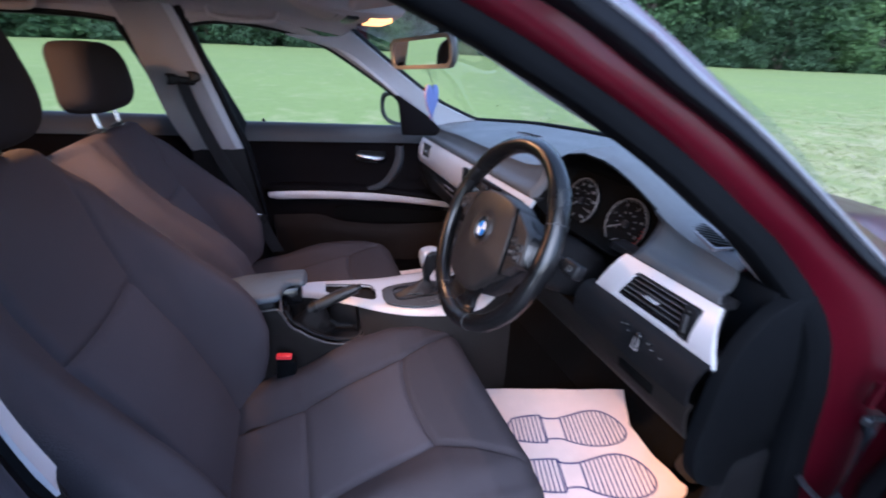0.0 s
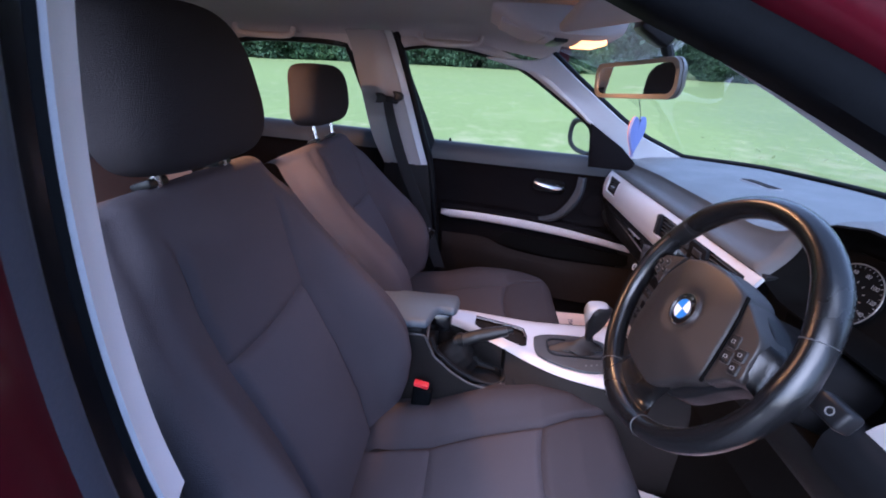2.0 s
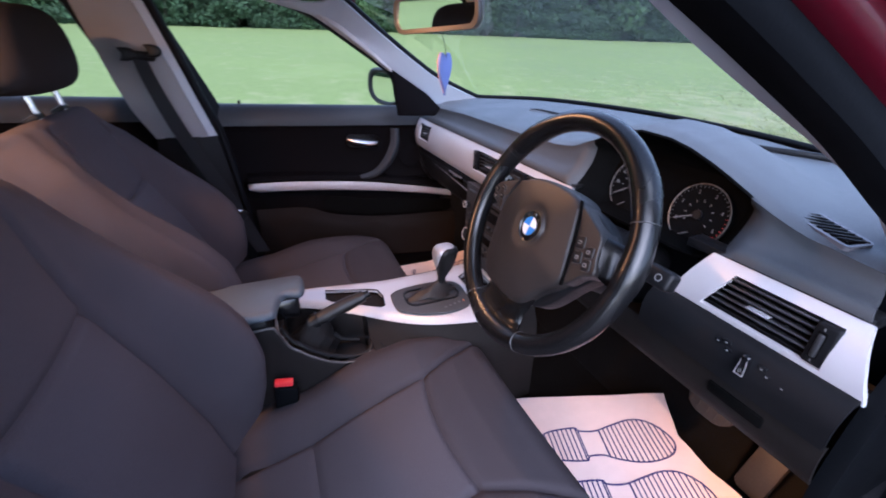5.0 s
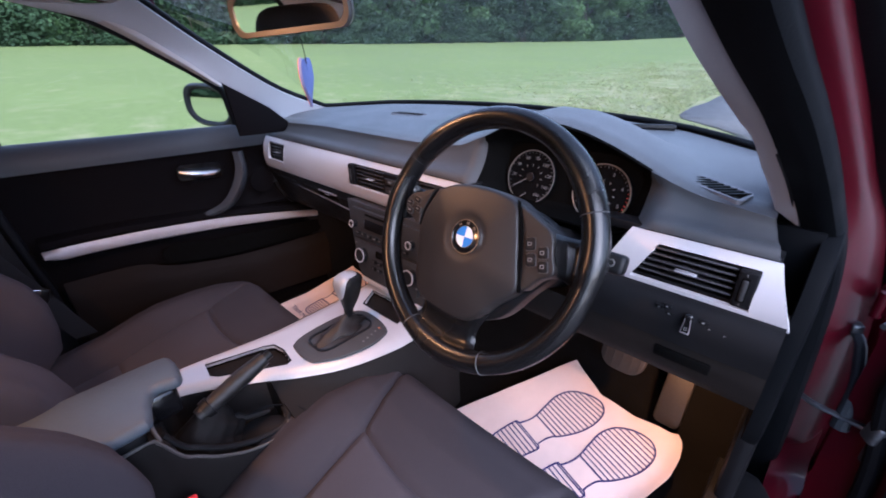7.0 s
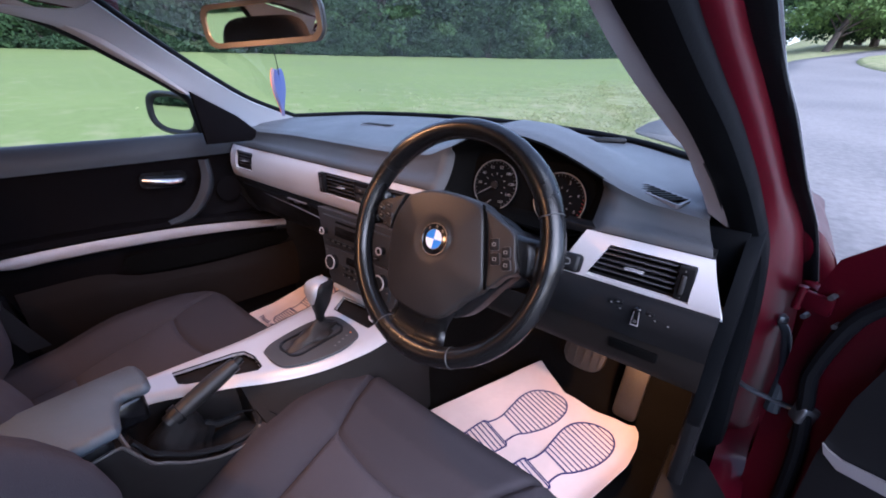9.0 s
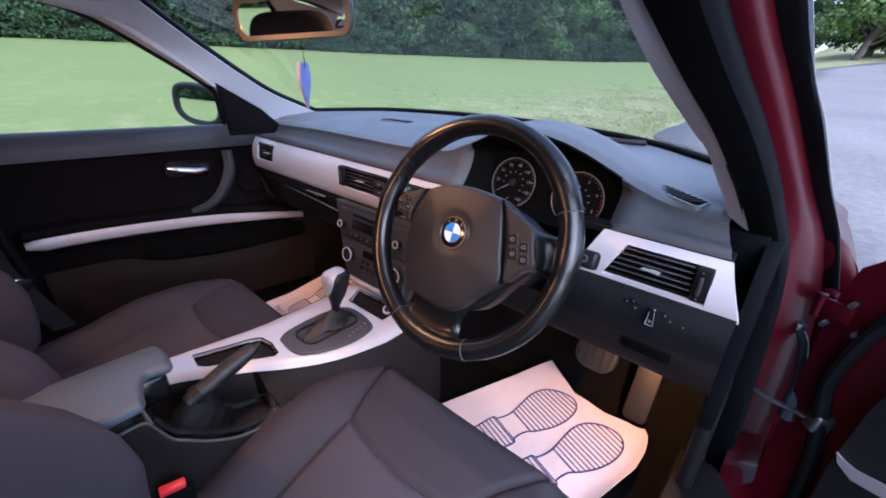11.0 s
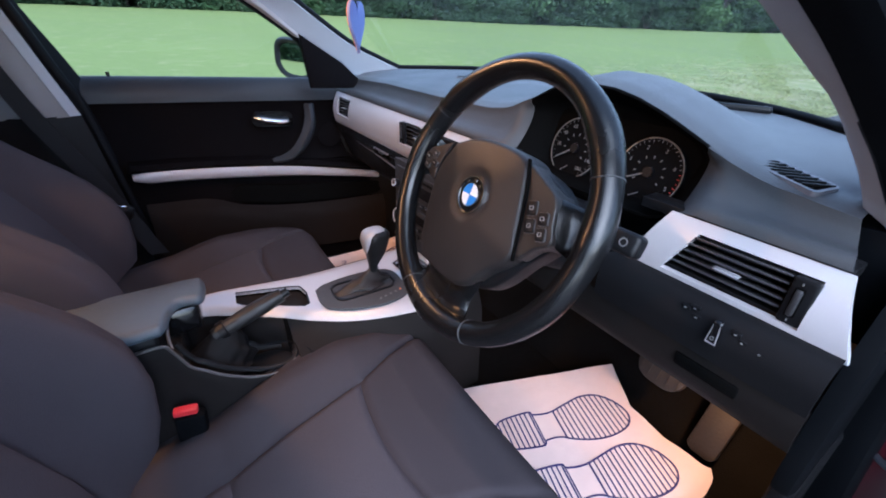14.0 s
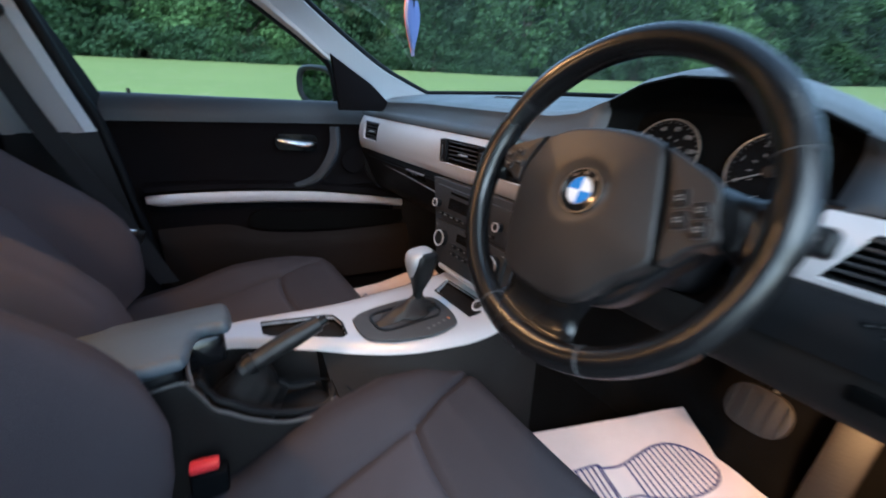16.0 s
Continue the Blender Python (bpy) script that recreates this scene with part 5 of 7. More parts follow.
part("stack_trim", block((0.012, 0.215, 0.012), (0.135, 0, 0.502), (0, 10, 0), 0.004), SILVER, cs, "silver bar under the stack")

# ---- centre console ----
cc = thing("centre_console", (-0.10, 0, 0.18), "black centre console with brushed silver top", "console")
ZC = lambda x: float(np.interp(x, [-0.40, -0.30, -0.10, 0.05, 0.14, 0.19], [0.476, 0.474, 0.470, 0.472, 0.482, 0.497]))
LEFT = curve([(-0.345, 0.130, 0), (-0.30, 0.138, 0), (-0.20, 0.130, 0), (-0.12, 0.124, 0), (-0.03, 0.124, 0), (0.06, 0.124, 0), (0.13, 0.120, 0), (0.185, 0.108, 0)], 46)
RIGHT = curve([(-0.345, 0.068, 0), (-0.30, 0.048, 0), (-0.21, -0.010, 0), (-0.15, -0.056, 0), (-0.08, -0.098, 0), (-0.02, -0.121, 0), (0.06, -0.139, 0), (0.126, -0.140, 0), (0.185, -0.114, 0)], 46)
POCKETS = [[(-0.268, 0.106), (-0.162, 0.074), (-0.142, 0.062), (-0.136, 0.030), (-0.142, -0.013), (-0.152, -0.017), (-0.262, 0.046), (-0.273, 0.060)], [(0.080, 0.040), (0.132, 0.070), (0.138, -0.034), (0.126, -0.070), (0.110, -0.086), (0.082, -0.086)]]


def inside(p, poly):
    r = False
    for (ax, ay), (bx, by) in zip(poly, poly[1:] + poly[:1]):
        if (ay > p[1]) != (by > p[1]) and p[0] < (bx - ax) * (p[1] - ay) / (by - ay) + ax:
            r = not r
    return r


bm = bmesh.new()
xs = np.linspace(-0.345, 0.185, 260)
grid = []
for x in xs:
    yl, yr = np.interp(x, LEFT[:, 0], LEFT[:, 1]), np.interp(x, RIGHT[:, 0], RIGHT[:, 1])
    grid.append([bm.verts.new((x, yl + (yr - yl) * t, ZC(x) - 0.014 * abs(2 * t - 1) ** 7)) for t in np.linspace(0, 1, 120)])
for i in range(len(xs) - 1):
    for j in range(119):
        q = (grid[i][j], grid[i + 1][j], grid[i + 1][j + 1], grid[i][j + 1])
        c = sum((v.co for v in q), Vector()) / 4
        if not any(inside((c.x, c.y), p) for p in POCKETS):
            bm.faces.new(q)
loose = [v for v in bm.verts if not v.link_faces]
bmesh.ops.delete(bm, geom=loose, context="VERTS")


def nearest(p, poly):
    """The point of an outline that lies nearest to p."""
    best = None
    for a, b in zip(poly, poly[1:] + poly[:1]):
        a, b, q = np.array(a), np.array(b), np.array(p)
        t = np.clip((q - a) @ (b - a) / ((b - a) @ (b - a)), 0, 1)
        c = a + (b - a) * t
        d = np.linalg.norm(q - c)
        if best is None or d < best[0]:
            best = (d, c)
    return best


for v in bm.verts:
    if v.is_boundary:
        d, c = min((nearest((v.co.x, v.co.y), p) for p in POCKETS), key=lambda k: k[0])
        if d < 0.005:
            v.co.x, v.co.y = c
bmesh.ops.recalc_face_normals(bm, faces=bm.faces)
part("silver_top", thick(bm, 0.010), SILVER, cc, "curved brushed silver console top")
for p, d in zip(POCKETS, (0.035, 0.03)):
    cx, cy = sum(a for a, b in p) / len(p), sum(b for a, b in p) / len(p)
    z = ZC(cx) - 0.012
    wall = skin([[(a, b, z + 0.005) for a, b in p], [(cx + (a - cx) * 0.92, cy + (b - cy) * 0.92, z - d) for a, b in p]], loop_v=True)
    floor_ = plate([(cx + (a - cx) * 0.93, cy + (b - cy) * 0.93) for a, b in p], 0.004, Matrix.Translation((0, 0, z - d)))
    part("tray_rim", tube([(a, b, z + 0.0105) for a, b in p + p[:1]], 0.0022, 6, 8, False, True, 0.5), HARD, cc)
    part("tray", join(wall, floor_), PIANO, cc, "dark recessed tray")


def resample(pts, n):
    """n points on the straight legs of a line."""
    p = np.array(pts, float)
    d = np.r_[0, np.cumsum(np.linalg.norm(np.diff(p, axis=0), axis=1))]
    return [tuple(np.interp(k, d, p[:, c]) for c in range(3)) for k in np.linspace(0, d[-1], n)]


side = []
for x in np.r_[np.linspace(-0.80, -0.42, 10), np.linspace(-0.41, -0.15, 44), np.linspace(-0.135, 0.22, 22)]:
    yl = np.interp(x, LEFT[:, 0], LEFT[:, 1]) if x > -0.34 else 0.125
    well = x < -0.197
    yr = np.interp(x, RIGHT[:, 0], RIGHT[:, 1]) if not well else np.interp(x, [-0.80, -0.395, -0.36, -0.30, -0.235, -0.205], [-0.098, -0.094, -0.100, -0.107, -0.109, -0.103])
    zt = ZC(x) - 0.012 if not well else np.interp(x, [-0.80, -0.395, -0.387, -0.366, -0.348, -0.322, -0.279, -0.235, -0.20], [0.530, 0.530, 0.521, 0.476, 0.463, 0.442, 0.417, 0.406, 0.412])
    zc = ZC(max(x, -0.4))
    if not well:
        yf, zf = np.interp(x, [-0.20, -0.16, -0.10, 0.0, 0.10, 0.22], [-0.108, -0.118, -0.130, -0.147, -0.153, -0.140]), 0.416
        deck = [(x, yl - 0.01, zc - 0.014), (x, (yl + yr) / 2, zc - 0.016), (x, yr + 0.01, zt), (x, yr, zt - 0.006)]
        flank = [(x, yr - 0.002, zt - 0.010), (x, yr * 0.55 + yf * 0.45, zt * 0.5 + zf * 0.5 - 0.006), (x, yf, zf), (x, yf - 0.006, zf - 0.03), (x, yf - 0.008, 0.32), (x, yf - 0.012, 0.17)]
    else:
        ys_ = float(np.interp(x, [-0.80, -0.42, -0.345, -0.30, -0.21, -0.16], [0.03, 0.05, 0.072, 0.055, 0.0, -0.038]))
        bed = 0.384 if x > -0.395 else 0.500
        deck = [(x, yl - 0.01, zc - 0.014), (x, ys_ + 0.004, zc - 0.016), (x, ys_ - 0.004, zc - 0.03), (x, ys_ - 0.008, bed + 0.006), (x, max(yr + 0.02, ys_ - 0.06), bed), (x, yr + 0.014, bed + 0.004), (x, yr + 0.006, zt), (x, yr, zt - 0.003)]
        flank = [(x, yr - 0.002, zt - 0.008), (x, yr - 0.006, 0.36), (x, yr - 0.010, 0.32), (x, yr - 0.014, 0.25), (x, yr - 0.018, 0.17)]
    side.append(curve([(x, yl, zc - 0.012), (x, yl + 0.012, 0.36), (x, yl + 0.02, 0.17)], 8).tolist()[::-1] + resample(deck, 22) + curve(flank, 16).tolist())
part("body", skin(side), CONSOLE, cc, "black console body", 45)
part("rear_box", block((0.46, 0.185, 0.30), (-0.60, 0.005, 0.335), bevel=0.015), HARD, cc, "black storage box")

lid = [(-0.84, 0.104), (-0.60, 0.107), (-0.40, 0.107), (-0.340, 0.104), (-0.321, 0.092), (-0.317, 0.050), (-0.320, 0.010), (-0.324, -0.012), (-0.332, -0.020), (-0.345, -0.016), (-0.358, -0.012), (-0.368, -0.022), (-0.376, -0.050), (-0.382, -0.088), (-0.390, -0.099), (-0.41, -0.103), (-0.60, -0.105), (-0.84, -0.104)]
fine = curve([(x, y, 0) for x, y in lid + lid[:1]], 181)[:-1, :2]
nxt, prv = np.roll(fine, -1, axis=0), np.roll(fine, 1, axis=0)
out_ = np.stack([(nxt - prv)[:, 1], -(nxt - prv)[:, 0]], 1)
out_ /= np.linalg.norm(out_, axis=1)[:, None]
if np.sum(out_ * (fine - fine.mean(axis=0))) < 0:
    out_ = -out_
crown = lambda x, y: 0.553 - 0.17 * y + 0.003 * (1 - (y / 0.105) ** 2) - 0.02 * max(0, -0.6 - x)
rows = []
for ins, dz in ((0.030, -0.016), (0.008, -0.020), (0.002, -0.019), (0.0, -0.016), (0.0, -0.013)) + tuple((0.012 * (1 - math.cos(w)), -0.013 + 0.013 * math.sin(w)) for w in (0.35, 0.7, 1.05, 1.4)):
    rows.append([(x - nx * ins, y - ny * ins, crown(x, y) + dz) for (x, y), (nx, ny) in zip(fine, out_)])
bm = skin(rows, loop_v=True)
bmesh.ops.triangle_fill(bm, use_beauty=True, edges=[e for e in bm.edges if e.is_boundary and e.verts[0].co.z > crown(*e.verts[0].co.xy) - 0.008])
bmesh.ops.recalc_face_normals(bm, faces=bm.faces)
ar = part("armrest", bm, ARMHIDE, cc, "grey padded armrest lid", 50)
part("armrest_base", block((0.44, 0.180, 0.080), (-0.616, 0.0, 0.498), (-9.6, 0, 0), 0.010, 3), HARD, ar, "black armrest base")
part("latch", block((0.085, 0.116, 0.052), (-0.376, 0.045, 0.503), (-9.6, 0, 0), 0.010, 3), PIANO, ar, "black release latch")

# hand brake, boot and tray
hb = thing("hand_brake", (-0.33, -0.06, 0.41), "black leather hand brake lever with gaiter", "hand brake")
part("lever", tube([(-0.322, -0.0365, 0.478), (-0.31, -0.036, 0.483), (-0.25, -0.034, 0.505), (-0.195, -0.032, 0.522)], [0.0135, 0.0155, 0.0165, 0.0135], 24, 16), LEVERHIDE, hb, "leather covered lever")
part("collar", tube([(-0.312, -0.036, 0.482), (-0.300, -0.036, 0.487)], 0.0185, 4, 16, False), HARD, hb)
part("button", tube([(-0.197, -0.032, 0.521), (-0.182, -0.031, 0.526)], 0.0085, 4, 14, False), HARD, hb, "black push button")
rows = []
for k, f in enumerate(np.linspace(0, 1, 16)):
    c = np.array((-0.340, -0.034, 0.405)) * (1 - f) + np.array((-0.304, -0.036, 0.486)) * f
    r = 1.0 - 0.74 * f ** 1.15
    rows.append([c + r * np.array((0.078 * math.cos(a), 0.050 * math.sin(a), 0)) * (1 + (1 - f) * (0.11 * math.sin(5 * a + 0.7 * k) + 0.05 * math.sin(9 * a - 0.9 * k))) + np.array((0, 0, 0.004 * math.sin(7 * a + k) * (1 - f))) for a in np.linspace(0, 2 * math.pi, 60, endpoint=False)])
part("gaiter", skin(rows, loop_v=True), GAITER, hb, "crumpled black gaiter", 75)
lip = [(-0.62, -0.099, 0.531), (-0.44, -0.098, 0.531), (-0.395, -0.096, 0.529), (-0.384, -0.096, 0.514), (-0.366, -0.101, 0.477), (-0.348, -0.105, 0.463), (-0.322, -0.109, 0.442), (-0.279, -0.111, 0.417), (-0.235, -0.111, 0.406), (-0.212, -0.107, 0.408), (-0.203, -0.098, 0.413), (-0.200, -0.078, 0.416)]
part("tray_rim", tube(lip, 0.0026, 90, 8), BEZEL, hb, "thin grey rim of the hand brake tray")
part("tray_lining", tube([(x + 0.006, y + 0.014, z + 0.004) for x, y, z in lip[3:]], 0.0055, 60, 10, flat=0.8), HARD, hb, "padded inner edge of the tray")
part("corner_edge", tube([(-0.384, -0.092, 0.516), (-0.386, -0.070, 0.524), (-0.386, -0.040, 0.530)], 0.0030, 12, 8), BEZEL, hb, "pale seam at the corner of the tray")
part("coin_tray", plate([(0.046 * math.cos(a), 0.027 * math.sin(a)) for a in np.linspace(0, 2 * math.pi, 36, endpoint=False)], 0.02, basis((-0.239, -0.066, 0.404), (0.86, -0.50, 0.02), (0.50, 0.86, 0.10)), 0.006), HARD, hb, "oval black coin tray")
part("brake_loop", tube([(-0.286, -0.048, 0.404), (-0.279, -0.040, 0.426), (-0.268, -0.036, 0.433), (-0.258, -0.040, 0.424), (-0.240, -0.044, 0.420), (-0.216, -0.050, 0.418)], [0.009, 0.008, 0.007, 0.006, 0.006, 0.004], 26, 10), GAITER, hb, "crumpled black loop")
part("cable", tube([(-0.252, -0.030, 0.418), (-0.212, -0.047, 0.424), (-0.184, -0.075, 0.424), (-0.172, -0.100, 0.424), (-0.167, -0.121, 0.416)], 0.0017, 30, 6), RUBBER, hb, "thin black cable")

# gear selector
gs = thing("gear_selector", (0.0, -0.01, 0.47), "automatic gear selector with black gaiter", "gear lever")
GO = curve([(-0.118, 0.022, 0), (-0.122, -0.018, 0), (-0.117, -0.050, 0), (-0.100, -0.066, 0), (-0.066, -0.085, 0), (-0.012, -0.099, 0), (0.030, -0.096, 0), (0.054, -0.083, 0), (0.066, -0.030, 0), (0.060, 0.020, 0), (0.020, 0.040, 0), (-0.040, 0.043, 0), (-0.095, 0.036, 0), (-0.118, 0.022, 0)], 70)[:-1]
gsp = part("surround", plate([(x, y) for x, y, _ in GO], 0.006, Matrix.Translation((0, 0, 0.476)), 0.002), PLATEGREY, gs, "dark grey selector plate")
part("gate_rim", frame_plate(rounded(0.140, 0.072, 0.024, cx=-0.022, cy=-0.016), rounded(0.131, 0.063, 0.021, cx=-0.022, cy=-0.016), 0.004, Matrix.Translation((0, 0, 0.479))), HARD, gsp)
rows = []
for k, (f, s) in enumerate(((0.0, 1.0), (0.10, 0.97), (0.20, 0.86), (0.32, 0.70), (0.45, 0.62), (0.58, 0.46), (0.72, 0.38), (0.86, 0.26), (1.0, 0.20))):
    c = np.array((-0.022, -0.016, 0.477)) * (1 - f) + np.array((0.006, -0.012, 0.512)) * f
    rows.append([c + s * np.array((0.060 * math.cos(a), 0.024 * math.sin(a), 0)) * (1 + 0.20 * (1 - f) * math.sin(4 * a + 0.9 * k) + 0.07 * math.sin(7 * a - 2.3 * k)) for a in np.linspace(0, 2 * math.pi, 44, endpoint=False)])
part("gaiter", skin(rows, loop_v=True, caps=True), GAITERHIDE, gs, "folded black leather gaiter", 60)
part("knob", loft([[(cx + a, -0.012 + b, z) for a, b in rounded(w, d, min(w, d) * 0.42, 4)] for cx, z, w, d in ((0.005, 0.503, 0.017, 0.016), (0.007, 0.520, 0.020, 0.019), (0.010, 0.534, 0.030, 0.027), (0.014, 0.552, 0.042, 0.037), (0.018, 0.578, 0.052, 0.042), (0.022, 0.594, 0.050, 0.040), (0.024, 0.601, 0.034, 0.028))], 26, 48, loop_v=True, caps=True), HARD, gs, "black selector knob", 60)
part("knob_cap", loft([[(cx + a, -0.006 + b, z) for a, b in rounded(w, d, 0.012, 4)] for cx, z, w, d in ((0.006, 0.540, 0.020, 0.030), (0.008, 0.560, 0.034, 0.038), (0.011, 0.582, 0.046, 0.043), (0.016, 0.598, 0.046, 0.040), (0.020, 0.605, 0.028, 0.024))], 16, 40, loop_v=True, caps=True), CAPGREY, gs, "satin grey cap", 60)
for k in range(5):
    part("position_mark", block((0.004, 0.0045, 0.0006), (0.044 - 0.013 * k, -0.068 - 0.003 * k, 0.4768), bevel=0), ORANGE if k == 0 else DIALMARK, gsp)
lt = thing("lighter_socket", (0.110, -0.068, 0.466), "black lighter socket with chrome ring", "socket")
part("socket", tube([(0.128, -0.062, 0.464), (0.116, -0.066, 0.482)], 0.0125, 4, 20, False), HARD, lt)
part("ring", frame_plate(disc(0.0135, 28), disc(0.0100, 28), 0.004, basis((0.115, -0.067, 0.484), (0, -1, 0), (0.8, 0, 0.55))), SILVER, lt, "chrome ring")

# ---- steering wheel ----
sw = thing("steering_wheel", (0.03, -0.36, 0.795), "black leather three-spoke steering wheel with round badge", "steering wheel")
PHI = radians(24)
WM = basis((0.020, -0.36, 0.792), (0, -1, 0), (math.sin(PHI), 0, math.cos(PHI)))
RW = 0.1735
rows = []
for a in np.linspace(0, 2 * math.pi, 144, endpoint=False):
    deg = math.degrees(a)
    grip = 1 + sum(0.13 * math.exp(-((deg - c) / w) ** 2) for c, w in ((40, 13), (134, 13), (6, 9), (172, 9), (268, 20)))
    rows.append([WM @ Vector(((RW + 0.0156 * grip * math.cos(b)) * math.cos(a), (RW + 0.0156 * grip * math.cos(b)) * math.sin(a), 0.0174 * grip * math.sin(b) - 0.004)) for b in np.linspace(0, 2 * math.pi, 18, endpoint=False)])
rim = part("rim", skin(rows, loop_u=True, loop_v=True), LEATHER, sw, "worn glossy black leather rim", 60)
for a in (25, 147, 245, 294):
    rows = [[WM @ pose(0, 0, 0, 0, 0, a) @ Vector((RW + r * math.cos(b), w, 1.13 * r * math.sin(b) - 0.004)) for b in np.linspace(0, 2 * math.pi, 18, endpoint=False)] for w, r in ((-0.0010, 0.0157), (-0.0004, 0.0165), (0.0004, 0.0165), (0.0010, 0.0157))]
    part("seam", skin(rows, loop_v=True), STITCH, rim, "thin stitched ring")


def pad(pts, z0, z1, edge, dome=0.008, dish=None):
    """A cushion over an outline given in the wheel's plane; dish is the (x, y, radius, depth) of a round hollow."""
    o = curve([(*p, 0) for p in list(pts) + [pts[0]]], 97)[:-1, :2]
    c = o.mean(axis=0)
    levels = [(1.0, z0), (1.0, z1 - edge)] + [(1 - 0.07 * (1 - math.cos(w)), z1 - edge * (1 - math.sin(w))) for w in (0.4, 0.8, 1.2, math.pi / 2)] + [(k, z1 + dome * (1 - (k / 0.93) ** 2)) for k in np.linspace(0.90, 0.02, 20)]
    rows = []
    for k, z in levels:
        row = []
        for x, y in o:
            px_, py_ = c[0] + (x - c[0]) * k, c[1] + (y - c[1]) * k
            drop = 0.0
            if dish and z > z1 - 0.001:
                drop = dish[3] * (1 - smooth(dish[2] * 0.62, dish[2], math.hypot(px_ - dish[0], py_ - dish[1])))
            row.append(WM @ Vector((px_, py_, z - drop)))
        rows.append(row)
    return skin(rows, loop_v=True, caps=True)


part("airbag_pad", pad([(-0.082, 0.057), (-0.045, 0.071), (0.008, 0.075), (0.058, 0.066), (0.072, 0.037), (0.087, -0.012), (0.095, -0.044), (0.066, -0.076), (0.044, -0.104), (0.018, -0.117), (-0.030, -0.117), (-0.072, -0.104), (-0.092, -0.050), (-0.100, 0.010)], -0.035, 0.010, 0.012, 0.012, (-0.001, 0.001, 0.038, 0.0045)), PADSKIN, sw, "matt black airbag pad with a dished centre", 60)
part("spoke_core", pad([(-0.100, 0.050), (-0.05, 0.064), (0.05, 0.064), (0.110, 0.044), (0.130, 0.0), (0.104, -0.044), (0.050, -0.105), (-0.066, -0.108), (-0.100, -0.03)], -0.040, -0.012, 0.006, 0.0), HARD, sw)


def spoke(hub, angles, label, dip=1.0, bow=0.0):
    """Leather that sweeps in a hollow from the hub's edge to the rim."""
    hub = curve([(*p, 0) for p in hub], 22)[:, :2]
    rows = []
    for u in np.linspace(0, 1, 18):
        row = []
        for k, (x, y) in enumerate(hub):
            v = 2 * k / 21 - 1
            a = radians(np.interp(k, [0, 21], angles) + 3.5 * v * math.copysign(1, angles[1] - angles[0]) * u ** 3)
            rx, ry = (RW - 0.006) * math.cos(a), (RW - 0.006) * math.sin(a)
            z = np.interp(u, [0, 0.25, 0.5, 0.7, 0.85, 1.0], [0.006, -0.007 * dip, -0.013 * dip, -0.012 * dip, -0.004 * dip, 0.010]) - 0.003 - 0.010 * abs(v) ** 5
            row.append(WM @ Vector((x + (rx - x) * u - bow * math.sin(math.pi * u) * max(0, v) ** 3, y + (ry - y) * u, z)))
        rows.append(row)
    bm = skin(rows)
    nrm = WM.to_3x3() @ Vector((0, 0, 1))
    if sum(f.normal.dot(nrm) for f in bm.faces) < 0:
        bmesh.ops.reverse_faces(bm, faces=bm.faces)
    return part("spoke", thick(bm, 0.016), LEATHER, sw, label, 60)


spoke([(0.116, 0.040), (0.128, 0.016), (0.135, -0.012)], (13, -11), "black leather spoke")
spoke([(-0.108, 0.046), (-0.124, 0.024), (-0.122, 0.002)], (164, 181), "black leather spoke")
spoke([(-0.074, -0.098), (-0.030, -0.112), (0.018, -0.112), (0.056, -0.094)], (-115, -76), "broad black leather lower spoke", 0.5, 0.010)
for nm, o in (("right", [(0.064, 0.064), (0.092, 0.052), (0.118, 0.038), (0.128, 0.012), (0.135, -0.008), (0.118, -0.022), (0.099, -0.042), (0.090, -0.012), (0.076, 0.036)]), ("left", [(-0.086, 0.056), (-0.112, 0.046), (-0.138, 0.034), (-0.140, 0.010), (-0.124, 0.002), (-0.104, -0.006), (-0.103, 0.014), (-0.092, 0.045)])):
    mo = part("switch_module", pad(o, -0.030, 0.007, 0.006, 0.002), PADSKIN, sw, "black spoke switch panel", 60)
    spots = ((0.0945, 0.019, 0.014, 0.0165), (0.1010, 0.000, 0.014, 0.0165), (0.1145, 0.013, 0.0125, 0.0145), (0.1195, -0.0035, 0.0125, 0.0145)) if nm == "right" else ((-0.132, 0.024, 0.013, 0.009), (-0.116, 0.031, 0.013, 0.009), (-0.128, 0.012, 0.013, 0.009), (-0.112, 0.017, 0.013, 0.009))
    for bx_, by_, bw, bh in spots:
        bm_ = WM @ Matrix.Translation((bx_, by_, 0.0108)) @ pose(0, 0, 0, 0, 0, 19 if nm == "right" else -12)
        b_ = part("button", plate(rounded(bw, bh, 0.0028), 0.007, bm_, 0.0012), HARD, mo, "small black push button")
        part("button_rim", frame_plate(rounded(bw + 0.0010, bh + 0.0010, 0.003), rounded(bw - 0.0004, bh - 0.0004, 0.0026), 0.003, bm_ @ Matrix.Translation((0.0003, -0.0004, -0.0010))), STITCH, b_)
        part("button_mark", frame_plate(rounded(0.0058, 0.0050, 0.0016, 3), rounded(0.0040, 0.0032, 0.001, 3), 0.0008, bm_ @ Matrix.Translation((0, 0, 0.0006))) if nm == "right" else plate(rounded(0.006, 0.0018, 0.0006), 0.0008, bm_ @ Matrix.Translation((0, 0, 0.0006))), DIALMARK, b_)
slit = [(0.0605, 0.068), (0.0745, 0.037), (0.0895, -0.012), (0.0975, -0.045)]
part("slit", thick(skin([[WM @ Vector((x + e, y, 0.0098)) for x, y, _ in curve([(*p, 0) for p in slit], 24)] for e in (-0.0012, 0.0016)]), 0.004), CLUSTER, sw, "dark gap beside the pad")
BZ = 0.0180
bd = part("badge", plate(disc(0.0238, 48), 0.004, WM @ Matrix.Translation((-0.001, 0.001, BZ)), 0.001), PIANO, sw, "round badge with blue and white quarters")
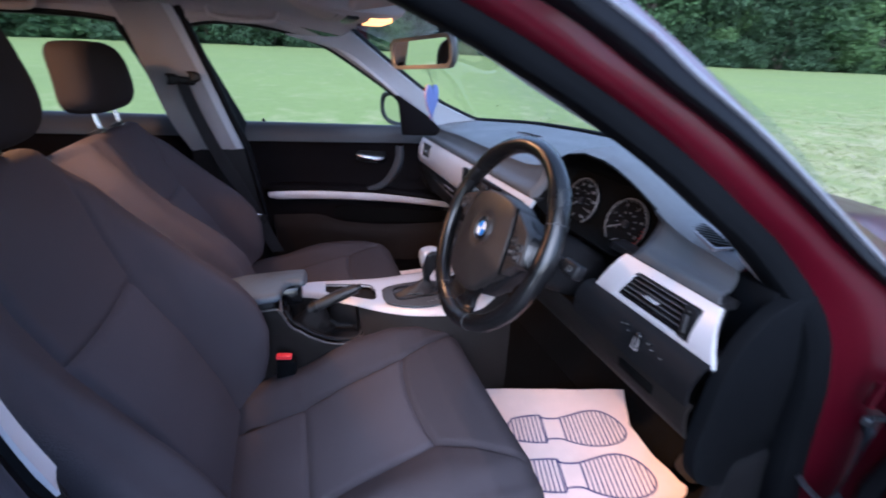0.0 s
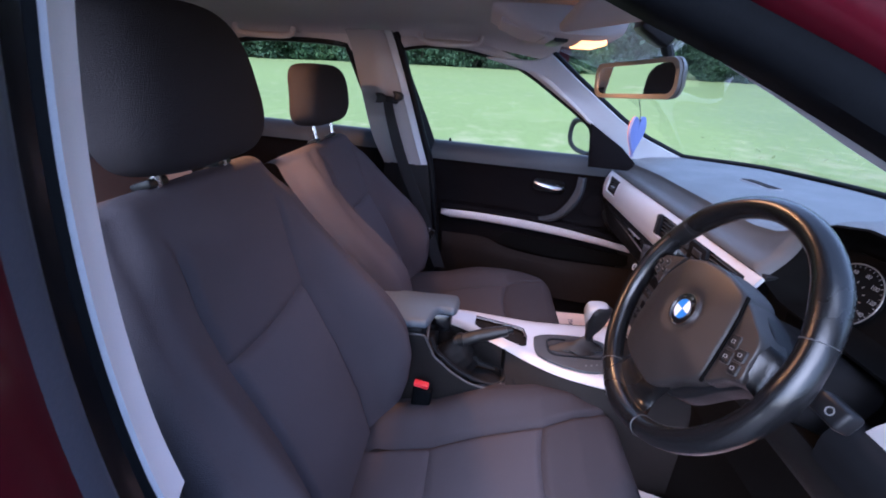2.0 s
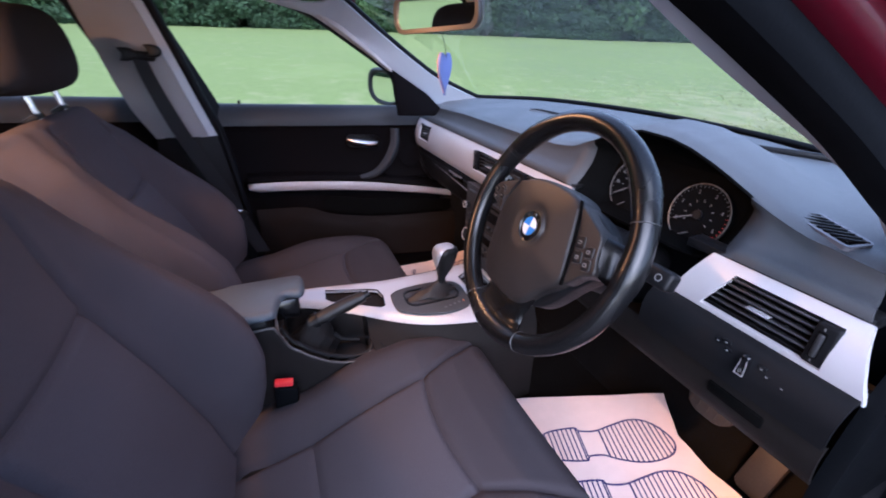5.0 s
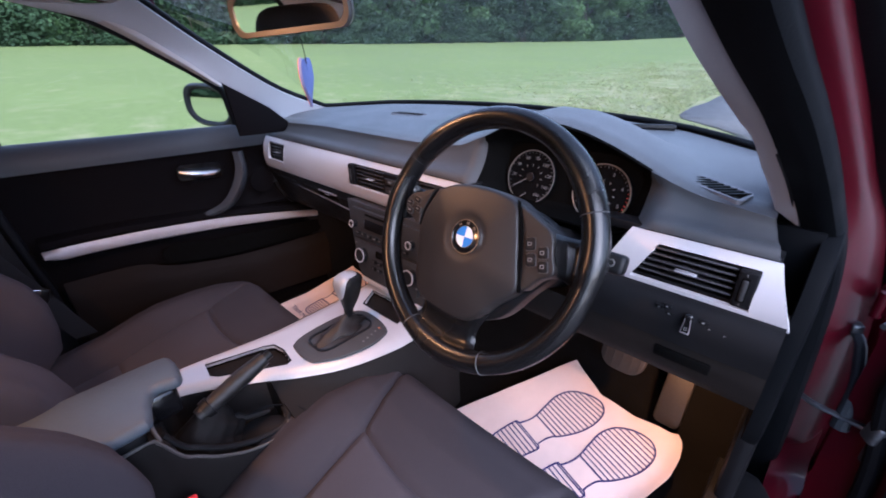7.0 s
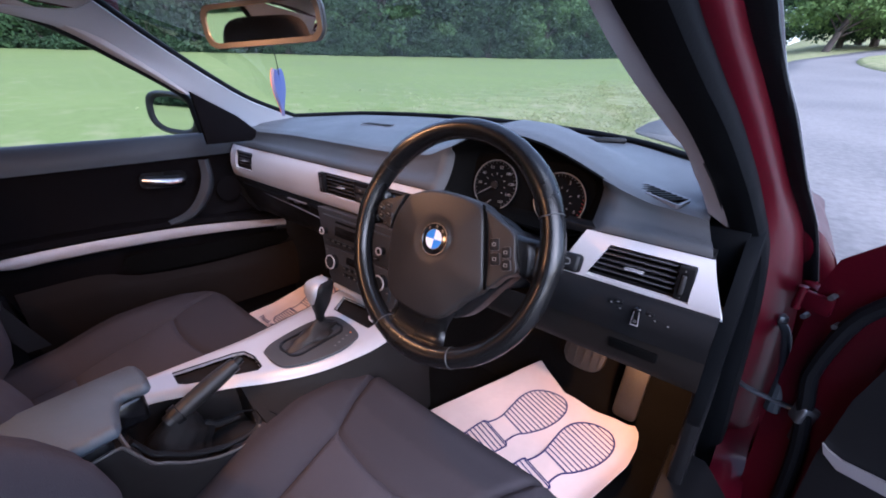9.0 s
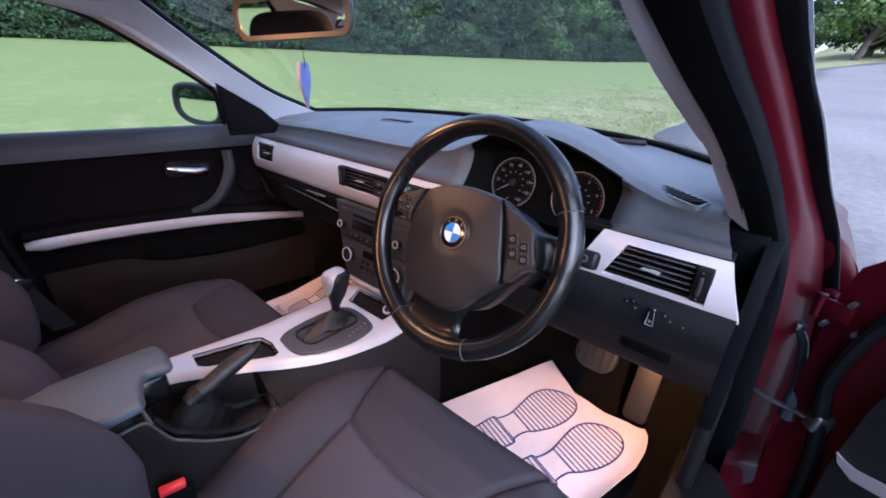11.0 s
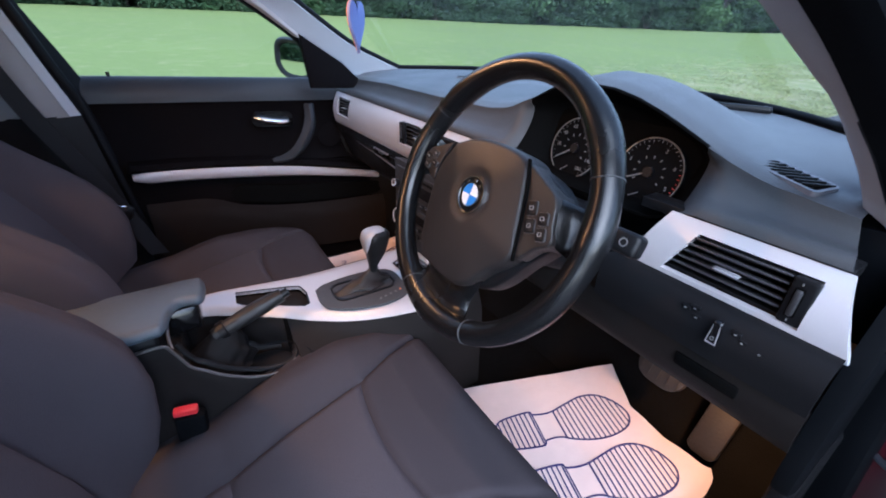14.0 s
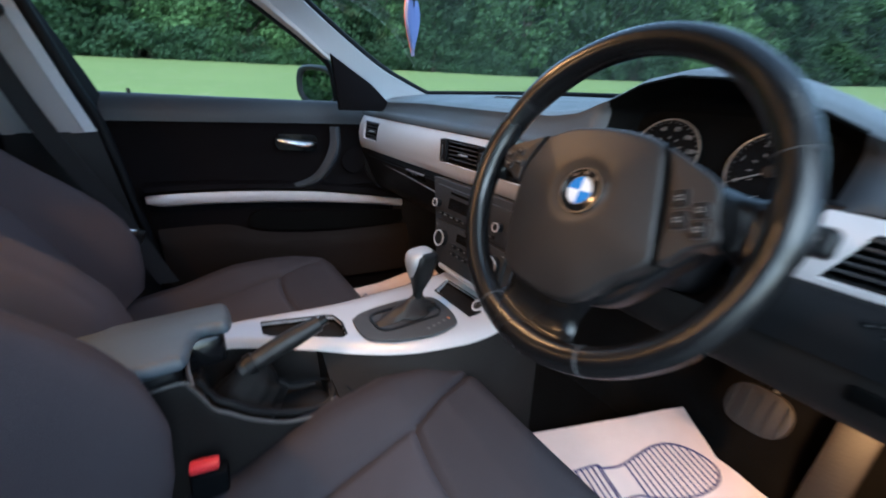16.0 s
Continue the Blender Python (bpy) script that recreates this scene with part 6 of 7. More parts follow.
part("badge_ring", frame_plate(disc(0.0246, 48), disc(0.0231, 48), 0.004, WM @ Matrix.Translation((-0.001, 0.001, BZ + 0.001))), SATIN, bd, "chrome badge ring")
part("badge_inner_ring", frame_plate(disc(0.0156, 40), disc(0.0147, 40), 0.002, WM @ Matrix.Translation((-0.001, 0.001, BZ + 0.0012))), SATIN, bd)
for q in range(4):
    o = [(0, 0)] + [(0.0147 * math.cos(radians(90 * q + 90 * k / 10)), 0.0147 * math.sin(radians(90 * q + 90 * k / 10))) for k in range(11)]
    part("quarter", plate(o, 0.001, WM @ Matrix.Translation((-0.001, 0.001, BZ + 0.001))), WHITE if q % 2 == 0 else BLUE, bd)
for a in (130, 90, 50):
    m_ = block((0.0050, 0.0036, 0.0006), (0.0193, 0, BZ + 0.0006), (0, 0, 90), 0)
    m_.transform(WM @ Matrix.Translation((-0.001, 0.001, 0)) @ pose(0, 0, 0, 0, 0, a))
    part("badge_mark", m_, SATIN, bd)
sc = thing("steering_column", (0.14, -0.36, 0.74), "black steering column shroud with stalks", "steering column")
part("shroud", loft([[WM @ Vector((a, b - 0.008, z)) for a, b in rounded(w, h, 0.03, 4)] for z, w, h in ((-0.026, 0.090, 0.085), (-0.07, 0.115, 0.100), (-0.16, 0.125, 0.110), (-0.25, 0.12, 0.11))], 16, 40, loop_v=True, caps=True), SOFT, sc, "black column shroud", 60)
for s, e in ((1, 0.185), (-1, 0.165)):
    st = part("stalk", tube([WM @ Vector(p) for p in ((s * 0.05, 0.012, -0.062), (s * 0.11, 0.018, -0.062), (s * (e - 0.035), 0.022, -0.060))], [0.008, 0.0075, 0.009], 16, 10), HARD, sc, "black control stalk")
    tp = block((0.040, 0.026, 0.022), bevel=0.006, seg=3)
    tp.transform(WM @ Matrix.Translation((s * (e - 0.012), 0.023, -0.060)))
    part("stalk_tip", tp, HARD, st)
    if s > 0:
        part("tip_mark", frame_plate(disc(0.005, 16), disc(0.0035, 16), 0.0006, WM @ Matrix.Translation((e - 0.008, 0.023, -0.0485))), DIALMARK, st)

# ---- pedals, mats, small things ----
pd = thing("pedals", (0.48, -0.52, 0.20), "worn black brake and accelerator pedals", "pedals")
bp = part("brake_pedal", plate(rounded(0.104, 0.084, 0.036), 0.014, basis((0.466, -0.464, 0.360), (0, -1, 0), (0.45, 0, 0.9)), 0.004), WOODY, pd, "ribbed rubber brake pedal")
for k in range(5):
    rb = block((0.003, 0.062, 0.002), bevel=0)
    rb.transform(basis((0.466, -0.464, 0.360), (0, -1, 0), (0.45, 0, 0.9)) @ Matrix.Translation((-0.04 + 0.02 * k, 0, 0.001)))
    part("rib", rb, WOODY, bp)
part("brake_arm", tube([(0.475, -0.470, 0.352), (0.52, -0.47, 0.42), (0.53, -0.47, 0.55)], 0.010, 12, 8), HARD, pd)
part("accelerator", plate(rounded(0.058, 0.195, 0.016), 0.014, basis((0.500, -0.586, 0.312), (0, -1, 0), (0.48, 0, 0.88)), 0.004), WOODY, pd, "long accelerator pedal")

MATZ = lambda x: 0.252 - 0.17 * (0.49 - x)


def paper_mat(name, a, u, v, w, h, prints, zf, words, label, fold=False):
    """A sheet of printed paper with soft folds: corner a, directions u and v."""
    m = thing(name, (*a, zf(a[0])), label, "floor mat", "paper mats")
    u, v = np.array(u) / np.linalg.norm(u), np.array(v) / np.linalg.norm(v)
    at = lambda s, t, dz=0.0: (a[0] + u[0] * s + v[0] * t, a[1] + u[1] * s + v[1] * t, zf(a[0] + u[0] * s + v[0] * t) + 0.004 * noise.noise((s * 9, t * 9, 3)) + dz)
    if fold:
        left, right = (lambda q: -0.10 * q), (lambda q: np.interp(q, [0, 0.015, 0.05, 0.10, 0.46], [0.292, 0.312, 0.332, 0.348, 0.37]))
        dent = lambda s: np.interp(s, [0, 0.06, 0.12, 0.17, 0.22, 0.30], [0, 0.020, 0.036, 0.029, 0.014, -0.004])
    else:
        left, right, dent = (lambda q: 0.0), (lambda q: w), (lambda s: 0.0)
    rows = []
    for k in np.linspace(0, 1, 40):
        row = []
        for q in np.linspace(0, h, 40):
            sx = left(q) + (right(q) - left(q)) * k
            lift = 0.014 * max(0, (k - 0.9) / 0.1) ** 2 + 0.008 * max(0, (0.04 - q) / 0.04) ** 2 * noise.noise((k * 5, 1, 2))
            row.append(at(sx, q + (1 - q / h) * dent(sx), lift))
        rows.append(row)
    part("sheet", thick(skin(rows), 0.001), PAPER, m, "white paper sheet with the lamp's pink put into its colour", 80)
    for n, (cs_, ct, ln, _, turn) in enumerate(prints):
        ct_, st_ = math.cos(radians(turn)), math.sin(radians(turn))
        put = lambda p, q: at(cs_ + p * ct_ - q * st_, ct + p * st_ + q * ct_, 0.0022)
        # outline: heel, waist, sole; q runs along the foot, p across it
        out = [(-0.036, -0.125), (-0.020, -0.139), (0, -0.142), (0.020, -0.139), (0.036, -0.125), (0.041, -0.090), (0.041, -0.055), (0.033, -0.050), (0.030, -0.015), (0.043, 0.030), (0.053, 0.070), (0.047, 0.106), (0.020, 0.134), (-0.014, 0.143), (-0.040, 0.126), (-0.053, 0.090), (-0.053, 0.050), (-0.042, 0.010), (-0.030, -0.018), (-0.032, -0.050), (-0.041, -0.055), (-0.041, -0.090), (-0.036, -0.125)]
        k = ln / 0.284
        oc = curve([(p * k, q * k, 0) for p, q in out], 130)
        f = part("footprint", tube([put(p, q) for p, q, _ in oc], 0.0022, 90, 5, False, True, 0.3), INK, m, "dark blue printed shoe sole")
        for q in np.arange(-0.130, 0.138, 0.0105):
            if -0.052 < q < -0.005:
                continue
            xs_ = [p for (p, qq, _), (p2, q2, _) in zip(oc[:-1], oc[1:]) if (qq - q * k) * (q2 - q * k) <= 0]
            if len(xs_) >= 2:
                part("line", tube([put(min(xs_), q * k), put((min(xs_) + max(xs_)) / 2, q * k), put(max(xs_), q * k)], 0.0017, 6, 4, False, False, 0.3), INK, f)
        for q in (-0.052, -0.005):
            xs_ = [p for (p, qq, _), (p2, q2, _) in zip(oc[:-1], oc[1:]) if (qq - q * k) * (q2 - q * k) <= 0]
            part("line", tube([put(min(xs_), q * k), put(max(xs_), q * k)], 0.0016, 6, 4, False, False, 0.3), INK, f)
    if words:
        cu = bpy.data.curves.new("words", "FONT")
        cu.body, cu.size, cu.extrude = words[0], 0.026, 0.0002
        tmp = bpy.data.objects.new("words", cu)
        me = bpy.data.meshes.new_from_object(tmp)
        bpy.data.objects.remove(tmp)
        bm = bmesh.new()
        bm.from_mesh(me)
        p0 = at(*words[1])
        bm.transform(basis((p0[0], p0[1], p0[2] + 0.004), words[2], words[3]))
        part("words", bm, INK, m, "dark blue printed words")
    return m


paper_mat("paper_mat", (0.494, -0.340), (-0.080, -0.297), (-0.33, 0.13), 0.310, 0.46, [(0.117, 0.199, 0.288, 1, 182), (0.248, 0.193, 0.288, 1, 183)], MATZ, None, "white disposable paper floor mat with printed soles", True)
paper_mat("paper_mat", (0.42, 0.30), (0.02, 1), (-1, 0.02), 0.33, 0.42, [(0.10, 0.145, 0.255, 1, 180), (0.225, 0.145, 0.255, 1, 180)], lambda x: 0.185 + 0.15 * max(0, x - 0.2), ("Thank you", (0.30, 0.30), (0, -1, 0), (1, 0, 0)), "white disposable paper mat in the passenger footwell")

fl = thing("footwell_lamp", (0.36, -0.60, 0.525), "small glowing amber footwell lamp", "lamp", "footwell lamps")
part("lens", block((0.03, 0.05, 0.010), (0.36, -0.60, 0.531), bevel=0.003), FOOTGLOW, fl)
fl = thing("footwell_lamp", (0.34, 0.36, 0.50), "small glowing amber footwell lamp", "lamp", "footwell lamps")
part("lens", block((0.03, 0.05, 0.010), (0.34, 0.36, 0.507), bevel=0.003), FOOTGLOW, fl)

# ---- overhead ----
dl = thing("dome_light", (-0.17, -0.02, 1.17), "grey overhead console with glowing amber courtesy light", "dome light")
part("console", loft([[(x, yy, zz) for yy, zz in ((-w, 1.205), (-w, z + 0.012), (-w + 0.02, z), (0, z - 0.004), (w - 0.02, z), (w, z + 0.012), (w, 1.205))] for x, w, z in ((-0.30, 0.095, 1.195), (-0.24, 0.105, 1.168), (-0.16, 0.100, 1.158), (-0.10, 0.085, 1.156), (-0.065, 0.070, 1.170))], 16, 20, caps=True), LINER, dl, "grey overhead console")
part("lens", block((0.045, 0.110, 0.010), (-0.118, -0.020, 1.155), bevel=0.004, seg=3), AMBER, dl, "glowing warm lens")
part("switch_bank", block((0.026, 0.12, 0.012), (-0.175, -0.015, 1.158), bevel=0.004), HARD, dl)
part("glasses_box", block((0.10, 0.13, 0.012), (-0.235, -0.02, 1.172), (0, 14, 0), 0.006), LINER, dl)
for k in range(6):
    part("dot", block((0.004, 0.004, 0.004), (-0.205, -0.075 + 0.022 * k, 1.160), bevel=0), HARD, dl)
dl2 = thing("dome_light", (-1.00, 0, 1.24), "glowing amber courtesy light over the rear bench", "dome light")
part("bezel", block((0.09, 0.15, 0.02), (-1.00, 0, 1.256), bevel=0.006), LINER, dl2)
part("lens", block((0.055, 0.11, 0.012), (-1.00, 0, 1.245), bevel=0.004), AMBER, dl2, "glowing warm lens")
for side in (1, -1):
    sv = thing("sun_visor", (-0.10, side * 0.36, 1.18), "pale grey folded sun visor", "sun visor", "sun visors")
    part("flap", block((0.15, 0.40, 0.018), (-0.118, side * 0.320, 1.196), (side * 4, -10, 0), 0.008, 3), LINER, sv)
rv = thing("rear_view_mirror", (0.05, -0.0, 1.10), "black-backed rear view mirror hung from the windscreen", "mirror")
RM = basis((-0.012, 0.006, 1.100), (0.30, -0.954, 0.04), (-0.06, -0.03, 1))
rowsm = []
for z, s in ((-0.030, 0.55), (-0.024, 0.85), (-0.008, 0.98), (0.0, 1.0), (0.002, 0.97)):
    rowsm.append([RM @ Vector((x * s, y * s, z)) for x, y in rounded(0.258, 0.070, 0.024, 6)])
part("housing", skin(rowsm, loop_v=True, caps=True), BEZEL, rv, "grey-black mirror housing", 60)
part("bezel", frame_plate(rounded(0.254, 0.068, 0.023, 6), rounded(0.236, 0.052, 0.019, 6), 0.006, RM @ Matrix.Translation((0, 0, 0.0065))), BEZEL, rv, "lamp-lit mirror bezel")
part("mirror_face", plate(rounded(0.236, 0.052, 0.019, 6), 0.001, RM @ Matrix.Translation((0, 0, 0.0045))), MIRROR, rv, "silvered mirror glass")
part("stem", tube([RM @ Vector((0, 0.01, -0.025)), (0.045, 0.01, 1.135), (0.020, 0.0, 1.185)], 0.011, 12, 10), HARD, rv)
part("sensor_box", block((0.07, 0.06, 0.05), (0.010, 0.0, 1.192), (0, 30, 0), 0.012), HARD, rv)

ht = thing("air_freshener", (0.038, 0.052, 0.94), "blue felt heart hanging on a thread", "air freshener")
hp = [(16 * math.sin(t) ** 3, 13 * math.cos(t) - 5 * math.cos(2 * t) - 2 * math.cos(3 * t) - math.cos(4 * t)) for t in np.linspace(0, 2 * math.pi, 50, endpoint=False)]
HM = basis((0.038, 0.060, 0.993), (0.77, 0.63, 0), (0, 0, 1))
part("heart", plate([(x * 0.00180, y * 0.0030) for x, y in hp], 0.006, HM, 0.0015), FELT, ht, "blue felt heart")
part("edge", tube([HM @ Vector((x * 0.00182, y * 0.00304, -0.006)) for x, y in hp[28:46]], 0.0005, 50, 6, False), ORANGE, ht)
part("thread", tube([(0.038, 0.060, 1.018), (0.025, 0.040, 1.045), (0.005, 0.015, 1.075)], 0.0008, 12, 5), HARD, ht)

for x, y, z in ((-0.42, 0.585, 1.205),):
    gh = thing("grab_handle", (x, y, z), "grey roof grab handle folded up", "grab handle")
    part("grip", tube([(x - 0.10, y, z + 0.008), (x - 0.085, y - 0.006, z - 0.018), (x, y - 0.010, z - 0.024), (x + 0.085, y - 0.004, z - 0.020), (x + 0.10, y, z + 0.004)], 0.009, 24, 10), LINER, gh)
    gh2 = copy_thing(gh, Matrix.Translation((x - 0.62, y, z)))
    CARTHINGS.append(gh2)


# ---- outdoors ----
def rise(x, y):
    s = lambda a, b, v: (lambda t: t * t * (3 - 2 * t))(min(max((v - a) / (b - a), 0), 1))
    return 2.0 * s(15, 95, x) * (1 - 0.92 * s(2, 42, y)) + 1.6 * s(12, 80, x) * (1 - s(-2, 8, y)) + 5.0 * s(75, 150, x) * (1 - s(-2, 14, y))


def leafy(name, colour, vary):
    m = material(name, colour, 0.75, vary=vary, scale=3, blotch=0.6, spec=0.2)
    n, l = m.node_tree.nodes, m.node_tree.links
    g, mr, mul = n.new("ShaderNodeNewGeometry"), n.new("ShaderNodeMapRange"), n.new("ShaderNodeVectorMath")
    mr.inputs["To Min"].default_value, mr.inputs["To Max"].default_value = 0.72, 1.30
    l.new(g.outputs["Random Per Island"], mr.inputs["Value"])
    mul.operation = "SCALE"
    b = n["Principled BSDF"]
    src = b.inputs["Base Color"].links[0].from_socket
    l.new(src, mul.inputs[0])
    l.new(mr.outputs[0], mul.inputs["Scale"])
    l.new(mul.outputs[0], b.inputs["Base Color"])
    return m


LEAF = [leafy("leaves_dark", (0.026, 0.050, 0.022), 0.3), leafy("leaves_mid", (0.038, 0.072, 0.027), 0.3), leafy("leaves_bright", (0.062, 0.110, 0.038), 0.3)]
BRIGHTLEAF = leafy("leaves_sunlit", (0.105, 0.165, 0.050), 0.3)
BARK = material("bark", (0.065, 0.050, 0.040), 0.9, grain=0.6, scale=12, vary=0.3, blotch=2)


def grass_material():
    m = material("meadow_grass", (0.190, 0.236, 0.080), 0.9, grain=0.3, scale=9, vary=0.16, blotch=0.13, spec=0.1)
    n, l = m.node_tree.nodes, m.node_tree.links
    b = n["Principled BSDF"]
    tc, no, cr, mix = n.new("ShaderNodeTexCoord"), n.new("ShaderNodeTexNoise"), n.new("ShaderNodeMapRange"), n.new("ShaderNodeMix")
    no.inputs["Scale"].default_value, no.inputs["Detail"].default_value = 2.2, 6
    l.new(tc.outputs["Object"], no.inputs["Vector"])
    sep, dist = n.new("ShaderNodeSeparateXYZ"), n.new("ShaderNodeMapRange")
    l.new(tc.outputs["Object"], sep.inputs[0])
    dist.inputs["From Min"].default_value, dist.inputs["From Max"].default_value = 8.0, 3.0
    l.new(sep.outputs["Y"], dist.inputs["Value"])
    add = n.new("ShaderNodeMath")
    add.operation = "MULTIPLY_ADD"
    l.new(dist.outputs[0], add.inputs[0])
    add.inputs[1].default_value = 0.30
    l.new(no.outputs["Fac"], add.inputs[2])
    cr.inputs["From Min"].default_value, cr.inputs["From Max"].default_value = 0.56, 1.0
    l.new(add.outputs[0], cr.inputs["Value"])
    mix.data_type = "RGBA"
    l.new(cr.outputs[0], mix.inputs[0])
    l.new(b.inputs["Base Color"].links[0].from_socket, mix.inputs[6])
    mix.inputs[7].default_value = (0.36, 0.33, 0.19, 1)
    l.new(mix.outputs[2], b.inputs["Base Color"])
    return m


def flat_piece(name, bm, mat, label, category, kind="structure"):
    me = bpy.data.meshes.new(name)
    bm.to_mesh(me)
    bm.free()
    me.materials.append(mat)
    me.shade_smooth()
    return tagged(new(name, me), label, category, kind=kind)


gx = np.r_[-3000, -800, -300, -120, np.linspace(-60, 120, 61), 160, 300, 800, 3000]
gy = np.r_[-3000, -800, -300, -120, np.linspace(-60, 90, 51), 120, 300, 800, 3000]
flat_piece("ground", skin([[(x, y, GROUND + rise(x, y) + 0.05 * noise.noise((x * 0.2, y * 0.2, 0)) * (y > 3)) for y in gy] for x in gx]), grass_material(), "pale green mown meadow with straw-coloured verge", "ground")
TARMAC = material("grey_asphalt", (0.205, 0.188, 0.174), 0.85, grain=0.6, scale=14, vary=0.34, blotch=0.28)
# the tarmac: its left edge runs straight on and then bends away to the right round a grass island
EDGE = [(-300, -0.7), (-40, -0.7), (0, -0.6), (3.5, -0.45), (5.6, -0.1), (6.6, 0.5), (7.3, 1.3), (8.6, 1.5), (14, 1.38), (30, 1.3), (40, 1.2), (45, 0.8), (48.6, -1.0), (57, -3.8), (63, -5.7), (80, -11), (96, -18)]
rows = []
for q in [(x, float(np.interp(x, *zip(*EDGE)))) for x in np.r_[-300, -120, np.linspace(-40, 2, 30), np.linspace(2.3, 12, 50), np.linspace(12.6, 96, 90)]]:
    wob = 0.05 * math.sin(q[0] * 1.9) * (q[0] < 40)
    rows.append([(q[0] - 0.12 * w, y, GROUND + rise(q[0] - 0.12 * w, y) + 0.03) for w, y in ((w, q[1] + wob - w) for w in np.linspace(0, 30, 24))])
flat_piece("road", thick(skin(rows), -0.05), TARMAC, "worn pale grey park road bending away", "road")
isl = [(34.3 + 8.5 + 8.6 * math.cos(a) * (1 + 0.06 * math.sin(3 * a)), -6.6 + 3.9 * math.sin(a) * (1 + 0.05 * math.cos(2 * a))) for a in np.linspace(0, 2 * math.pi, 40, endpoint=False)]
bm = skin([[(42.8 + (x - 42.8) * k, -6.6 + (y + 6.6) * k, GROUND + rise(42.8 + (x - 42.8) * k, -6.6 + (y + 6.6) * k) + 0.02 + h) for x, y in isl] for k, h in ((1.0, 0.0), (0.99, 0.09), (0.9, 0.16), (0.5, 0.22), (0.02, 0.25))], loop_v=True)
flat_piece("ground_island", bm, grass_material(), "mown grass island in the road fork", "ground")


def verge_grass():
    """Tall straw-coloured blades along the verge."""
    r = np.random.default_rng(21)
    v, f = [], []
    for _ in range(30000):
        x = 1.2 + 21 * r.uniform() ** 0.75
        y = np.interp(x, [1.2, 2.4, 5.6, 7.3, 9], [1.2, -0.30, 0.0, 1.4, 1.6]) + abs(r.normal()) * 2.6
        if noise.noise((x * 0.5, y * 0.8, 4)) < r.uniform(-0.5, 0.35):
            continue
        h, a = r.uniform(0.02, 0.065), r.uniform(0, 2 * math.pi)
        z, w = GROUND + rise(x, y) - 0.005, 0.004
        dx, dy = math.cos(a) * w, math.sin(a) * w
        lx, ly = r.normal() * 0.03, r.normal() * 0.03
        i = len(v)
        v += [(x - dx, y - dy, z), (x + dx, y + dy, z), (x + lx * 0.6, y + ly * 0.6, z + h * 0.75), (x + lx * 1.6, y + ly * 1.6, z + h)]
        f += [(i, i + 1, i + 2), (i + 2, i + 1, i + 3)]
    me = bpy.data.meshes.new("verge_grass")
    me.from_pydata(v, [], f)
    me.materials.append(STRAW)
    return tagged(new("verge_grass", me), "tall straw-coloured grass along the road verge", "grass", kind="stuff")


STRAW = leafy("straw_grass", (0.24, 0.262, 0.118), 0.15)
verge_grass()


def leaf_cloud(bm_v, bm_f, centre, radius, count, size, rng):
    """Adds small bent leaf sprays round a centre."""
    for _ in range(count):
        d = rng.normal(size=3)
        d /= np.linalg.norm(d)
        p = np.array(centre) + d * np.array(radius) * rng.uniform(0.55, 1.05)
        a = rng.normal(size=3)
        a /= np.linalg.norm(a)
        b = np.cross(a, d + 0.4 * rng.normal(size=3))
        b /= max(np.linalg.norm(b), 1e-6)
        s = size * rng.uniform(0.5, 1.3)
        i = len(bm_v)
        bm_v += [tuple(p - a * s), tuple(p + b * s * 0.6), tuple(p + a * s), tuple(p - b * s * 0.6 + d * s * 0.35)]
        bm_f += [(i, i + 1, i + 2), (i, i + 2, i + 3)]


def tree(height, spread, seed, mat, label, bare=0.28, clumps=26, leaves=110, size=0.34, crook=0.6):
    rng = np.random.default_rng(seed)
    t = thing("tree", (0, 0, 0), label, "tree", "trees", car=False)
    top = np.array((rng.uniform(-1, 1) * crook, rng.uniform(-1, 1) * crook, height * 0.72))
    stem = [(0, 0, -0.3), tuple(top * 0.35 + rng.uniform(-0.2, 0.2, 3)), tuple(top * 0.7), tuple(top)]
    bms = [tube(stem, [height * 0.035, height * 0.026, height * 0.018, height * 0.008], 16, 9)]
    v, f = [], []
    for k in range(clumps):
        a = rng.uniform(0, 2 * math.pi)
        h = rng.uniform(bare, 0.98)
        r = spread * math.sqrt(max(0.05, 1 - ((h - 0.52) / 0.5) ** 2)) * rng.uniform(0.35, 1.0)
        c = np.array((math.cos(a) * r, math.sin(a) * r, h * height)) + top * np.array((h, h, 0))
        if k % 3 == 0:
            s0 = curve(stem, 20)[int(np.clip((h * 0.75) * 19, 3, 18))]
            bms.append(tube([tuple(s0), tuple((s0 + c) / 2 + np.array((0, 0, 0.2))), tuple(c)], [height * 0.010, height * 0.006, height * 0.003], 8, 6))
        leaf_cloud(v, f, c, (spread * 0.42, spread * 0.42, height * 0.11), leaves, size, rng)
    part("trunk", join(*bms), BARK, t, "grey-brown trunk and limbs")
    me = bpy.data.meshes.new("crown")
    me.from_pydata(v, [], f)
    me.materials.append(mat)
    cr = tagged(new("crown", me), "ragged leafy crown")
    cr.parent = t
    return t


TREES = [tree(15, 5.2, 11, LEAF[0], "tall broad-leaved tree at the wood's edge", 0.12, 44, 260, 0.27), tree(13, 4.6, 12, LEAF[1], "broad-leaved tree at the wood's edge", 0.10, 38, 260, 0.26), tree(11, 4.2, 13, LEAF[2], "lighter green tree at the wood's edge", 0.08, 34, 260, 0.24), tree(17, 5.6, 14, LEAF[0], "tall dark tree in the wood", 0.10, 44, 260, 0.30)]
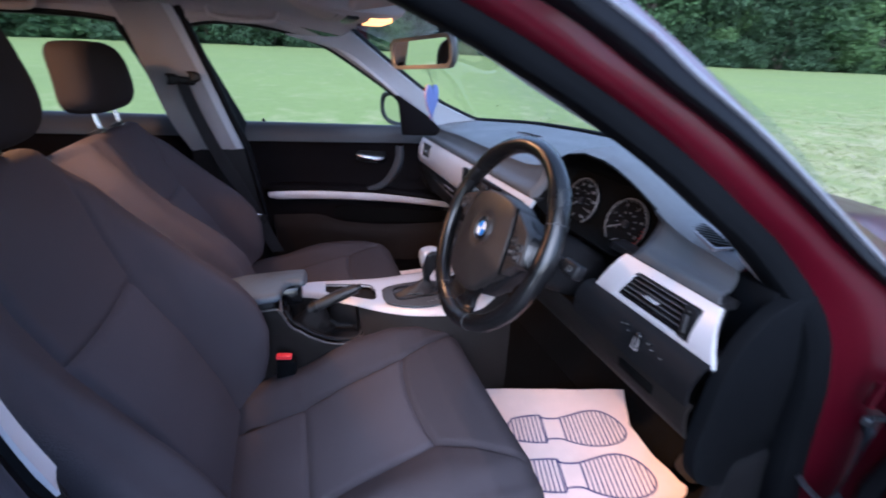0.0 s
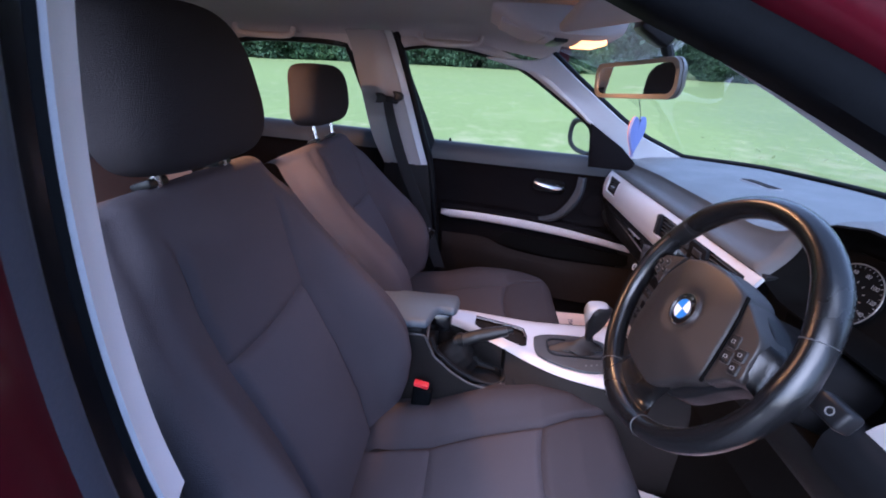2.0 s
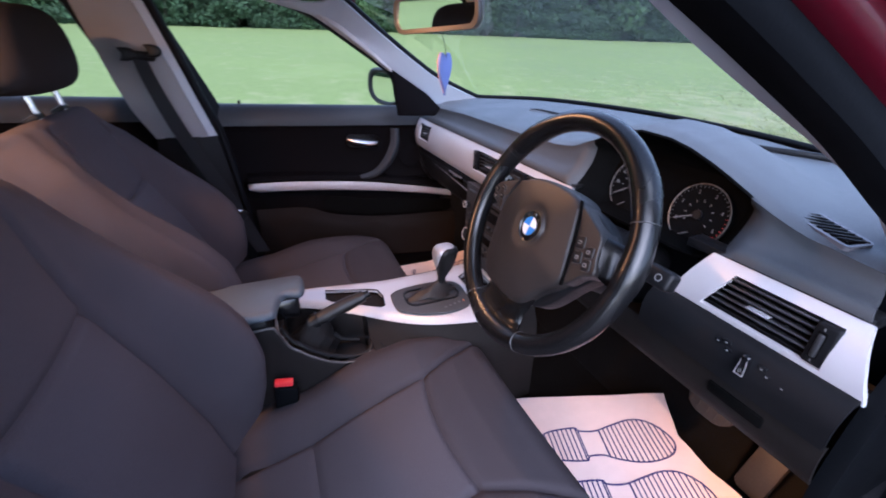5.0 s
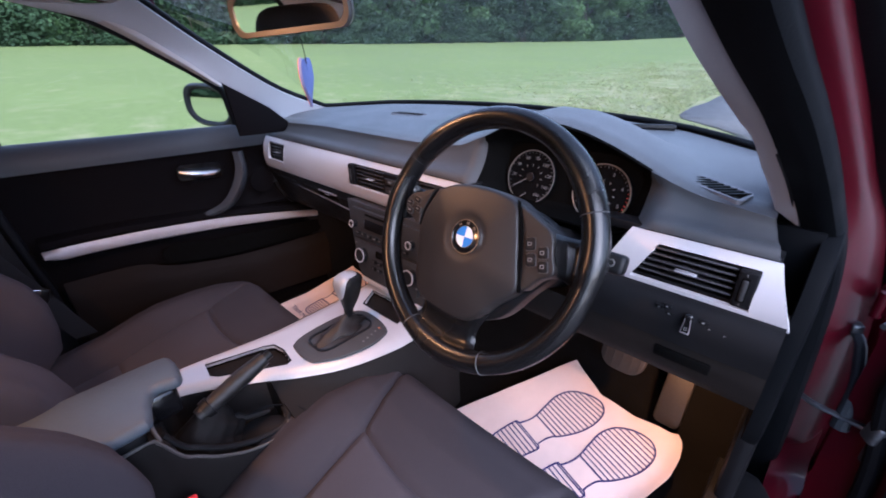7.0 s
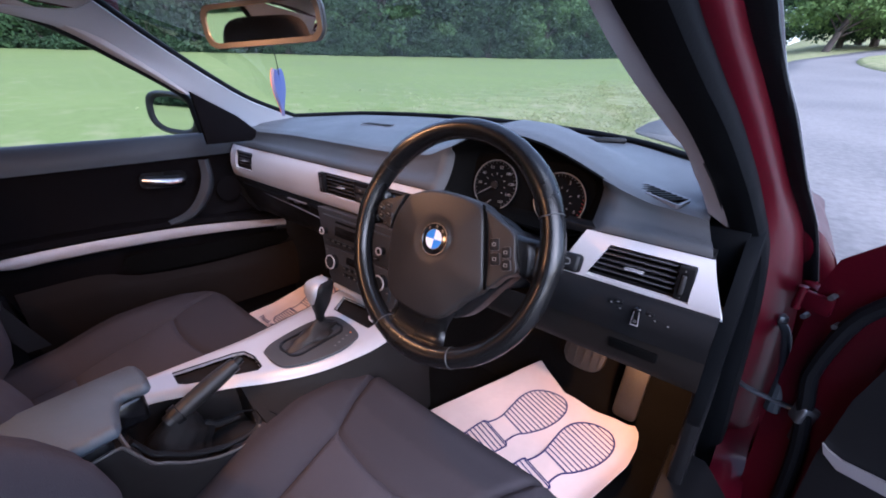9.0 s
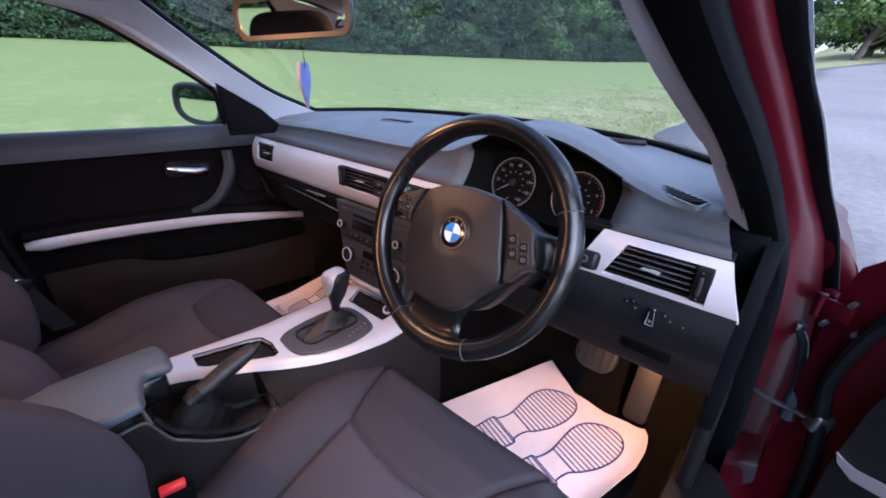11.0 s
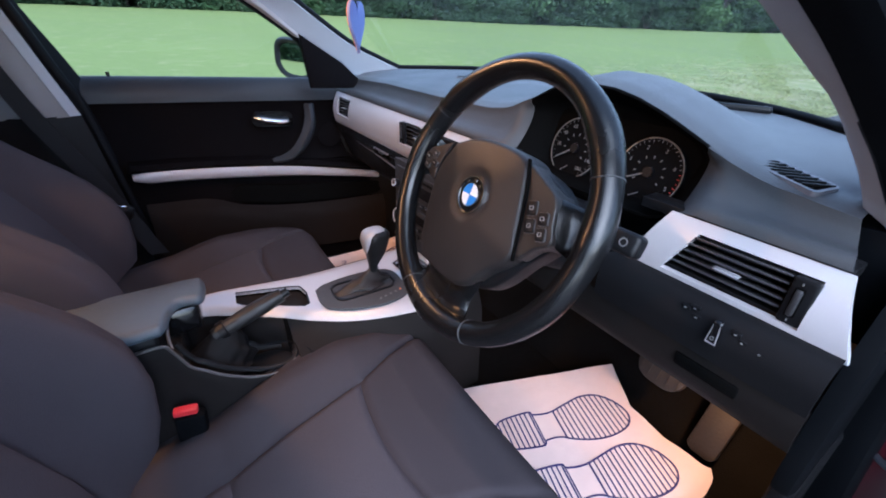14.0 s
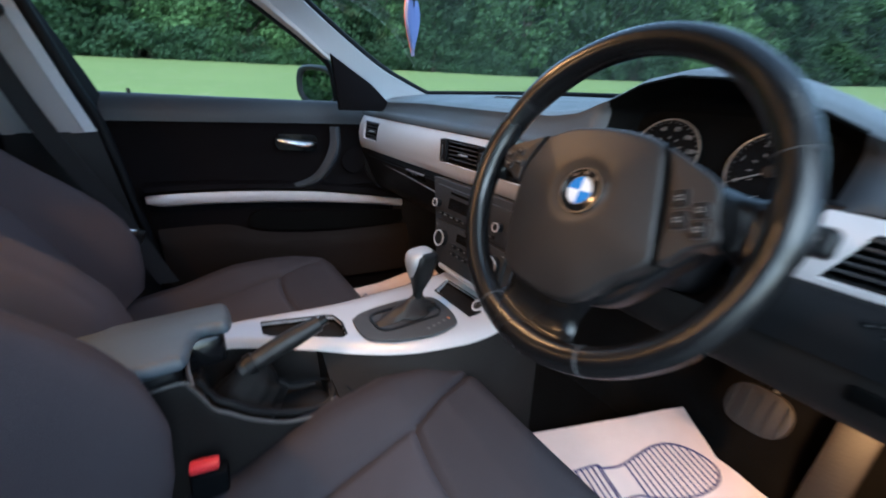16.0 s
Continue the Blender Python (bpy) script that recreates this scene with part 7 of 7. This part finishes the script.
def shrub(height, spread, seed, mat, label):
    """A dense low bush: a few stems under a ragged dome of leaves."""
    r = np.random.default_rng(seed)
    t = thing("shrub", (0, 0, 0), label, "shrub", "shrubs", car=False)
    part("stems", join(*[tube([(0, 0, -0.2), (math.cos(a) * spread * 0.3, math.sin(a) * spread * 0.3, height * 0.4), (math.cos(a) * spread * 0.6, math.sin(a) * spread * 0.6, height * 0.7)], [0.07, 0.05, 0.02], 8, 6) for a in np.linspace(0, 2 * math.pi, 5, endpoint=False)]), BARK, t)
    v, f = [], []
    for _ in range(26):
        a, q, h = r.uniform(0, 2 * math.pi), r.uniform(0, 1) ** 0.5, r.uniform(0.08, 0.85)
        leaf_cloud(v, f, (math.cos(a) * q * spread * (1.1 - 0.6 * h), math.sin(a) * q * spread * (1.1 - 0.6 * h), h * height), (spread * 0.4, spread * 0.4, height * 0.2), 150, 0.20, r)
    me = bpy.data.meshes.new("foliage")
    me.from_pydata(v, [], f)
    me.materials.append(mat)
    c = tagged(new("foliage", me), "dense ragged leaves")
    c.parent = t
    return t


rng = np.random.default_rng(5)
SHRUBS = [shrub(3.4, 2.8, 41, LEAF[0], "dark shrub at the foot of the wood"), shrub(2.6, 2.4, 42, LEAF[1], "low green shrub at the foot of the wood")]
for k, az in enumerate(np.arange(-62, 78, 2.0)):
    d = np.interp(az, [-62, 0, 40, 60, 80], [56, 60, 64, 84, 112]) - 1.5 + rng.uniform(-1.2, 1.2)
    a = radians(az + rng.uniform(-0.6, 0.6))
    x, y = math.sin(a) * d, math.cos(a) * d
    m = pose(x, y, GROUND + rise(x, y), 0, 0, rng.uniform(0, 360)) @ Matrix.Scale(rng.uniform(0.8, 1.35), 4)
    if k < 2:
        SHRUBS[k].matrix_basis = m
    else:
        copy_thing(SHRUBS[int(rng.uniform() < 0.35)], m)
spots = []
for k, az in enumerate(np.arange(-62, 80, 2.6)):
    d = np.interp(az, [-62, 0, 40, 60, 80], [56, 60, 64, 84, 112])
    for row in range(3):
        dd = d + row * 6.5 + rng.uniform(-1.8, 1.8) + 1.5
        a = radians(az + rng.uniform(-1.0, 1.0) + row * 1.3)
        spots.append((math.sin(a) * dd, math.cos(a) * dd, row))
used = set()
for k, (x, y, row) in enumerate(spots):
    i = (3 if row == 2 else int(rng.integers(0, 3 + (row > 0))))
    m = pose(x, y, GROUND + rise(x, y), 0, 0, rng.uniform(0, 360))
    if i not in used:
        used.add(i)
        TREES[i].matrix_basis = m
    else:
        copy_thing(TREES[i], m @ Matrix.Scale(rng.uniform(0.8, 1.2), 4))

# a leaning tree and the wood beside the road
lt_ = tree(9.5, 4.6, 31, BRIGHTLEAF, "leaning tree with low boughs at the bend of the road", 0.30, 40, 300, 0.20, 2.2)
lt_.matrix_basis = pose(56.6, -1.0, GROUND + rise(56.6, -1.0), 0, 9, 0)
for x, y, i, k in ((64, -2.0, 1, 0.75), (68, -5.0, 0, 0.8), (72, -8.5, 1, 0.8), (62, -9.0, 2, 0.8), (76, -4.0, 0, 0.8), (70, -12.0, 3, 0.8), (150, 9.0, 0, 0.9), (153, 3.0, 2, 0.9), (148, 15.0, 1, 0.9), (157, -3.0, 3, 0.9), (150, 21.0, 0, 0.9), (152, 28.0, 1, 0.9), (140, 36, 3, 1.0), (134, 44, 0, 1.0)):
    copy_thing(TREES[i], pose(x, y, GROUND + rise(x, y) - 0.2, 0, 0, 40 * x) @ Matrix.Scale(k, 4))


# ---- the rest of the car's outside, which closes the shell and stands it on the ground ----
rows = []
for y in np.linspace(0.885, -0.885, 26):
    k = (abs(y) / 0.885) ** 3
    rows.append(curve([(1.70, y * 0.87, 0.625 - 0.05 * k), (1.92 - 0.16 * k, y * 0.97, 0.56), (2.03 - 0.24 * k, y, 0.44), (2.05 - 0.26 * k, y, 0.24), (1.96 - 0.24 * k, y, 0.05)], 14))
part("front_bumper", thick(skin(rows), 0.004), PAINT, shell, "dark red front end")
rows = []
for y in np.linspace(0.88, -0.88, 26):
    k = (abs(y) / 0.88) ** 4
    rows.append(curve([(-2.06, y * 0.72, 1.03), (-2.16, y * 0.86, 0.93), (-2.44 + 0.10 * k, y * 0.92, 0.89 - 0.05 * k), (-2.50 + 0.16 * k, y, 0.62), (-2.52 + 0.18 * k, y, 0.30), (-2.44 + 0.18 * k, y, 0.06)], 18))
part("boot", thick(skin(rows), 0.004), PAINT, shell, "dark red boot and rear end")
for s in (1, -1):
    part("rear_quarter", thick(loft([[(-1.40, s * 0.70, 0.95), (-1.40, s * 0.84, 0.85), (-1.40, s * 0.905, 0.55), (-1.40, s * 0.885, 0.10)], [(-1.9, s * 0.66, 1.0), (-1.9, s * 0.82, 0.88), (-1.9, s * 0.90, 0.55), (-1.9, s * 0.88, 0.10)], [(-2.38, s * 0.70, 0.93), (-2.38, s * 0.80, 0.85), (-2.36, s * 0.88, 0.55), (-2.32, s * 0.87, 0.08)]], 14, 18), 0.004), PAINT, shell, "dark red rear quarter panel")
    for x in (1.30, -1.46):
        tyre = tube([(x, s * 0.66, 0.175), (x, s * 0.68, 0.175), (x, s * 0.84, 0.175), (x, s * 0.86, 0.175)], [0.295, 0.315, 0.315, 0.295], 10, 40, False)
        wh = part("wheel", tyre, RUBBER, shell, "black rubber tyre on a grey rim")
        part("rim", tube([(x, s * 0.855, 0.175), (x, s * 0.865, 0.175)], 0.215, 3, 32, False), STEEL, wh, "grey rim")
    part("quarter_lining", thick(loft([[(-1.20, s * 0.645, 1.17), (-1.36, s * 0.665, 1.06), (-1.46, s * 0.69, 0.92), (-1.46, s * 0.69, 0.40)], [(-1.92, s * 0.58, 1.06), (-1.92, s * 0.61, 1.0), (-1.92, s * 0.63, 0.90), (-1.92, s * 0.63, 0.40)]], 8, 16), 0.005), LINER, shell)


# the car's lean
for ob in CARTHINGS:
    ob.matrix_basis = CAR @ ob.matrix_basis
